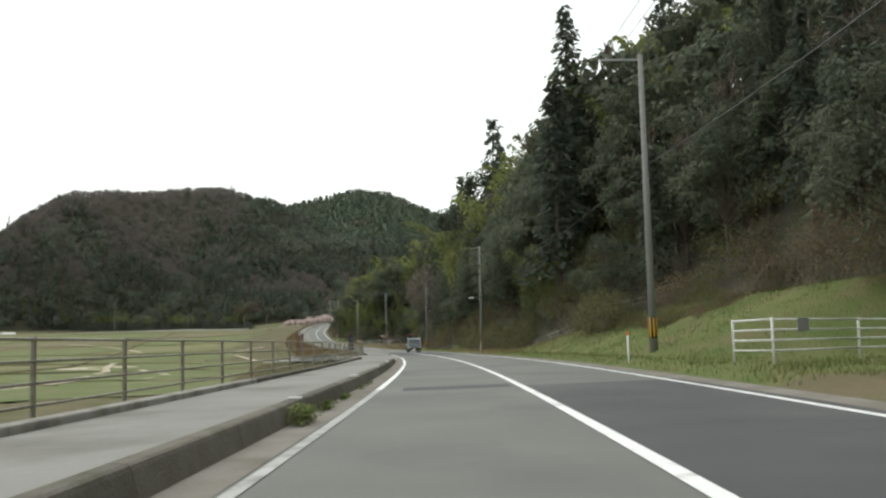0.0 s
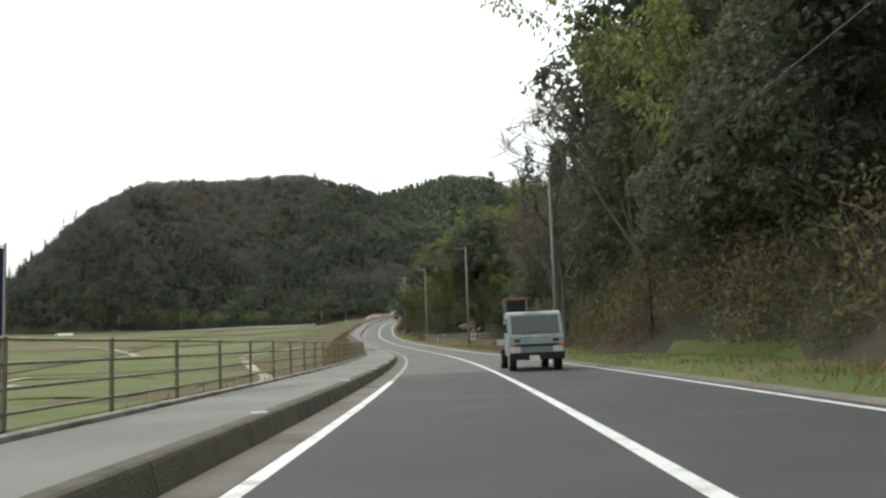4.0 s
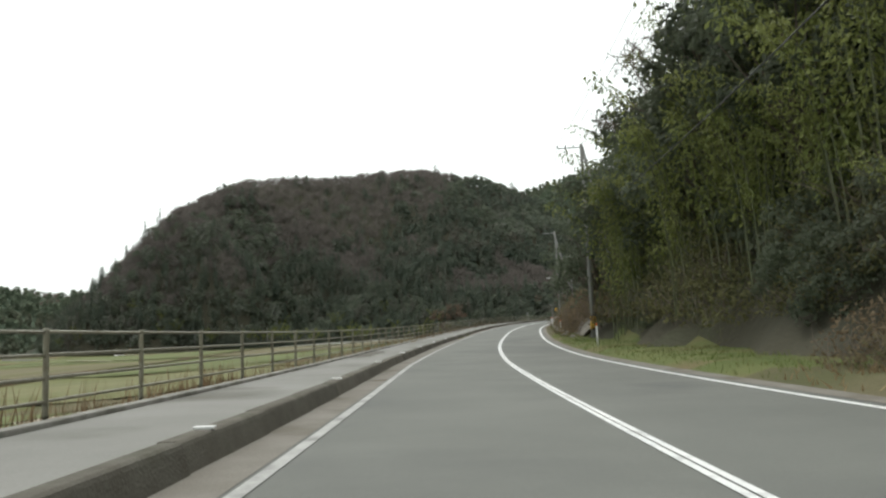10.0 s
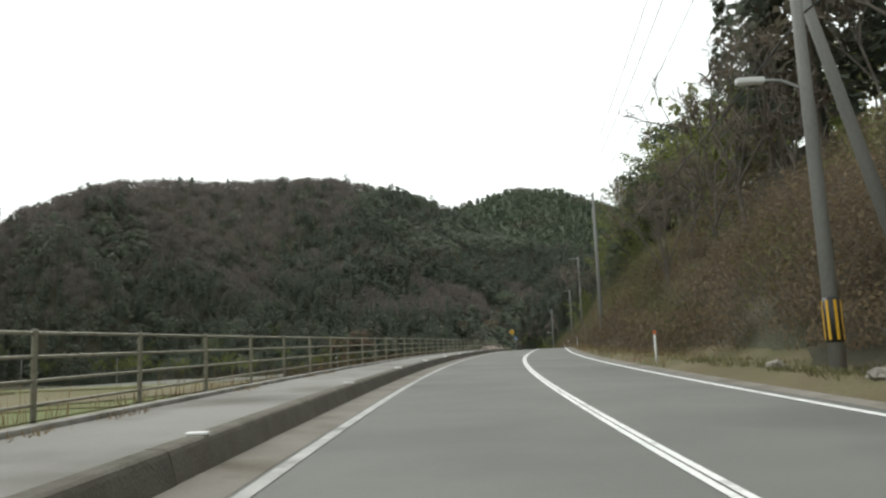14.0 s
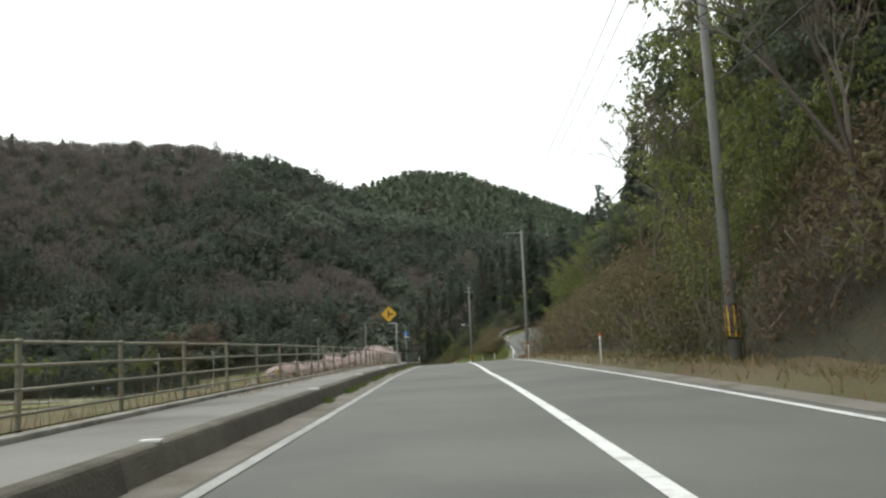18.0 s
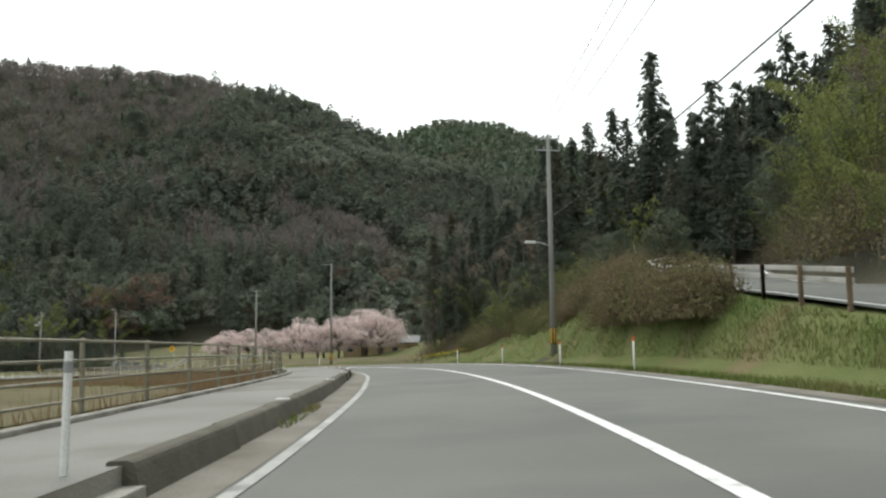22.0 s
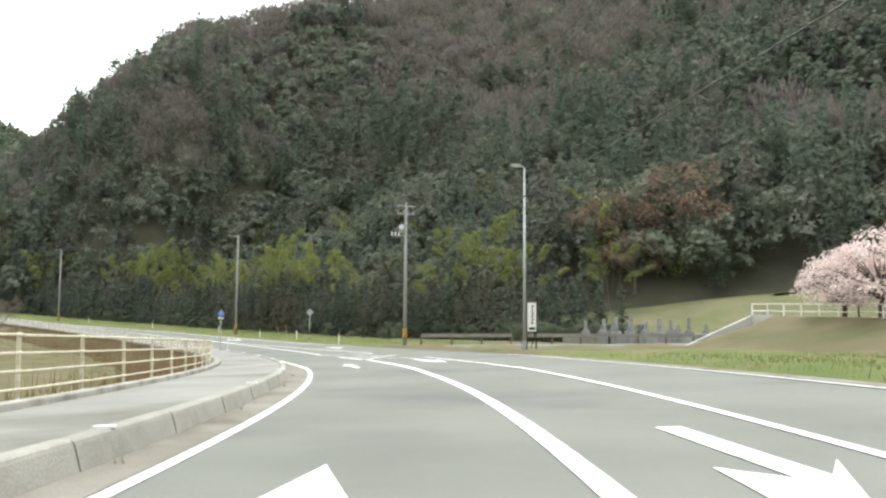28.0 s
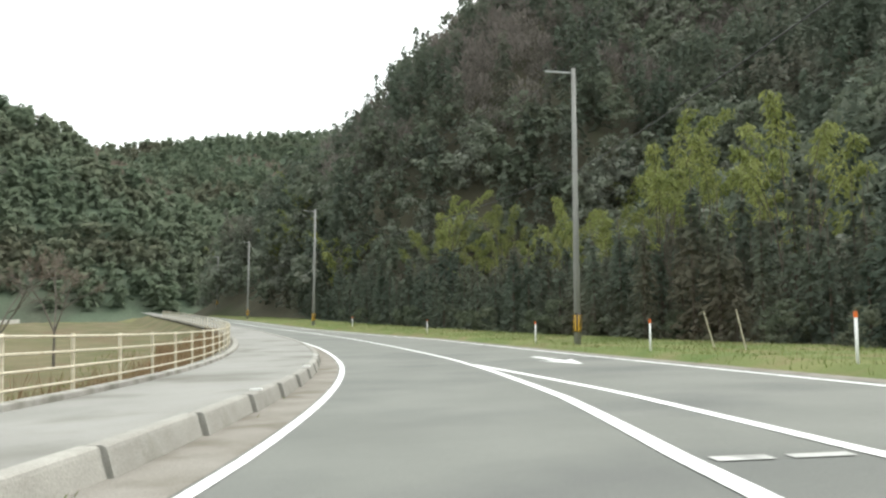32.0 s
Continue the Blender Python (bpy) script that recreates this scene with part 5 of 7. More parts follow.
def utility_pole(s, l, h=10.0, arm=1.5, lamp=False, lean=0.0, transformer=False, second=False, stripes=True, label="grey concrete utility pole with a steel crossarm"):
    p = at(s, l)
    z = max(float(bank(np.array([s]), np.array([l]), p[None, 0], p[None, 1])[0]), float(mountain(p[0], p[1])))
    m = Matrix.Translation((p[0], p[1], z)) @ Matrix.Rotation(math.atan2(*[float(v) for v in tangent(s)][::-1]) - math.pi / 2, 4, "Z") @ Matrix.Rotation(radians(lean), 4, "Y")
    ob = thing("utility_pole", m, label, "utility pole", "utility poles")
    part("shaft", rod(bmesh.new(), (0, 0, -0.5), (0, 0, h), 0.17, 0.10, 14), POLE_MAT, ob, smooth=True)
    if arm:
        for k, za in enumerate((h - 0.2, h - 0.85) if second else (h - 0.2,)):
            part("crossarm", box(bmesh.new(), (-0.45 * arm if not second else 0, 0.1, za), (arm, 0.075, 0.075), 0.01), STEEL, ob)
            for i in range(4):
                x = (-0.45 * arm if not second else 0) + (i - 1.5) * arm * 0.31
                bm = rod(bmesh.new(), (x, 0.1, za + 0.03), (x, 0.1, za + 0.10), 0.015)
                rod(bm, (x, 0.1, za + 0.10), (x, 0.1, za + 0.22), 0.055, 0.03, 10)
                part("insulator", bm, GREY_PAINT if k else DARK, ob, smooth=True)
    if stripes:
        part("warning_sleeve", rod(bmesh.new(), (0, 0, 0.55), (0, 0, 1.45), 0.178, 0.172, 14), BLACK, ob, "black and yellow warning sleeve", True)
        for i in range(7):
            a = i * 2 * math.pi / 7
            part("stripe", box(bmesh.new(), (0, -0.178, 1.0), (0.055, 0.012, 0.8), 0.0, Matrix.Rotation(a, 4, "Z")), YELLOW, ob)
    if lamp:
        part("lamp_arm", bent(bmesh.new(), [(0, 0, h * 0.48), (-0.5, 0, h * 0.5), (-0.9, 0, h * 0.5 + 0.02)], 0.03), STEEL, ob)
        bm = box(bmesh.new(), (-1.15, 0, h * 0.5 + 0.02), (0.6, 0.2, 0.14), 0.05)
        part("lamp_head", bm, SIGN_WHITE, ob, "pale road lamp head")
    if transformer:
        part("transformer", rod(bmesh.new(), (-0.35, 0, h - 2.5), (-0.35, 0, h - 1.8), 0.2, n=14), STEEL, ob, smooth=True)
        part("side_arm", box(bmesh.new(), (-0.7, 0, h - 2.7), (1.3, 0.06, 0.06), 0.01), STEEL, ob)
        for i in range(3):
            part("insulator", rod(bmesh.new(), (-1.2 + 0.3 * i, 0, h - 2.68), (-1.2 + 0.3 * i, 0, h - 2.4), 0.06, 0.04), SIGN_WHITE, ob)
    return ob, m, h


POLES = [(-10, 9.5, 12.4, 1.9, {}), (33.8, 8.8, 12.6, 1.8, {}), (97, 9.0, 12.4, 1.6, {"lamp": True}), (152, 9.5, 12.4, 1.7, {}), (201, 9.2, 13.1, 1.7, {"stripes": False}), (238, 8.0, 12.9, 1.6, {}),
         (284, 7.8, 12.9, 1.7, {}), (337.4, 7.3, 12.2, 1.7, {"lamp": True}), (384, 7.2, 12.0, 1.5, {}), (431.5, 7.05, 11.8, 1.5, {}), (486, 7.45, 12.0, 1.5, {}), (537.5, 8.7, 12.0, 1.4, {"lamp": True, "second": True}),
         (593.5, 11.4, 12.4, 1.4, {}), (609.5, 9.0, 10.6, 1.4, {"second": True}), (673, 10.2, 11.7, 1.5, {"second": True, "transformer": True}), (720.5, 10.1, 13.5, 1.5, {}), (776, 6.4, 13.2, 1.4, {}), (822, 7, 12.8, 1.4, {}), (865, 8, 11.0, 1.4, {})]
tops = []
for s, l, h, arm, kw in POLES:
    ob, m, hh = utility_pole(s, l, h, arm, **kw)
    tops.append((m, hh, arm, kw.get("second", False)))
# a leaning brace pole beside two of them
for s, l, lean, h in ((338.6, 9.6, -13, 11.2), (285.5, 10.0, -10, 11.4)):
    utility_pole(s, l, h, 0, lean=lean, stripes=False, label="plain concrete brace pole leaning on its neighbour")


def wire(a, b, sag, r, mat, label, name="wire"):
    n = 14
    cu = bpy.data.curves.new(name, "CURVE")
    cu.dimensions, cu.bevel_depth, cu.bevel_resolution = "3D", r, 1
    sp = cu.splines.new("POLY")
    sp.points.add(n - 1)
    for i in range(n):
        t = i / (n - 1)
        p = a.lerp(b, t)
        sp.points[i].co = (p.x, p.y, p.z - sag * 4 * t * (1 - t), 1)
    cu.materials.append(mat)
    return tagged(new(name, cu), label, "power line", "overhead wires")


for (m0, h0, a0, sec0), (m1, h1, a1, sec1) in zip(tops[:-1], tops[1:]):
    for i in (0, 1, 3):
        xa, xb = (-0.45 * a0 * (not sec0)) + (i - 1.5) * a0 * 0.31, (-0.45 * a1 * (not sec1)) + (i - 1.5) * a1 * 0.31
        wire(m0 @ Vector((xa, 0.1, h0)), m1 @ Vector((xb, 0.1, h1)), 0.6, 0.013, CABLE, "thin black overhead power wire")
    wire(m0 @ Vector((0.12, 0, h0 * 0.62)), m1 @ Vector((0.12, 0, h1 * 0.62)), 0.5, 0.022, CABLE, "thick black overhead cable")

# ------------------------------------------------------------------ delineator posts along the right-hand edge
def delineator(s, l, h=0.95):
    p = at(s, l)
    z = float(bank(np.array([s]), np.array([l]), p[None, 0], p[None, 1])[0])
    ob = thing("delineator_post", Matrix.Translation((p[0], p[1], z)) @ Matrix.Rotation(math.atan2(*[float(v) for v in tangent(s)][::-1]) - math.pi / 2, 4, "Z"),
               "slim white roadside delineator post with a reflector", "delineator", "delineator posts")
    part("post", rod(bmesh.new(), (0, 0, -0.2), (0, 0, h), 0.035, n=10), SIGN_WHITE, ob, smooth=True)
    part("reflector", rod(bmesh.new(), (0, 0, h), (0, 0, h + 0.13), 0.045, 0.04, 10), ORANGE, ob, "orange reflector cap")
    return ob


for s, l in ((28, 6.3), (84, 6.9), (217.5, 7.0), (270, 6.3), (300.5, 6.6), (324.8, 6.4), (348.2, 5.8), (408.8, 5.8), (440.5, 5.3), (464.6, 5.2), (484.5, 5.9), (506.0, 6.2), (520.5, 6.7), (531, 7.0), (543, 7.4), (554, 7.8),
             (591.7, 9.0), (611, 12.0), (619, 11.6), (618, 9.2), (686, 8.8), (699.3, 9.2), (709.9, 8.9), (724, 9.2), (747, 9.4), (770, 9.2)):
    delineator(s, l)
# ------------------------------------------------------------------ more materials for single things
CAB_BLUE = surface("pale_blue_paint", (0.30, 0.37, 0.37), (0.36, 0.43, 0.43), 3.0, 0.4, 0.05, 60.0, 0.5, stain=(0.24, 0.27, 0.26), stain_scale=2.0)
GLASS = plain("dark_window_glass", (0.03, 0.04, 0.04), 0.08, 0, 0.8)
RED = plain("machine_red", (0.30, 0.025, 0.04), 0.45)
RUST = surface("rusty_steel", (0.12, 0.07, 0.045), (0.20, 0.13, 0.09), 6.0, 0.8, 0.2, 40.0, 0.3)
CHROME = plain("dull_chrome", (0.55, 0.56, 0.56), 0.25, 0.9)
NAVY = plain("banner_navy", (0.025, 0.022, 0.085), 0.7)
PANEL_BROWN = surface("faded_notice_panel", (0.26, 0.13, 0.085), (0.33, 0.18, 0.12), 2.0, 0.6, 0.1, 30.0, 0.3, stain=(0.20, 0.20, 0.12), stain_scale=1.5)
WOOD_RED = surface("red_brown_board", (0.16, 0.055, 0.045), (0.22, 0.085, 0.065), 5.0, 0.7, 0.2, 40.0, 0.3)
WALL_BEIGE = surface("beige_wall", (0.42, 0.33, 0.20), (0.50, 0.40, 0.26), 0.6, 0.9, 0.2, 25.0, 0.2, stain=(0.32, 0.25, 0.16), stain_scale=0.5)
ROOF = surface("grey_roof_tiles", (0.09, 0.09, 0.095), (0.14, 0.14, 0.145), 3.0, 0.6, 0.4, 12.0, 0.4)
LAMP_OFF = plain("lamp_diffuser", (0.62, 0.64, 0.64), 0.3)


def verge_pose(s, l, turn=0.0, dz=0.0):
    """Upright pose standing on the ground at (s, l), y along the road."""
    p = at(s, l)
    z = max(float(bank(np.array([s]), np.array([l]), p[None, 0], p[None, 1])[0]), float(mountain(p[0], p[1])))
    tx, ty = tangent(s)
    return Matrix.Translation((p[0], p[1], z + dz)) @ Matrix.Rotation(math.atan2(float(ty), float(tx)) - math.pi / 2 + radians(turn), 4, "Z")


# ------------------------------------------------------------------ the oncoming flatbed truck
def truck(m):
    """Front towards -y."""
    ob = thing("flatbed_truck", m, "small pale-blue flatbed truck carrying red farm machinery", "truck")
    w, f = 0.93, 0.0
    bm = bmesh.new()
    side = [(0.0, 0.52), (0.0, 1.12), (0.10, 1.18), (0.42, 1.94), (0.62, 2.02), (1.55, 2.02), (1.62, 1.9), (1.62, 0.52)]
    a = [bm.verts.new((-w, y, z)) for y, z in side]
    b = [bm.verts.new((w, y, z)) for y, z in side]
    bm.faces.new(a), bm.faces.new(b[::-1])
    for i in range(len(side)):
        j = (i + 1) % len(side)
        bm.faces.new((a[i], b[i], b[j], a[j]))
    bmesh.ops.bevel(bm, geom=list(bm.edges), offset=0.035, segments=2, affect="EDGES")
    cab = part("cab", bm, CAB_BLUE, ob)
    slope = Matrix.Translation((0, 0.26, 1.56)) @ Matrix.Rotation(-math.atan2(0.32, 0.76), 4, "X")
    part("windscreen", box(bmesh.new(), (0, -0.012, 0), (1.62, 0.02, 0.68), 0.008, slope), GLASS, cab, "dark windscreen")
    part("roof_visor", box(bmesh.new(), (0, 0.45, 2.03), (0.5, 0.12, 0.05), 0.015), BLACK, cab)
    part("trim_strip", box(bmesh.new(), (0, -0.012, 1.14), (1.8, 0.03, 0.03), 0.008), CHROME, cab)
    part("grille", box(bmesh.new(), (0, -0.018, 0.86), (1.78, 0.03, 0.09), 0.01), BLACK, cab, "black grille band")
    for k in range(3):
        part("slat", box(bmesh.new(), (0, -0.03, 0.78 - 0.07 * k), (1.1, 0.02, 0.025), 0.005), GREY_PAINT, cab)
    for x in (-0.72, 0.72):
        hl = part("headlight", box(bmesh.new(), (x, -0.025, 0.72), (0.34, 0.05, 0.2), 0.02), LAMP_OFF, ob, "clear headlight")
        part("indicator", box(bmesh.new(), (x * 1.17, -0.03, 0.87), (0.2, 0.03, 0.07), 0.01), ORANGE, hl)
        part("vent", box(bmesh.new(), (x * 0.9, -0.016, 1.02), (0.2, 0.03, 0.1), 0.01), BLACK, cab)
        part("mirror", box(bmesh.new(), (x * 1.48, 0.02, 1.45), (0.14, 0.06, 0.3), 0.02), BLACK, ob)
        part("mirror_arm", rod(bmesh.new(), (x * 1.28, 0.15, 1.3), (x * 1.48, 0.02, 1.4), 0.015), BLACK, ob)
        part("side_window", box(bmesh.new(), (x * 1.298, 0.82, 1.55), (0.012, 0.9, 0.5), 0.004), GLASS, cab)
        door = part("door", box(bmesh.new(), (x * 1.294, 0.8, 1.0), (0.012, 1.0, 0.62), 0.004), CAB_BLUE, cab)
        part("door_handle", box(bmesh.new(), (x * 1.31, 1.2, 1.15), (0.02, 0.13, 0.03), 0.006), BLACK, door)
    part("bumper", box(bmesh.new(), (0, -0.03, 0.5), (1.84, 0.12, 0.24), 0.03), DARK, ob, "black bumper")
    part("number_plate", box(bmesh.new(), (-0.1, -0.1, 0.44), (0.33, 0.012, 0.165), 0.004), SIGN_WHITE, ob, "white number plate")
    part("wiper", rod(bmesh.new(), (-0.45, 0.06, 1.22), (0.15, 0.1, 1.34), 0.01), BLACK, ob)
    part("chassis", box(bmesh.new(), (0, 2.4, 0.55), (0.8, 4.2, 0.18), 0.02), BLACK, ob)
    bed = part("bed", box(bmesh.new(), (0, 3.2, 0.86), (1.86, 3.1, 0.1), 0.015), RUST, ob, "steel flatbed")
    for x in (-0.93, 0.93):
        part("side_board", box(bmesh.new(), (x, 3.2, 0.98), (0.04, 3.1, 0.2), 0.008), GREY_PAINT, bed)
    part("headboard", box(bmesh.new(), (0, 1.72, 1.4), (1.8, 0.05, 0.95), 0.01), RUST, bed)
    part("rack", bent(bmesh.new(), [(-0.8, 1.72, 0.9), (-0.8, 1.72, 2.5), (0.1, 1.72, 2.5)], 0.03), RUST, bed)
    for x in (-0.78, 0.78):
        for y in (0.72, 3.9):
            t = part("wheel", rod(bmesh.new(), (x - 0.11, y, 0.36), (x + 0.11, y, 0.36), 0.36, n=24), DARK, ob, "black tyre", True)
            part("rim", rod(bmesh.new(), (x - 0.118, y, 0.36), (x + 0.118, y, 0.36), 0.2, n=18), GREY_PAINT, t)
    return ob


def load_machine(m):
    ob = thing("farm_machine", m, "red farm machine with a small roofed cab, on a truck bed", "machine")
    part("body", box(bmesh.new(), (0.35, 0.2, 0.42), (0.95, 1.3, 0.75), 0.08), RED, ob)
    part("hood", box(bmesh.new(), (0.35, -0.65, 0.35), (0.6, 0.6, 0.45), 0.06), RED, ob)
    cabin = part("cabin", box(bmesh.new(), (-0.3, 0.5, 1.2), (0.75, 0.8, 0.85), 0.03), GLASS, ob, "dark glazed cabin")
    part("cabin_roof", box(bmesh.new(), (-0.3, 0.5, 1.66), (0.85, 0.95, 0.08), 0.02), RED, cabin)
    for x in (-0.68, 0.08):
        for y in (0.1, 0.9):
            part("pillar", box(bmesh.new(), (x, y, 1.2), (0.05, 0.05, 0.86), 0.008), GREY_PAINT, cabin)
    for x in (-0.45, 0.45):
        part("wheel", rod(bmesh.new(), (x - 0.12, 1.0, 0.4), (x + 0.12, 1.0, 0.4), 0.4, n=20), DARK, ob, smooth=True)
    return ob


TRUCK = on_road(120.5, 3.15, 0.0)
truck(TRUCK)
load_machine(TRUCK @ Matrix.Translation((0, 2.9, 0.915)))


# ------------------------------------------------------------------ pipe fences and barriers
def pipe_fence(name, pts, h, rails, mat, label, category="fence", panel=None, r=0.035):
    """A fence through (s, l) points."""
    base = [Vector(verge_pose(s, l).translation) for s, l in pts]
    ob = thing(name, Matrix.Translation(base[0]), label, category)
    for p in base:
        q = p - base[0]
        bm = rod(bmesh.new(), q + Vector((0, 0, -0.15)), q + Vector((0, 0, h)), r, n=10)
        part("post", bm, mat, ob, smooth=True)
    for a, b in zip(base[:-1], base[1:]):
        for k in range(rails):
            z = h * (0.96 - 0.9 * k / rails)
            part("rail", rod(bmesh.new(), a - base[0] + Vector((0, 0, z)), b - base[0] + Vector((0, 0, z)), r * 0.75, n=8), mat, ob, smooth=True)
    if panel:
        a, b = base[panel] - base[0], base[panel + 1] - base[0]
        c = a.lerp(b, 0.32) + Vector((0, 0, h * 0.84))
        d = (b - a).normalized()
        part("notice_plate", box(bmesh.new(), (0, -0.04, 0), (0.5, 0.02, 0.36), 0.006, Matrix.Translation(c) @ Matrix.Rotation(math.atan2(d.y, d.x), 4, "Z")), GREY_PAINT, ob, "small grey notice plate")
    return ob


pipe_fence("pipe_gate", [(22.0, 7.7), (20.4, 8.1), (22.6, 11.4), (24.8, 14.8)], 1.15, 4, WHITE_PAINT, "white steel pipe gate with a grey notice plate", "gate", 1)
pipe_fence("field_fence", [(234.6, 7.4), (235.2, 10.6), (235.8, 13.8), (236.4, 17.0), (237.0, 20.2)], 1.15, 4, WHITE_PAINT, "pale weathered pipe fence beside a side track")


def beam_rail(pts, h, mat, label, beams=2, beam=0.16, post=0.14):
    base = [Vector(p) for p in pts]
    ob = thing("guard_rail", Matrix.Translation(base[0]), label, "guard rail", "guard rails")
    for a, b in zip(base[:-1], base[1:]):
        d = b - a
        n = max(1, round(d.length / 2.6))
        turn = Matrix.Rotation(math.atan2(d.y, d.x), 4, "Z")
        for i in range(n + 1):
            p = a.lerp(b, i / n) - base[0]
            part("post", box(bmesh.new(), p + Vector((0, 0, h / 2 - 0.1)), (post, post, h + 0.2), 0.015), WOOD, ob)
        for k in range(beams):
            z = h - 0.07 - k * 0.24
            mid = (a + b) / 2 - base[0] + Vector((0, 0, z))
            pitch = math.atan2(d.z, math.hypot(d.x, d.y))
            part("beam", box(bmesh.new(), (0, -0.09, 0), (d.length, 0.07, beam), 0.015, Matrix.Translation(mid) @ turn @ Matrix.Rotation(-pitch, 4, "Y")), mat, ob)
    return ob


beam_rail([tuple(verge_pose(673.4, 11.8).translation), tuple(verge_pose(672.4, 19.6).translation)], 0.85, GREY_WOOD, "grey weathered timber guard rail at the junction", 1, 0.3)
beam_rail([tuple(verge_pose(672.2, 20.6).translation), tuple(verge_pose(671.0, 28.4).translation), tuple(verge_pose(669.5, 36).translation)], 0.85, GREY_WOOD, "grey weathered timber guard rail at the junction", 1, 0.3)
beam_rail([tuple(at(s, float(BENCH_L(s)) - d, float(BENCH_Z(s)))) for s, d in ((512, 3.1), (517, 3.1), (522, 3.15), (527, 3.3), (532, 3.7), (538, 4.2), (545, 4.4), (551, 4.4))], 0.78, RETAINING, "pale beam guard rail on dark posts along the branch road", 2, 0.13, 0.1)


# ------------------------------------------------------------------ signs
def sign_pole(m, h, label, arm=0.0, r=0.03, category="road sign"):
    ob = thing("road_sign", m, label, category)
    part("pole", rod(bmesh.new(), (0, 0, -0.2), (0, 0, h), r, n=10), STEEL, ob, smooth=True)
    if arm:
        part("arm", rod(bmesh.new(), (0.0, 0, h), (-arm, 0, h), r * 0.9, n=8), STEEL, ob)
    return ob


def diamond(ob, x, z, half, face=-1, blank=False):
    """A yellow warning diamond; face -1 looks back along the road."""
    plate = part("plate", outline(bmesh.new(), [(x - half, z), (x, z - half), (x + half, z), (x, z + half)], 0.02), GREY_PAINT if blank else YELLOW, ob, "" if blank else "yellow diamond plate")
    if not blank:
        part("symbol_bar", box(bmesh.new(), (x - 0.03, -0.006, z), (0.075, 0.01, half * 0.95), 0.003), BLACK, plate)
        part("symbol_arm", box(bmesh.new(), (x + 0.13, -0.006, z), (0.26, 0.01, 0.075), 0.003), BLACK, plate)


m = on_road(457.5, -3.05, 0.26, upright=True)
ob = sign_pole(m, 2.35, "yellow diamond side-road warning sign on a bent steel pole", 0.5)
diamond(ob, -0.4, 2.9, 0.46)
m = on_road(607.0, -3.25, 0.25, upright=True)
ob = sign_pole(m, 2.35, "yellow diamond side-road warning sign on a bent steel pole", 0.3)
diamond(ob, -0.3, 2.86, 0.45)
ob = sign_pole(verge_pose(695.5, 9.2), 2.9, "grey back of a diamond road sign on a slim pole")
diamond(ob, 0, 3.0, 0.42, blank=True)


def round_sign(m):
    ob = sign_pole(m, 3.35, "round blue footway sign with a white plate on a steel pole")
    disc = part("disc", rod(bmesh.new(), (0, -0.045, 3.0), (0, -0.03, 3.0), 0.22, n=32), BLUE, ob, "blue disc")
    part("rim", rod(bmesh.new(), (0, -0.032, 3.0), (0, -0.02, 3.0), 0.23, n=32), SIGN_WHITE, disc)
    for x, z, w, h in ((-0.05, 3.05, 0.035, 0.14), (-0.05, 3.14, 0.045, 0.035), (0.045, 3.03, 0.035, 0.09), (0.0, 2.92, 0.16, 0.022)):
        part("symbol", box(bmesh.new(), (x, -0.05, z), (w, 0.008, h), 0.003), SIGN_WHITE, disc)
    plate = part("plate", box(bmesh.new(), (0, -0.04, 2.66), (0.42, 0.015, 0.13), 0.004), SIGN_WHITE, ob, "white plate with illegible lettering")
    for i in range(7):
        part("lettering", box(bmesh.new(), (-0.156 + 0.052 * i, -0.051, 2.66), (0.033, 0.006, 0.06), 0.0), BLACK, plate)
    return ob


round_sign(on_road(491.3, -3.85, 0.25, upright=True))
round_sign(on_road(677.0, -3.95, 0.25, upright=True))

# the banner by the riverside lot
m = on_road(104.0, -6.4, -0.3, upright=True)
ban = thing("banner", m, "tall navy banner with white lettering on a pole behind the fence", "banner")
part("pole", rod(bmesh.new(), (0.27, 0, -0.3), (0.27, 0, 3.0), 0.02, n=8), STEEL, ban)
part("crossbar", rod(bmesh.new(), (-0.28, 0, 2.96), (0.28, 0, 2.96), 0.012, n=8), STEEL, ban)
bm = bmesh.new()
cols = [[bm.verts.new((x, 0.012 * math.sin(7 * x + 2.2 * z), z)) for z in np.linspace(0.95, 2.94, 14)] for x in np.linspace(-0.25, 0.25, 5)]
for c0, c1 in zip(cols[:-1], cols[1:]):
    for i in range(13):
        bm.faces.new((c0[i], c1[i], c1[i + 1], c0[i + 1]))
bmesh.ops.solidify(bm, geom=bm.faces[:], thickness=0.006)
cloth = part("cloth", bm, NAVY, ban, "navy cloth")
part("emblem", rod(bmesh.new(), (0, -0.035, 2.74), (0, -0.025, 2.74), 0.1, n=20), RED, cloth)
for i, ch in enumerate("なかつくに"):
    tc = bpy.data.curves.new("lettering", "FONT")
    tc.body, tc.size, tc.align_x, tc.align_y, tc.extrude = ch, 0.27, "CENTER", "CENTER", 0.002
    tc.materials.append(SIGN_WHITE)
    to = new("lettering", tc)
    to.parent = cloth
    to.matrix_basis = pose(0, -0.03, 2.48 - 0.25 * i, 90, 0, 0)
for z in (1.22, 1.06):
    part("lettering", box(bmesh.new(), (0, -0.03, z), (0.17, 0.006, 0.12), 0.0), SIGN_WHITE, cloth)

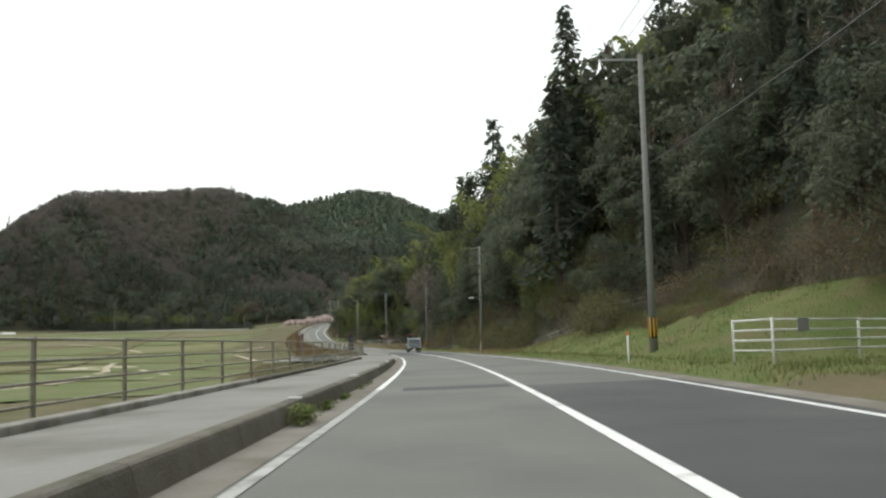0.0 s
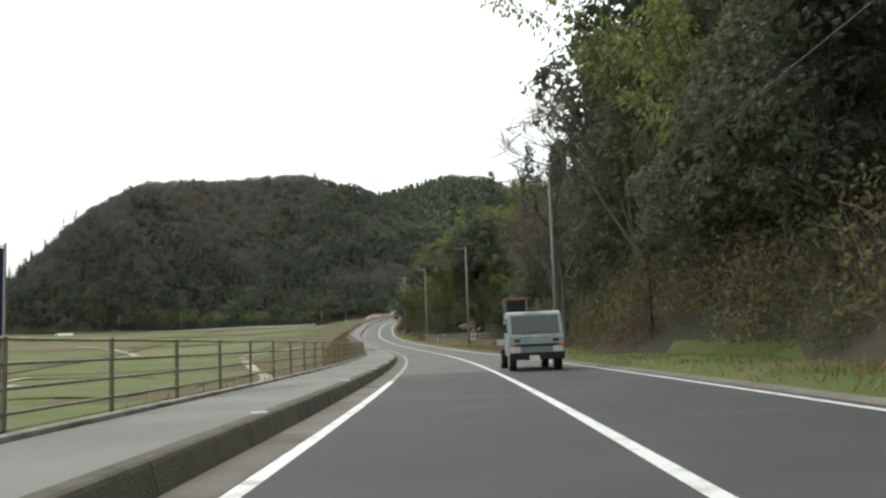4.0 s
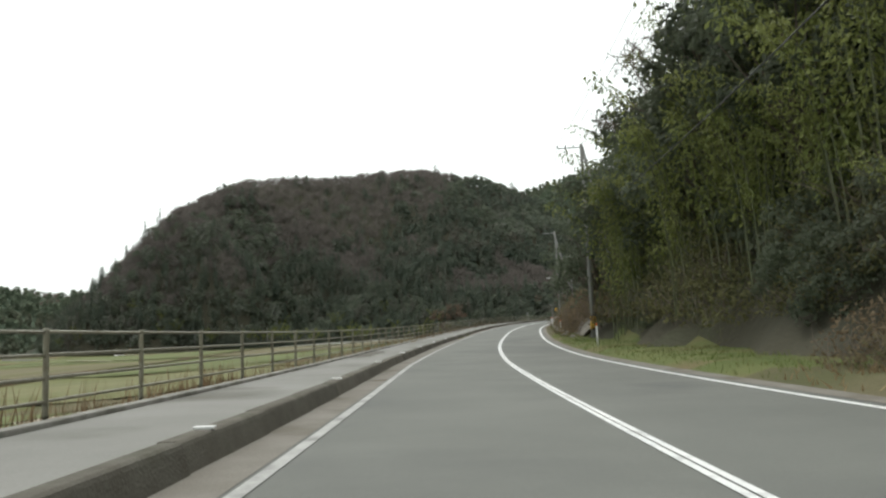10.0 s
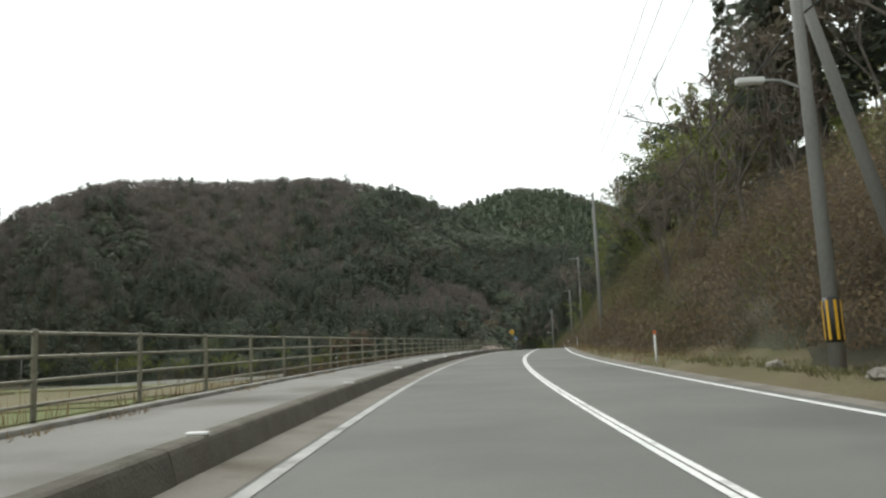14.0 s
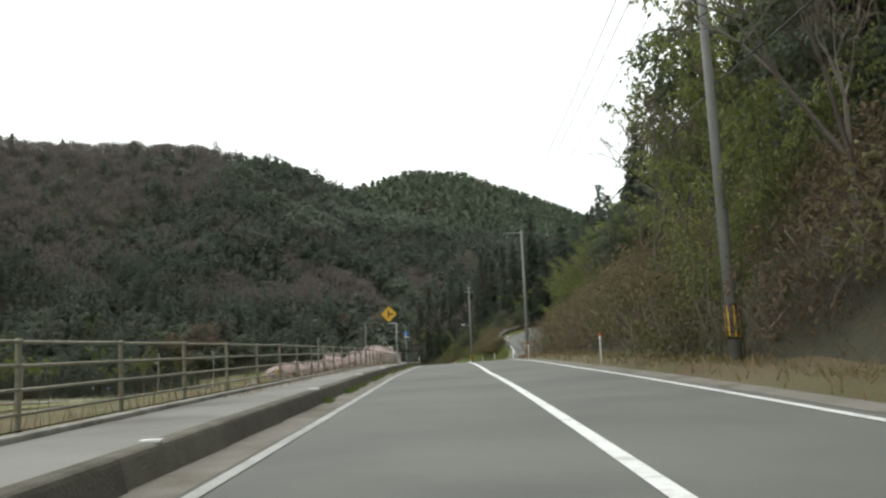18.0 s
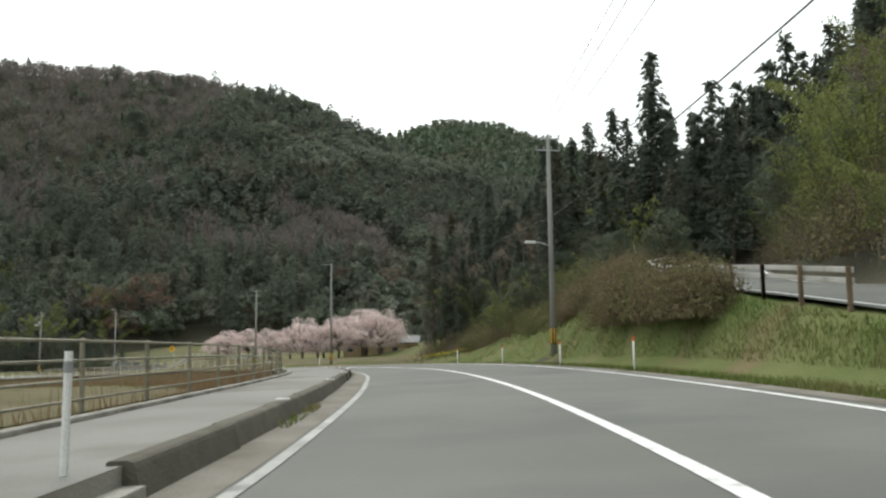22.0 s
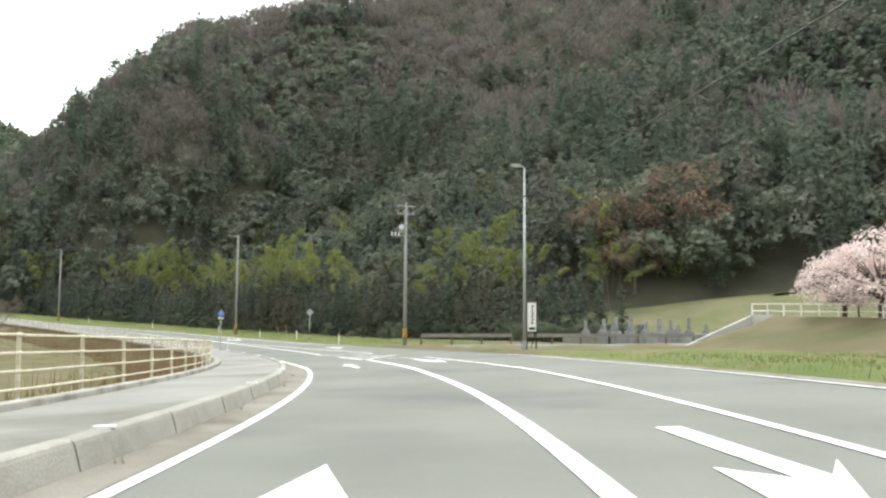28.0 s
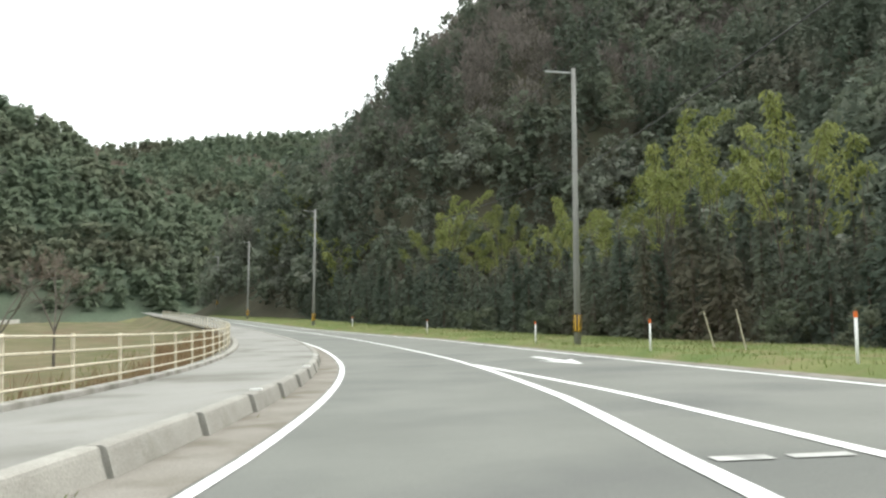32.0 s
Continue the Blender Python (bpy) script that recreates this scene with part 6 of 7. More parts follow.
# the notice board at the lot
m = on_road(78.0, -10.9, -0.2, turn=72, upright=True)
nb = thing("notice_board", m, "faded brown notice board between two dark posts", "notice board")
for x in (-0.66, 0.66):
    part("post", box(bmesh.new(), (x, 0, 1.1), (0.13, 0.13, 3.0), 0.02), WOOD, nb)
part("panel", box(bmesh.new(), (0, 0, 1.75), (1.2, 0.05, 1.5), 0.01), PANEL_BROWN, nb, "faded brown picture panel")
part("cap", box(bmesh.new(), (0, 0, 2.62), (1.5, 0.25, 0.07), 0.015), WOOD, nb)
part("picture", outline(bmesh.new(), [(0.1, 1.9), (0.5, 1.9), (0.3, 2.35)], 0.006, Matrix.Translation((0, -0.034, 0))), FENCE_PALE, nb)
# low wall round the lot
lw = thing("lot_wall", Matrix(), "low pale concrete wall round the riverside lot", "wall", kind="structure")
for a, b in (((61.5, -5.5), (64.0, -9.6)), ((64.0, -9.6), (76, -11.4)), ((76, -11.4), (84.5, -7.6)), ((86.0, -6.9), (86.0, -5.0))):
    pa, pb = Vector(at(*a, 0.1)), Vector(at(*b, 0.1))
    d = pb - pa
    n = max(1, round(d.length / 2.0))
    for i in range(n):
        c = pa.lerp(pb, (i + 0.5) / n)
        part("block", box(bmesh.new(), (0, 0, 0.05), (d.length / n - 0.01, 0.2, 0.42), 0.02, Matrix.Translation(c) @ Matrix.Rotation(math.atan2(d.y, d.x), 4, "Z")), CONCRETE, lw)

# the carved roadside signboard
m = verge_pose(207.4, 10.8, -8)
sb = thing("roadside_signboard", m, "old wooden signboard with a round plaque and white notices", "signboard")
for x in (-0.24, 0.24):
    part("post", box(bmesh.new(), (x, 0.03, 1.2), (0.08, 0.08, 2.8), 0.012), WOOD, sb)
part("board", box(bmesh.new(), (0, 0, 1.12), (1.1, 0.06, 1.1), 0.015), WOOD, sb, "dark wooden board")
part("name_board", box(bmesh.new(), (0, -0.02, 1.95), (1.15, 0.06, 0.5), 0.015), WOOD_RED, sb, "red-brown name board")
part("lettering", box(bmesh.new(), (0, -0.055, 1.86), (0.6, 0.008, 0.1), 0.0), FENCE_PALE, sb)
for x in (-0.12, 0.16):
    part("knob", rod(bmesh.new(), (x, -0.07, 2.07), (x, -0.03, 2.07), 0.05, n=12), SIGN_WHITE, sb)
for x in (-0.26, 0.24):
    for z in (1.35, 0.78):
        n = part("notice", box(bmesh.new(), (x, -0.04, z), (0.36, 0.02, 0.4), 0.006), SIGN_WHITE, sb, "white notice sheet")
        for k in range(2):
            part("lettering", box(bmesh.new(), (x - 0.07 + 0.14 * k, -0.053, z), (0.08, 0.006, 0.22), 0.0), GREY_PAINT, n)
plaque = part("plaque", rod(bmesh.new(), (0.1, -0.06, 2.95), (0.1, 0.02, 2.95), 0.4, n=28), WOOD_RED, sb, "round carved plaque")
part("plaque_rim", bent(bmesh.new(), [(0.1 + 0.42 * math.cos(a), -0.06, 2.95 + 0.42 * math.sin(a)) for a in np.linspace(1.8, 5.4, 16)], 0.03), WHITE_PAINT, plaque)
part("carving", rod(bmesh.new(), (0.08, -0.09, 2.97), (0.08, -0.05, 2.97), 0.2, n=9), PANEL_BROWN, plaque)
part("stem", rod(bmesh.new(), (0.1, 0, 2.1), (0.1, 0, 2.6), 0.035), GREY_PAINT, sb)
leaf_pts = [(-0.3, 2.15), (-0.35, 2.5), (-0.65, 2.75), (-1.15, 2.82), (-1.6, 2.7), (-2.0, 2.52), (-1.7, 2.32), (-1.3, 2.16), (-0.9, 2.14), (-0.55, 2.28)]
part("leaf_board", outline(bmesh.new(), leaf_pts, 0.04), PANEL_BROWN, sb, "leaf-shaped wooden board")
part("leaf_edge", bent(bmesh.new(), [(x, 0.0, z + 0.01) for x, z in leaf_pts[:6]], 0.025), WHITE_PAINT, sb, "white leaf edge")
part("small_leaf", outline(bmesh.new(), [(0.6, 1.95), (1.05, 2.38), (0.98, 2.15), (0.7, 1.92)], 0.03), WHITE_PAINT, sb)

# the tall lamp and the advertising board at the junction
m = verge_pose(653.8, 11.55)
sl_ = thing("street_lamp", m, "tall tapered grey steel street lamp", "street lamp")
part("pole", rod(bmesh.new(), (0, 0, -0.2), (0, 0, 10.85), 0.11, 0.055, 14), STEEL, sl_, smooth=True)
part("collar", rod(bmesh.new(), (0, 0, 0), (0, 0, 0.5), 0.125, n=14), GREY_PAINT, sl_)
part("arm", bent(bmesh.new(), [(0, 0, 10.75), (-0.1, 0, 10.9), (-0.35, 0, 10.95)], 0.035), STEEL, sl_)
head = part("head", box(bmesh.new(), (-0.55, 0, 10.97), (0.62, 0.26, 0.15), 0.05), GREY_PAINT, sl_)
part("diffuser", box(bmesh.new(), (-0.55, 0, 10.89), (0.45, 0.2, 0.04), 0.015), LAMP_OFF, head)
m = verge_pose(655.2, 12.6, 8)
ab = thing("advertising_board", m, "narrow white advertising board on braced black posts", "signboard")
for x in (-0.32, 0.32):
    part("post", box(bmesh.new(), (x, 0, 1.4), (0.07, 0.07, 3.0), 0.01), BLACK, ab)
    part("brace", rod(bmesh.new(), (x, 0.02, 1.2), (x + 0.1, 0.75, 0.0), 0.025), BLACK, ab)
pan = part("panel", box(bmesh.new(), (0, -0.04, 1.95), (0.6, 0.05, 1.75), 0.01), SIGN_WHITE, ab, "white panel with illegible lettering")
part("frame", box(bmesh.new(), (0, -0.02, 2.86), (0.72, 0.08, 0.07), 0.01), WOOD, ab)
for i in range(6):
    part("lettering", box(bmesh.new(), (0.05 - 0.03 * (i % 2), -0.07, 2.6 - 0.2 * i), (0.16, 0.008, 0.13), 0.0), WOOD_RED, pan)
part("lettering", box(bmesh.new(), (0, -0.07, 1.25), (0.42, 0.008, 0.16), 0.0), BLACK, pan)

# marker post in the kerb gap
mp_ = thing("marker_post", on_road(677.9, -3.2, 0.25, upright=True), "slim white marker post with a round head", "marker post")
part("post", rod(bmesh.new(), (0, 0, 0), (0, 0, 0.8), 0.02, n=8), SIGN_WHITE, mp_)
part("head", rod(bmesh.new(), (0, -0.015, 0.88), (0, 0.015, 0.88), 0.09, n=16), SIGN_WHITE, mp_)
part("foot", box(bmesh.new(), (0, 0, 0.02), (0.35, 0.2, 0.05), 0.01), RETAINING, mp_)
for s in (497.9, 500.6):
    mk = thing("marker_post", on_road(s, float(KERB(s)) - 0.5, 0.25, upright=True), "slim white marker post beside a gap in the kerb", "marker post")
    part("post", rod(bmesh.new(), (0, 0, 0), (0, 0, 0.85), 0.03, n=8), SIGN_WHITE, mk)
    part("reflector", rod(bmesh.new(), (0, 0, 0.7), (0, 0, 0.78), 0.034, n=8), GREY_PAINT, mk)
for s, l, a in ((712.5, 12.6, -16), (711.0, 13.0, -13)):
    st = thing("stake", verge_pose(s, l) @ Matrix.Rotation(radians(a), 4, "Y"), "pale leaning wooden stake in the grass", "stake", "stakes")
    part("rod", rod(bmesh.new(), (0, 0, -0.2), (0, 0, 1.5), 0.03, 0.025, 8), FENCE_PALE, st)
for s, l, a in ((548, 17.5, -28), (546.5, 18.6, -14)):
    st = thing("stake", verge_pose(s, l) @ Matrix.Rotation(radians(a), 4, "Y"), "pale leaning wooden stake in the brush", "stake", "stakes")
    part("rod", rod(bmesh.new(), (0, 0, -0.2), (0, 0, 2.4), 0.04, 0.03, 8), FENCE_PALE, st)

# ------------------------------------------------------------------ cherry trees, the building and graves past the junction
CHERRIES = [broadleaf(300 + k, 5.2 + 0.5 * k, 2.9 + 0.25 * k, 44, 120, 0.19, 0.12) for k in range(3)]


def cherry(x, y, scale, k):
    geo = CHERRIES[k % 3]
    ob = thing("cherry_tree", Matrix.Translation((x, y, ground_at(x, y) - 0.1)) @ Matrix.Rotation(k * 1.7, 4, "Z") @ Matrix.Diagonal((scale * 1.1, scale * 1.1, scale, 1)),
               "pale pink cherry tree in blossom", "tree", "cherry trees")
    link_mesh("trunk", *geo[0], BARK, ob)
    link_mesh("crown", *geo[1], BLOSSOM, ob)
    return ob


for i in range(10):
    t = i / 9
    cherry(-124 + 33 * t + 0.8 * math.sin(5 * i), 645 - 4 * t + 1.2 * math.sin(3 * i + 1), 0.85 + 0.62 * t + 0.06 * math.sin(9 * i), i)
for i, (x, y, sc) in enumerate(((-94, 645, 1.5), (-90, 637, 1.35), (-103, 648, 1.2))):
    cherry(x, y, sc, i + 4)


def shed(x, y, turn, w, d, h, label):
    z = ground_at(x, y)
    ob = thing("building", Matrix.Translation((x, y, z)) @ Matrix.Rotation(radians(turn), 4, "Z"), label, "building")
    wall = part("wall", box(bmesh.new(), (0, 0, h / 2 - 0.3), (w, d, h + 0.6), 0.02), WALL_BEIGE, ob)
    roof = part("roof", outline(bmesh.new(), [(-d / 2 - 0.7, h - 0.1), (0, h + 1.3), (d / 2 + 0.7, h - 0.1), (d / 2 + 0.7, h + 0.05), (0, h + 1.5), (-d / 2 - 0.7, h + 0.05)], w + 1.0,
                                Matrix.Translation((-w / 2 - 0.5, 0, 0)) @ Matrix.Rotation(math.pi / 2, 4, "Z") @ Matrix.Rotation(math.pi, 4, "Z") @ Matrix.Translation((0, 0, 0))), ROOF, ob, "grey tiled roof")
    n = int(w / 2.6)
    for i in range(n):
        px = -w / 2 + (i + 0.5) * w / n
        if i % 3 == 1:
            part("door", box(bmesh.new(), (px, -d / 2 - 0.02, 1.0), (1.0, 0.06, 2.0), 0.01), WOOD, ob, "dark wooden door")
        else:
            win = part("window", box(bmesh.new(), (px, -d / 2 - 0.02, 1.5), (1.3, 0.05, 0.9), 0.01), GREY_PAINT, ob)
            part("pane", box(bmesh.new(), (px, -d / 2 - 0.05, 1.5), (1.15, 0.01, 0.76), 0.0), GLASS, win)
    return ob


shed(-93, 656, 6, 15, 6, 2.8, "low beige building with a grey roof behind the cherries")
gw = [(658.5, 25.5, 0.2), (658.3, 28.0, 1.25), (658.0, 31.0, 2.5), (650.0, 31.5, 2.15), (640.0, 31.5, 1.75)]
wall_pts = [Vector(at(s, l, z)) for s, l, z in gw]
rw = thing("retaining_wall", Matrix.Translation(wall_pts[0]), "pale concrete retaining wall with a sloping top", "wall", kind="structure")
for a, b in zip(wall_pts[:-1], wall_pts[1:]):
    a0, b0 = a - wall_pts[0], b - wall_pts[0]
    d = (b - a).normalized()
    nrm = Vector((-d.y, d.x, 0)).normalized() * 0.15
    bm = bmesh.new()
    low = -1.2
    v = [bm.verts.new(p) for p in (a0 - nrm, a0 + nrm, b0 + nrm, b0 - nrm)] + [bm.verts.new(p + Vector((0, 0, low))) for p in (a0 - nrm, a0 + nrm, b0 + nrm, b0 - nrm)]
    for q in ((0, 1, 2, 3), (7, 6, 5, 4), (0, 4, 5, 1), (1, 5, 6, 2), (2, 6, 7, 3), (3, 7, 4, 0)):
        bm.faces.new([v[i] for i in q])
    part("segment", bm, RETAINING, rw)
top = thing("balustrade", Matrix.Translation(wall_pts[2]), "low white balustrade on the retaining wall", "fence")
for a, b in zip(wall_pts[2:-1], wall_pts[3:]):
    for i in range(7):
        p = a.lerp(b, i / 6) - wall_pts[2]
        part("post", box(bmesh.new(), p + Vector((0, 0, 0.4)), (0.09, 0.09, 0.8), 0.01), WHITE_PAINT, top)
    for z in (0.78, 0.3):
        part("rail", rod(bmesh.new(), a - wall_pts[2] + Vector((0, 0, z)), b - wall_pts[2] + Vector((0, 0, z)), 0.035), WHITE_PAINT, top)


def grave(x, y, z, h, k):
    ob = thing("gravestone", Matrix.Translation((x, y, z)) @ Matrix.Rotation(0.5 + 0.2 * k, 4, "Z"), "grey upright gravestone on a stepped base", "gravestone", "gravestones")
    part("base", box(bmesh.new(), (0, 0, 0.17), (0.8, 0.7, 0.35), 0.02), STONE, ob)
    part("plinth", box(bmesh.new(), (0, 0, 0.42), (0.5, 0.45, 0.25), 0.02), STONE, ob)
    part("stone", box(bmesh.new(), (0, 0, 0.5 + h / 2), (0.28, 0.26, h), 0.02), STONE, ob)


plot_a, plot_b = Vector(at(672.6, 29.0, 0.0)), Vector(at(673.6, 43.0, 0.0))
plot_d = (plot_b - plot_a).normalized()
plot_m = Matrix.Translation(plot_a) @ Matrix.Rotation(math.atan2(plot_d.y, plot_d.x), 4, "Z")
plot_w = (plot_b - plot_a).length
gy_ = thing("graveyard_wall", plot_m, "low grey block wall holding up a graveyard plot", "wall", kind="structure")
for i in range(9):
    part("block", box(bmesh.new(), ((i + 0.5) * plot_w / 9, 0, 0.35), (plot_w / 9 - 0.012, 0.3, 1.3), 0.015), STONE, gy_)
part("coping", box(bmesh.new(), (plot_w / 2, 0, 1.04), (plot_w + 0.1, 0.36, 0.08), 0.015), RETAINING, gy_)
part("plot_floor", box(bmesh.new(), (plot_w / 2, 3.2, 0.45), (plot_w, 6.1, 1.06), 0.01), GUTTER, gy_)
for k in range(16):
    q = plot_m @ Vector((0.9 + (plot_w - 1.8) * (k % 8) / 7 + 0.3 * math.sin(3 * k), 1.3 + 2.3 * (k // 8) + 0.3 * math.sin(7 * k), 0.96))
    grave(q.x, q.y, q.z, 0.45 + 0.75 * abs(math.sin(5 * k)) ** 2, k)

# a small timber hut above the bank
hut = thing("hut", Matrix.Translation((15.9, 70.5, 2.9)) @ Matrix.Rotation(radians(-12), 4, "Z"), "small red-brown timber hut on a concrete footing above the bank", "hut")
part("footing", box(bmesh.new(), (0, 0, -0.6), (3.3, 3.3, 1.6), 0.03), RETAINING, hut, "pale concrete footing")
hw = part("wall", box(bmesh.new(), (0, 0, 1.3), (3.0, 3.0, 2.3), 0.02), WOOD_RED, hut)
for i in range(9):
    part("batten", box(bmesh.new(), (-1.36 + 0.34 * i, -1.52, 1.3), (0.05, 0.04, 2.3), 0.005), WOOD, hw)
part("door", box(bmesh.new(), (0.5, -1.54, 1.1), (0.85, 0.06, 1.85), 0.01), WOOD, hut, "dark plank door")
for side_ in (-1, 1):
    part("roof", box(bmesh.new(), (0, 0, 0), (2.1, 3.9, 0.1), 0.015, Matrix.Translation((0.92 * side_, 0, 2.72)) @ Matrix.Rotation(radians(24 * side_), 4, "Y")), ROOF, hut, "grey roof slope")

# a mossy dry-stone wall on the green bank
STONEWORK = surface("mossy_stone", (0.13, 0.12, 0.095), (0.21, 0.195, 0.16), 1.4, 0.95, 0.6, 14.0, 0.1, stain=(0.105, 0.125, 0.045), stain_scale=0.9, vary=0.5, bump_dist=0.05)
stone_bm = bmesh.new()
bmesh.ops.create_icosphere(stone_bm, subdivisions=2, radius=0.5)
for v in stone_bm.verts:
    m_ = max(abs(v.co.x), abs(v.co.y), abs(v.co.z))
    v.co = v.co * (0.45 + 0.33 / max(m_, 0.2)) * (1 + 0.16 * noise.noise(v.co * 3.1))
stone_me = bpy.data.meshes.new("stone")
stone_bm.to_mesh(stone_me), stone_bm.free()
stone_me.materials.append(STONEWORK)
sw = thing("stone_wall", Matrix(), "mossy dry-stone retaining wall along the top of the green bank", "wall", kind="structure")
s = 57.0
while s < 77.5:
    l = float(FOOT(s)) - 0.2
    p0 = at(s, l)
    z0 = float(bank(np.array([s]), np.array([l - 0.5]), p0[None, 0], p0[None, 1])[0])
    rise = float(np.interp(s, [57, 70, 77.5], [1.5, 1.3, 0.5]))
    row = 0
    while row * 0.36 < rise:
        tx, ty = tangent(s)
        m = Matrix.Translation((p0[0] + rng.uniform(-0.05, 0.05) + 0.05 * row, p0[1], z0 + 0.1 + 0.36 * row)) @ Matrix.Rotation(math.atan2(float(ty), float(tx)) + 0.3 + rng.uniform(-0.2, 0.2), 4, "Z")
        piece("stone", stone_me, sw, m @ Matrix.Diagonal((0.62 * rng.uniform(0.8, 1.15), 0.5, 0.4 * rng.uniform(0.85, 1.15), 1)))
        row += 1
    s += 0.55

# white greenhouse far down the valley
z = ground_at(-318, 598)
gh = thing("greenhouse", Matrix.Translation((-318, 598, z)) @ Matrix.Rotation(radians(72), 4, "Z") @ Matrix.Diagonal((0.35, 0.6, 0.6, 1)), "small low white greenhouse in the fields", "greenhouse")
part("cover", outline(bmesh.new(), [(-3.2, 0), (3.2, 0), (3.2, 1.6), (2.3, 2.6), (0.9, 3.1), (-0.9, 3.1), (-2.3, 2.6), (-3.2, 1.6)], 34.0, Matrix.Rotation(math.pi / 2, 4, "Z") @ Matrix.Translation((0, -17, 0))), WHITE_PAINT, gh, "white plastic cover")
for i in range(18):
    part("hoop", box(bmesh.new(), (-17 + 2.0 * i, -3.23, 0.85), (0.08, 0.06, 1.7), 0.0), GREY_PAINT, gh)

# pale paths in the riverside fields
def field_path(pts, width, label):
    free_band("field_path", [(x, y, ground_at(x, y) + 0.12) for x, y in pts], width, SAND, label, "path")


field_path([(-18, 93), (-24, 120), (-31, 160), (-41, 198), (-48, 214), (-60, 242), (-69, 262), (-70, 270), (-67, 280), (-65, 296)], 1.7, "pale path winding down through the fields")
field_path([(-50, 93), (-52, 115), (-59, 135), (-64, 155), (-74, 180), (-86, 215)], 1.6, "pale track across the fields")
field_path([(-45, 124), (-46, 136), (-54, 152), (-62, 168)], 1.6, "pale bare track across the fields")
field_path([(-103, 280), (-109, 293), (-122, 312), (-137, 330), (-159, 350)], 1.8, "pale track winding across the fields")
field_path([(-160, 390), (-192, 411), (-300, 500), (-392, 590)], 1.6, "long pale track below the mountain")
field_path([(-72, 172), (-80, 178), (-84, 190), (-78, 194), (-72, 186)], 6.0, "bare sandy patch in the fields")
free_band("field_path", [(x, y, ground_at(x, y) + 0.15) for x, y in ((-146, 688), (-138, 692), (-128, 694), (-112, 694), (-96, 693))], 2.4, SAND, "pale worn track across the grassy knoll", "path")

# ------------------------------------------------------------------ the rock cutting and loose timber
def rock_face(s0, s1, off, height, label):
    """Slanting broken slabs of rock, each set back or forward of its neighbours."""
    r = np.random.default_rng(int(s0))
    ss, us = np.arange(s0, s1, 0.22), np.linspace(0, 1, 11)
    step, tilt, top = r.uniform(-0.32, 0.32, 200), r.uniform(-0.35, 0.35, 200), r.uniform(0.72, 1.08, 200)
    S, U = np.meshgrid(ss, us, indexing="ij")
    v = (S - s0 - 0.85 * U * height + 0.12 * np.sin(S * 3.1 + 5 * U)) / 1.25 + 0.35 * np.sin(S * 0.7)
    k = np.clip(np.floor(v).astype(int) + 4, 0, 199)
    inner = v - np.floor(v)
    env = np.clip(np.minimum((S - s0) / 4, (s1 - S) / 4), 0.12, 1)
    crest = np.interp(ss, ss[::6], r.uniform(0.78, 1.1, len(ss[::6])))[:, None]
    depth = step[k] + tilt[k] * (inner - 0.5) + 0.10 * np.floor(3 * U + top[k]) / 3 + r.normal(0, 0.035, S.shape)
    L = off(S) + U * 0.62 * height * env + depth * env
    p = at(S, L)
    p[..., 2] += -0.2 + (U * height * crest + 0.06 * np.sin(S * 5 + 9 * U)) * env
    return tagged(link_mesh("rock_face", p.reshape(-1, 3), grid_faces(len(ss), len(us)), ROCK, smooth=False), label, "rock face", kind="structure")


rock_face(286, 345, lambda s: np.interp(s, [286, 345], [7.1, 8.6]), 1.85, "grey-brown fractured rock cutting at the foot of the slope")
boulder = bmesh.new()
bmesh.ops.create_icosphere(boulder, subdivisions=2, radius=0.5)
for v in boulder.verts:
    v.co *= 0.75 + 0.5 * noise.noise(v.co * 2.3)
    v.co.z *= 0.7
boulder_me = bpy.data.meshes.new("boulder")
boulder.to_mesh(boulder_me), boulder.free()
boulder_me.materials.append(ROCK)
for k in range(11):
    s = 287 + 5.2 * k
    tagged(piece("boulder", boulder_me, None, verge_pose(s, 6.7 + 0.25 * math.sin(4.1 * k), 37 * k, 0.05) @ Matrix.Diagonal((0.6 + 0.3 * math.sin(k), 0.9 + 0.4 * math.cos(2 * k), 0.55, 1))), "pale angular boulder at the slope's foot", "boulder", "boulders")
for k in range(9):
    s, l, a = 186 + 0.8 * k, 12.2 + 0.7 * math.sin(2.3 * k), 20 * math.sin(1.9 * k) + 75
    m = verge_pose(s, l, a, 0.12 + 0.1 * (k % 3)) @ Matrix.Rotation(radians(6 * math.sin(k)), 4, "X")
    lg = thing("log", m, "weathered grey-brown log lying in the grass", "log", "felled logs")
    part("stem", rod(bmesh.new(), (0, -1.4 - 0.2 * (k % 3), 0), (0, 1.3, 0), 0.13, 0.09, 10), BARK_PALE, lg, smooth=True)
    part("cut_end", rod(bmesh.new(), (0, 1.3, 0), (0, 1.312, 0), 0.085, n=10), FENCE_PALE, lg)
for run in (np.arange(S_MIN, 650, 2.0), np.arange(682, 860, 2.0)):
    strip("shoulder", run, [lambda s: LINE_R(s) + 0.32, lambda s: EDGE_R(s) + 0.05], [0.006, 0.03], GUTTER, "dusty concrete shoulder along the verge", "shoulder")


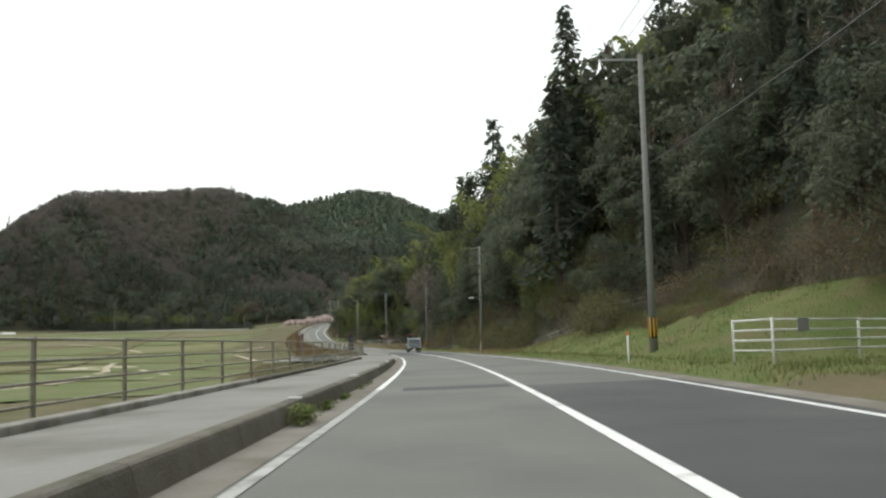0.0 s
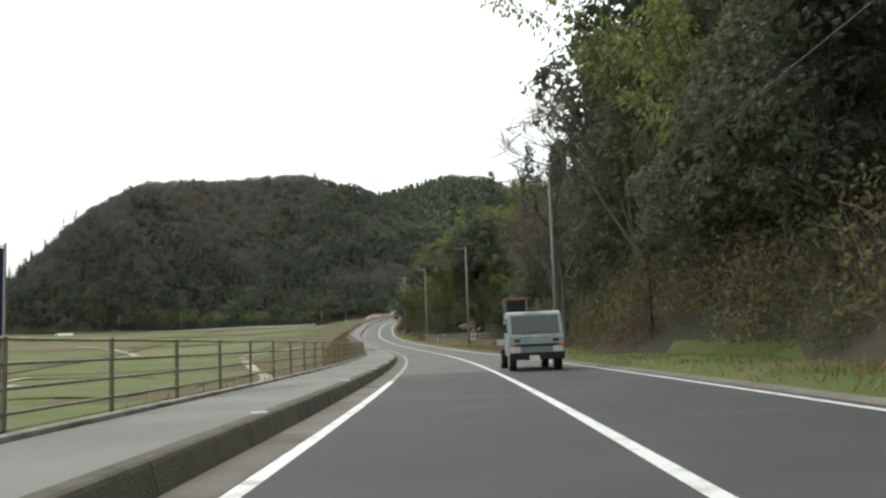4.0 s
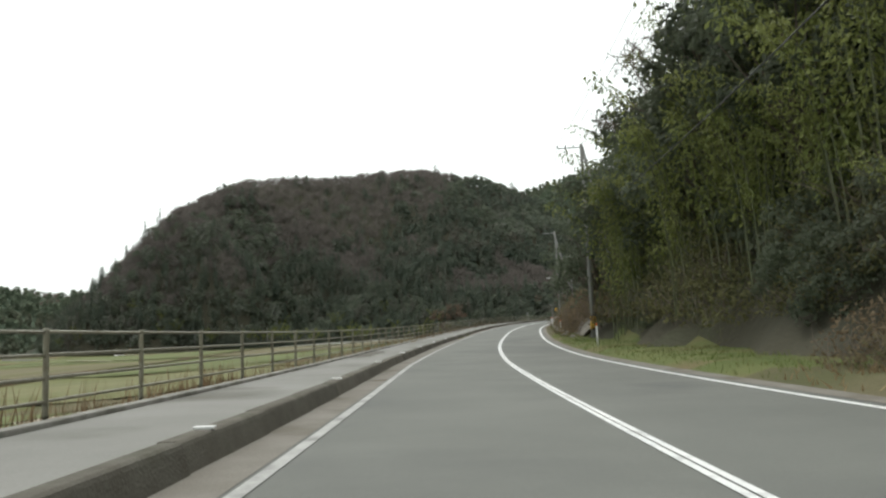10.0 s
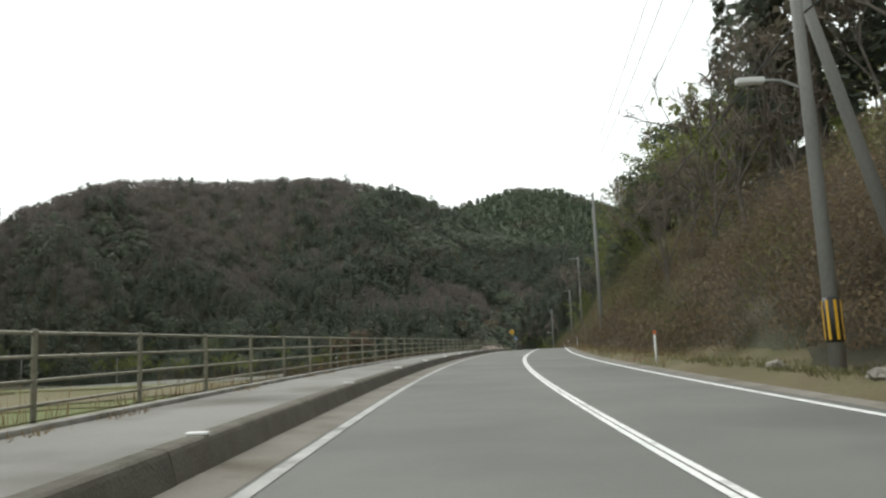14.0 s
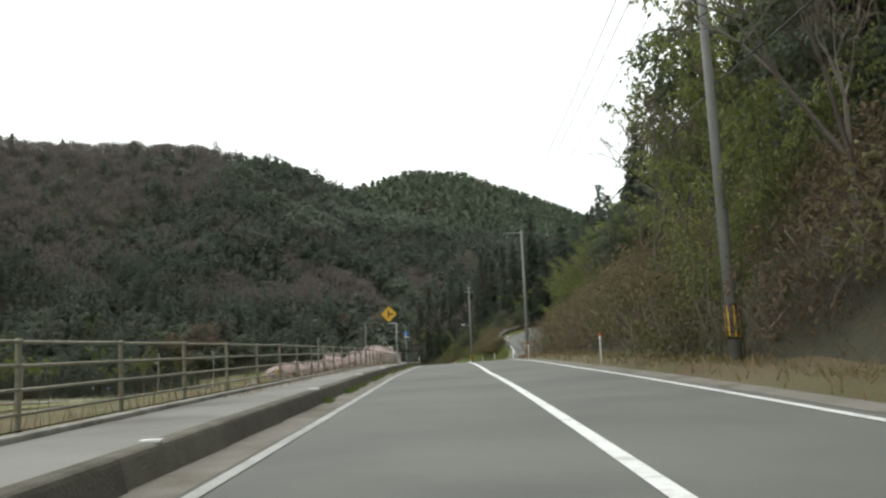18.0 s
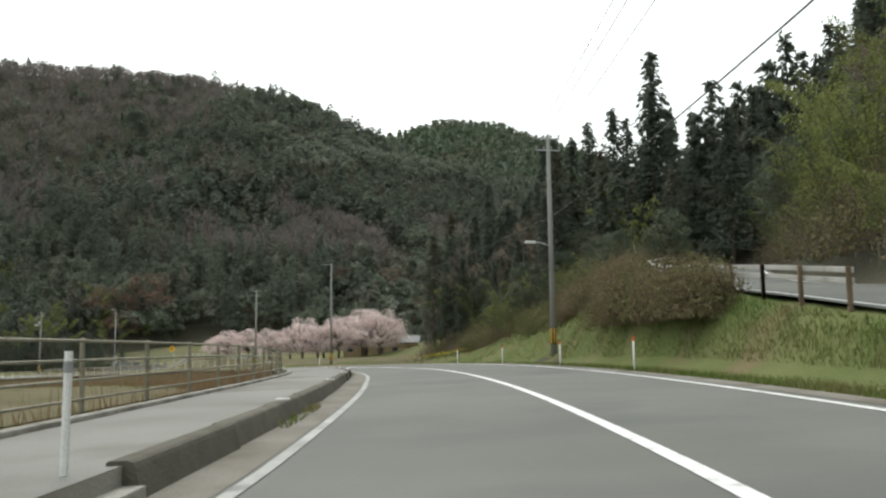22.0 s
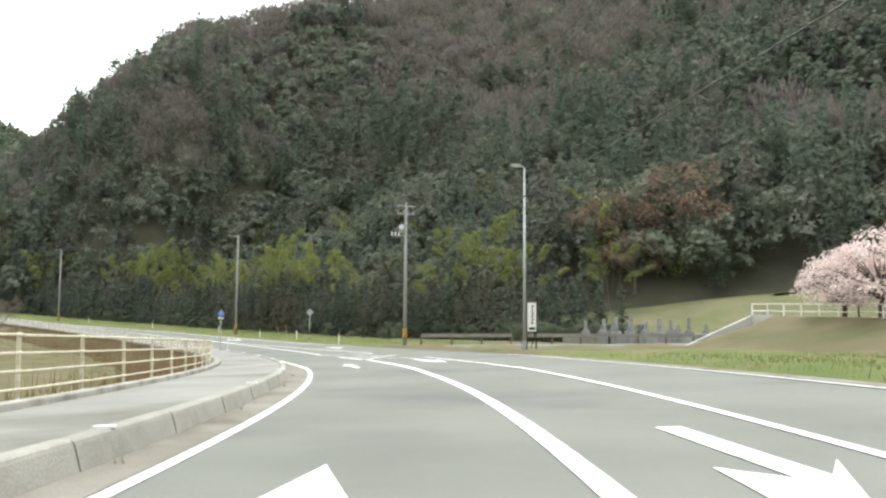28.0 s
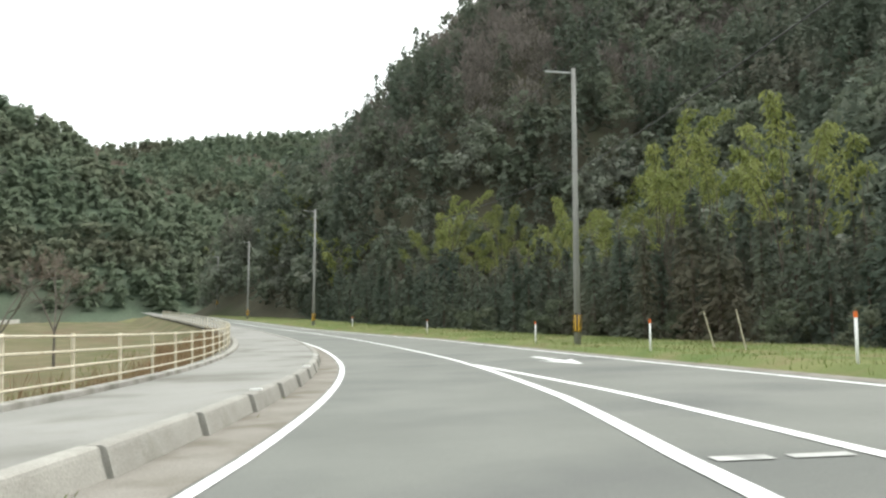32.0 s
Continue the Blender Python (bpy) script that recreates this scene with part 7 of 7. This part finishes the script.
# ------------------------------------------------------------------ plots, bunds and the dyke in the riverside fields
def plot(x0, y0, x1, y1, skew, mat, label):
    u, v = np.meshgrid(np.linspace(0, 1, 16), np.linspace(0, 1, 16), indexing="ij")
    x, y = x0 + (x1 - x0) * u, y0 + (y1 - y0) * v + skew * u
    z = land(x, y).reshape(x.shape) + 0.10
    q, w = nearest(x, y)
    z = np.where((w > OUTER(q) - 12).reshape(x.shape), z - 1.2, z)
    return tagged(link_mesh("field_plot", np.stack([x, y, z], -1).reshape(-1, 3), grid_faces(16, 16)[:, ::-1], mat, smooth=True), label, "field", kind="structure")


PLOTS = ((-70, 62, -24, 100, FIELD_GREEN), (-74, 106, -34, 148, FIELD_GREEN), (-88, 156, -46, 205, FIELD_GREEN), (-150, 150, -94, 196, FIELD_STRAW), (-104, 214, -62, 262, FIELD_GREEN), (-168, 206, -110, 254, FIELD_GREEN),
         (-118, 270, -76, 318, FIELD_STRAW), (-180, 264, -124, 310, FIELD_GREEN), (-128, 328, -84, 372, FIELD_GREEN), (-190, 320, -134, 366, FIELD_BROWN), (-138, 382, -92, 430, FIELD_BROWN), (-200, 376, -144, 424, FIELD_GREEN),
         (-150, 440, -100, 490, FIELD_STRAW), (-280, 300, -200, 350, FIELD_GREEN))
for x0, y0, x1, y1, mat in PLOTS:
    plot(x0, y0, x1, y1, 14, mat, {"green_crop": "green young crop in a riverside field", "tilled_soil": "brown tilled soil in a field", "rice_stubble": "straw-coloured rice stubble in a field"}[mat.name])


def bund(pts, width, height, mat, name, label):
    """A low ridge or wall through ground points."""
    p = np.array(pts, dtype=float)
    q = np.linspace(0, len(p) - 1, (len(p) - 1) * 10 + 1)
    c = np.stack([np.interp(q, np.arange(len(p)), p[:, k]) for k in range(2)], 1)
    t = np.gradient(c, axis=0)
    n = np.stack([t[:, 1], -t[:, 0]], 1) / np.hypot(t[:, 0], t[:, 1])[:, None]
    g = land(c[:, 0], c[:, 1])
    cols = [np.column_stack([c + n * o, g + h]) for o, h in ((-width / 2, -0.2), (-width * 0.3, height), (width * 0.3, height), (width / 2, -0.2))]
    return tagged(link_mesh(name, np.stack(cols, 1).reshape(-1, 3), grid_faces(len(c), 4)[:, ::-1], mat, smooth=False), label, "bund", kind="structure")


for k, y in enumerate((103, 152, 209, 266, 323, 377, 435)):
    bund([(-34 - 0.13 * y, y - 2), (-120, y + 8), (-215, y + 22)], 0.7, 0.2, VERGE, "field_bund", "low grassy bund between fields")
bund([(-72, 100), (-92, 205), (-107, 265), (-122, 322), (-141, 430)], 0.9, 0.35, VERGE, "field_bund", "low grassy bund between fields")
bund([(-400, 600), (-320, 585), (-240, 560), (-170, 525), (-112, 470)], 0.5, 1.0, RETAINING, "dyke_wall", "long pale concrete dyke wall below the mountain")
# ------------------------------------------------------------------ grasses and weeds
def blades(s, l, height, width, mat, name, label, lean=0.25, dz=-0.02, on_kerb=False):
    """Loose blades standing on the ground at (s, l)."""
    n = len(s)
    p = at(s, l)
    if on_kerb:
        z = p[:, 2] + dz
    else:
        z = np.maximum(bank(s, l, p[:, 0], p[:, 1]), mountain(p[:, 0], p[:, 1])) + dz
    p = np.stack([p[:, 0], p[:, 1], z], 1)
    a = rng.uniform(0, 2 * np.pi, n)
    side = np.stack([np.cos(a), np.sin(a), np.zeros(n)], 1) * (width * rng.uniform(0.6, 1.4, n))[:, None]
    tip = np.stack([rng.normal(0, lean, n), rng.normal(0, lean, n), np.ones(n)], 1) * (height * rng.uniform(0.45, 1.15, n))[:, None]
    v = np.stack([p - side, p + side, p + tip * 0.6 + side * 0.7, p + tip - side * 0.1], 1).reshape(-1, 3)
    return tagged(link_mesh(name, v, np.arange(4 * n).reshape(n, 4), mat), label, "grass", kind="stuff")


def area(n, s0, s1, lo, hi):
    s = rng.uniform(s0, s1, n)
    a, b = (lo(s) if callable(lo) else lo), (hi(s) if callable(hi) else hi)
    return s, a + (b - a) * rng.uniform(0, 1, n)


GREEN = ((14, 76, 32000), (246, 300, 9000), (562, 640, 16000), (676, 790, 18000), (84, 150, 9000))
for s0, s1, n in GREEN:
    s, l = area(n, s0, s1, lambda q: EDGE_R(q) + 0.15, lambda q: np.where(q > 590, EDGE_R(q) + 12.0, np.maximum(FOOT(q), EDGE_R(q) + 3) + 3.0))
    blades(s, l, 0.15, 0.011, GRASS, "grass", "green spring grass on the verge")
s, l = area(42000, 500, 564, lambda q: EDGE_R(q) + 0.15, lambda q: np.clip(BENCH_L(q) - BENCH_W(q) - 0.1, EDGE_R(q) + 0.4, 24))
blades(s, l, 0.17, 0.012, GRASS, "grass", "green spring grass on the mound")
for s0, s1, n in ((150, 246, 9000), (346, 470, 3600), (60, 110, 3000), (470, 479, 1200)):
    s, l = area(n, s0, s1, lambda q: EDGE_R(q) + 0.1, lambda q: FOOT(q) + 1.0)
    blades(s, l, 0.2 if s0 == 150 else 0.3, 0.018, DRY_GRASS, "dry_grass", "dry straw-coloured grass on the verge", 0.5)
for s0, s1, n in ((288, 346, 9000), (346, 470, 7000), (150, 200, 3500)):
    s, l = area(n, s0, s1, lambda q: EDGE_R(q) + 0.5, lambda q: np.minimum(FOOT(q) + 0.3, EDGE_R(q) + 2.6))
    keep = np.sin(s * 0.7) + np.sin(s * 1.9 + l) + np.sin(l * 4) > -0.4
    blades(s[keep], l[keep], 0.17, 0.014, OLIVE, "low_weeds", "low olive weeds along the verge", 0.5)
# reeds and weeds behind the footway fence
for s0, s1, n, h in ((108, 200, 5000, 0.7), (196, 250, 11000, 0.8), (245, 480, 22000, 0.85), (480, 575, 15000, 0.85), (575, 760, 24000, 0.95)):
    s, l = area(n, s0, s1, lambda q: OUTER(q) - 5.2, lambda q: OUTER(q) - 0.95)
    blades(s, l, h, 0.011, REED, "reeds", "dry brown reeds on the bank behind the fence", 0.2)
for s0, s1, n in ((-40, 60, 5000), (84, 300, 9000), (575, 760, 5000)):
    s, l = area(n, s0, s1, lambda q: OUTER(q) - 9, lambda q: OUTER(q) - 0.9)
    blades(s, l, 0.3, 0.02, GRASS, "grass", "green grass on the field bank")
# tufts along the kerb
for s0, s1, n, h in ((12.5, 24, 420, 0.1), (426, 472, 4200, 0.15), (187, 193, 260, 0.13), (604, 700, 700, 0.07), (300, 318, 500, 0.13), (532, 548, 360, 0.1), (556, 572, 400, 0.1), (506, 512, 260, 0.14)):
    s, l = area(n, s0, s1, lambda q: KERB(q) - 0.1, lambda q: KERB(q) + 0.1)
    keep = np.sin(s * 1.9) + np.sin(s * 0.83 + 1.0) + 0.5 * np.sin(s * 5.3) > (0.1 if s1 - s0 < 50 else 1.1)
    s, l = s[keep], l[keep]
    blades(s, l, h, 0.009, GRASS, "kerb_weeds", "green weeds sprouting along the kerb", 0.45, 0.0, True)
s, l = area(700, 426, 474, lambda q: OUTER(q) + 0.02, lambda q: OUTER(q) + 0.5)
blades(s, l, 0.12, 0.008, DRY_GRASS, "footway_weeds", "dry weeds along the footway's edge", 0.5, 0.24, True)
s, l = area(1800, 286, 345, lambda q: OUTER(q) + 0.0, lambda q: OUTER(q) + 0.3)
keep = np.sin(s * 0.9) + np.sin(s * 2.3) > 0.5
s, l = s[keep], l[keep]
blades(s, l, 0.1, 0.008, DRY_GRASS, "footway_weeds", "dry weeds along the footway's edge", 0.5, 0.24, True)
for q0, w0 in ((11.6, 0.3), (12.1, 0.22), (14.2, 0.16), (16.8, 0.12)):
    n = int(900 * w0)
    c = at(np.full(n, q0) + rng.normal(0, w0 * 0.55, n), np.full(n, float(KERB(q0)) + 0.04) + rng.normal(0, w0 * 0.3, n))
    c[:, 2] += rng.uniform(0.02, w0, n)
    tagged(link_mesh("weed_tuft", *leaf_cloud(c, np.tile([0, 0, 1.0], (n, 1)), 0.055, 0.9), GRASS), "leafy green weed tuft growing at the kerb", "weed", kind="stuff")
# rape in flower beside the junction
s, l = area(420, 562, 571, 9.4, 14.5)
keep = np.sin(l * 1.9 + s * 0.6) > 0.1
s, l = s[keep], l[keep]
blades(s, l, 0.45, 0.03, GRASS, "rape_leaves", "green rape plants beside the verge", 0.2)
p = at(s, l)
z = bank(s, l, p[:, 0], p[:, 1]) + 0.28 + rng.uniform(0, 0.25, len(s))
tagged(link_mesh("rape_flowers", *leaf_cloud(np.stack([p[:, 0], p[:, 1], z], 1), np.tile([0, 0, 1.0], (len(s), 1)), 0.12, 0.8), RAPE), "bright yellow rape blossom", "flowers", kind="stuff")

# brown pampas and brush on the mound by the branch road, bushes at the mountain's foot
extra = {1: [], 4: [], 5: []}
for k in range(240):
    s = rng.uniform(517, 566)
    lo, hi = float(EDGE_R(s)) + (2.2 if s < 532 else 4.0), min(float(BENCH_L(s)) - float(BENCH_W(s)) - 0.6, 26)
    if lo > hi:
        continue
    l = rng.uniform(lo, hi)
    kind = 5 if rng.random() < (0.75 if 522 < s < 548 else 0.35) else 4
    p = at(s, l)
    z = float(bank(np.array([s]), np.array([l]), p[None, 0], p[None, 1])[0])
    extra[kind].append(moved(HIGH[kind][int(rng.integers(0, 3))][1], p[0], p[1], z - 0.1, rng.uniform(0, 6.28), rng.uniform(0.35, 0.75)))
for s in np.arange(676, 860, 1.1):
    l = float(np.interp(s, [676, 700, 740, 800, 860], [36, 22, 18.5, 17.0, 17])) + rng.uniform(-0.8, 3.5)
    p = at(s, l)
    z = max(float(bank(np.array([s]), np.array([l]), p[None, 0], p[None, 1])[0]), float(mountain(p[0], p[1])))
    if rng.random() < 0.55:
        extra[1].append(moved(LOWER[1][int(rng.integers(0, 3))][1], p[0], p[1], z - 1.3, rng.uniform(0, 6.28), rng.uniform(0.2, 0.4)))
for s in np.arange(150, 300, 1.3):
    for d in (0.8, 4.0):
        l = float(FOOT(s)) + d + rng.uniform(-0.4, 2.4)
        p = at(s, l)
        z = float(bank(np.array([s]), np.array([l]), p[None, 0], p[None, 1])[0])
        if rng.random() < 0.7 and not 286 < s:
            extra[1].append(moved(HIGH[1][int(rng.integers(0, 3))][1], p[0], p[1], z - 0.9, rng.uniform(0, 6.28), rng.uniform(0.26, 0.42)))
for k in range(95):
    s, kind = rng.uniform(40, 62), 4 if k % 3 else 5
    l = rng.uniform(12.2, 17.5)
    p = at(s, l)
    z = float(bank(np.array([s]), np.array([l]), p[None, 0], p[None, 1])[0])
    extra[kind].append(moved(HIGH[kind][k % 3][1], p[0], p[1], z - 0.25, rng.uniform(0, 6.28), rng.uniform(0.2, 0.42)))
for k in range(40):
    s, l = 682 - 6 * k / 40 + rng.uniform(-0.6, 0.6), 26 + 11 * k / 40
    p = at(s, l)
    z = ground_at(float(p[0]), float(p[1]))
    extra[1].append(moved(HIGH[1][k % 3][1], p[0], p[1], z - 0.5, rng.uniform(0, 6.28), rng.uniform(0.16, 0.22)))
tagged(link_mesh("thicket", *join(extra[4]), OLIVE), "olive leafy thicket on the mound", "thicket", kind="stuff")
tagged(link_mesh("thicket", *join(extra[1]), LEAF), "dark leafy thicket at the forest's edge", "thicket", kind="stuff")
tagged(link_mesh("dry_thicket", *join(extra[5]), BROWN), "dry pinkish-brown brush on the mound", "thicket", kind="stuff")

# single trees that stand out
for kind, s, l, sc in ((4, 55, 11.6, 1.0), (4, 57, 12.4, 1.15), (4, 59, 13.4, 1.2), (1, 62, 14.2, 0.6), (3, 589, 27.5, 0.95), (5, 241, 8.6, 0.85), (5, 244, 8.9, 0.95), (5, 246.5, 8.5, 0.7), (2, 441, 16, 1.0), (2, 446, 16.5, 1.2), (2, 449, 14.6, 1.12), (2, 453, 15.8, 1.22), (2, 457, 14.8, 1.08), (2, 461, 16.4, 1.0), (1, 455, 17.5, 1.3), (1, 448, 18, 1.2), (1, 436, 17, 1.3), (3, 428, 14, 1.0), (2, 430, 15.5, 1.3), (2, 435, 16, 1.3), (2, 422, 16.5, 1.35), (1, 427, 19, 1.4), (1, 418, 18, 1.35), (2, 415, 16.5, 1.35), (1, 441, 19, 1.4), (1, 432, 20, 1.4), (1, 423, 21, 1.4), (1, 150, 15.5, 1.9), (2, 145, 16, 1.5), (0, 156, 19, 1.3), (2, 137, 13.5, 1.45), (2, 128, 12.6, 1.3), (2, 141, 14.2, 1.5), (4, 131, 11.5, 1.3), (4, 124, 11.2, 1.3), (4, 137, 11.4, 1.2), (4, 246, 14, 1.1), (4, 249, 12.5, 1.0), (1, 247, 17, 0.8), (4, 252, 13, 1.1), (1, 251, 15.5, 0.8), (4, 245, 19, 1.1), (1, 244, 21, 0.9), (4, 256, 12.5, 1.0), (2, 250, 18, 1.0), (2, 532, 22.5, 0.7), (2, 535, 24.5, 0.8), (2, 528, 20.5, 0.65), (2, 539, 28.5, 0.75), (2, 524, 21, 0.7), (4, 530, 20, 1.2), (4, 526, 18.6, 1.1), (4, 534, 23, 1.3), (2, 78, 12.6, 0.75), (2, 82, 11.8, 0.8), (4, 79, 10.8, 1.0), (4, 84, 10.6, 1.1), (1, 153, 22, 2.0), (0, 149, 24, 1.4), (2, 268, 15, 1.0), (2, 277, 14.5, 0.95), (2, 284, 13.6, 0.8), (1, 276, 11.5, 0.9), (1, 270, 11.5, 0.85), (1, 265, 12.5, 1.1), (1, 282, 11.5, 0.9), (1, 259, 12.5, 1.0), (4, 262, 10.5, 1.0), (4, 268, 10.3, 1.0), (4, 274, 10.0, 1.0), (4, 280, 9.6, 1.0), (3, 163, 12.6, 1.7), (3, 168, 13.4, 1.5), (0, 76, 13.5, 1.35), (0, 80, 16, 1.2), (3, 449, 16, 0.75), (0, 556, 34, 0.9), (0, 567, 36, 1.25)):
    p = at(s, l)
    z = float(bank(np.array([s]), np.array([l]), p[None, 0], p[None, 1])[0])
    plant(kind, float(p[0]), float(p[1]), z - 0.2, rng.uniform(0, 6), sc)
for x, y, sc in ((-214, 624, 0.55), (-222, 626, 0.6), (-209, 622, 0.45)):
    plant(3, x, y, ground_at(x, y), rng.uniform(0, 6), sc)
RUSSET = [broadleaf(320 + k, 7, 4.2, 26, 120, 0.22) for k in range(2)]
for i, (x, y, sc) in enumerate(((-118, 735, 1.3), (-104, 738, 1.4), (-171, 694, 1.7), (-163, 699, 2.1), (-166, 690, 1.2))):
    ob = thing("russet_tree", Matrix.Translation((x, y, ground_at(x, y))) @ Matrix.Diagonal((sc, sc, sc, 1)), "budding russet tree at the mountain's foot", "tree", "russet trees")
    link_mesh("trunk", *RUSSET[i % 2][0], BARK_PALE, ob)
    link_mesh("crown", *RUSSET[i % 2][1], RUST_LEAF, ob)


# the cedar stand beyond the branch road
lot, lot_stems = [], []
for s in np.arange(545, 612, 3.6):
    for l in np.arange(float(np.interp(s, [545, 564, 568, 580, 600, 612], [50, 46, 30, 27, 33, 41])), 80, 4.4):
        ss, ll = s + rng.uniform(-1.4, 1.4), l + rng.uniform(-1.6, 1.6)
        p = at(ss, ll)
        z = float(ground_at(float(p[0]), float(p[1])))
        sc, turn = rng.uniform(0.65, 1.05), rng.uniform(0, 6.28)
        geo = (HIGH if ll < 40 else LOWER)[0][int(rng.integers(0, 3))]
        if ll < 36 and rng.random() < 0.5:
            plant(0, float(p[0]), float(p[1]), z - 0.2, turn, sc)
        else:
            lot.append(moved(geo[1], p[0], p[1], z - 0.2, turn, sc)), lot_stems.append(moved(geo[0], p[0], p[1], z - 0.2, turn, sc))
tagged(link_mesh("cedar_stand", *join(lot), CEDAR), "dense dark cedar stand on the flat", "woods", kind="stuff")
tagged(link_mesh("cedar_stand_stems", *join(lot_stems), BARK), "upright cedar trunks in the stand", "woods", kind="stuff")

# a dark close-set row of young cedars along the forest's edge
edge_row, edge_stems = [], []
for s in np.arange(684, 850, 1.5):
    for d in (1.0, 4.0, 7.5):
        l = float(np.interp(s, [684, 700, 740, 800, 860], [33, 23, 18.5, 17.0, 17])) + d + rng.uniform(-0.8, 1.2)
        p = at(s + rng.uniform(-0.6, 0.6), l)
        z = max(float(bank(np.array([s]), np.array([l]), p[None, 0], p[None, 1])[0]), float(mountain(p[0], p[1])))
        geo, turn, sc = LOWER[0][int(rng.integers(0, 3))], rng.uniform(0, 6.28), rng.uniform(0.36, 0.52)
        edge_row.append(moved(three(geo[1]), p[0], p[1], z - 1.8, turn, sc)), edge_stems.append(moved(geo[0], p[0], p[1], z - 0.4, turn, sc))
tagged(link_mesh("cedar_row", *join(edge_row), CEDAR), "close-set dark young cedars at the forest's edge", "woods", kind="stuff")
tagged(link_mesh("cedar_row_stems", *join(edge_stems), BARK), "slim upright trunks at the forest's edge", "woods", kind="stuff")

# bamboo plumes and upright stems at the mountain's foot
PLUMES = [bamboo(340 + k, 14 + 1.0 * k, 9, 230, 0.34, 1.5, 0.24) for k in range(3)]
for k in range(58):
    s = 672 + 2.2 * k + rng.uniform(-1, 1)
    l = float(np.interp(s, [664, 690, 710, 740, 800], [44, 30, 25, 22, 21])) + 1.0 + rng.uniform(0, 1) ** 1.3 * 22
    if s < 690 or rng.random() < 0.36 or math.sin(s * 0.33) > 0.72:
        continue
    p = at(s, l)
    z = max(float(bank(np.array([s]), np.array([l]), p[None, 0], p[None, 1])[0]), float(mountain(p[0], p[1])))
    geo = PLUMES[k % 3]
    ob = thing("bamboo_clump", Matrix.Translation((float(p[0]), float(p[1]), z - 0.2)) @ Matrix.Rotation(k * 2.1, 4, "Z") @ Matrix.Diagonal((0.9, 0.9, 0.72 + 0.42 * abs(math.sin(k * 1.9)), 1)),
               "tall feathery yellow-green bamboo clump at the mountain's foot", "bamboo", "foot bamboo")
    if len(geo) == 2:
        culms = [link_mesh("culm", geo[0][0][i:i + 28], geo[0][1][:24], BARK, ob).data for i in range(0, len(geo[0][0]), 28)]
        PLUMES[k % 3] = (geo[0], geo[1], culms, link_mesh("crown", *geo[1], BAMBOO, ob).data)
    else:
        for me in geo[2]:
            piece("culm", me, ob, Matrix())
        piece("crown", geo[3], ob, Matrix())


# big bushes and bamboo at the mound's far end, above the grass
for k in range(26):
    s, l = 546 + 17 * abs(math.sin(k * 2.3)), 13.5 + 8.5 * abs(math.sin(k * 1.37 + 0.4))
    p = at(s, l)
    z = float(bank(np.array([s]), np.array([l]), p[None, 0], p[None, 1])[0])
    plant(2 if k % 4 == 1 else 4 if k % 3 else 1, float(p[0]), float(p[1]), z - 0.3, k * 1.1, (0.42 if k % 4 == 1 else 1.15 if k % 3 else 0.45) * (0.8 + 0.4 * abs(math.sin(k * 3.1))))
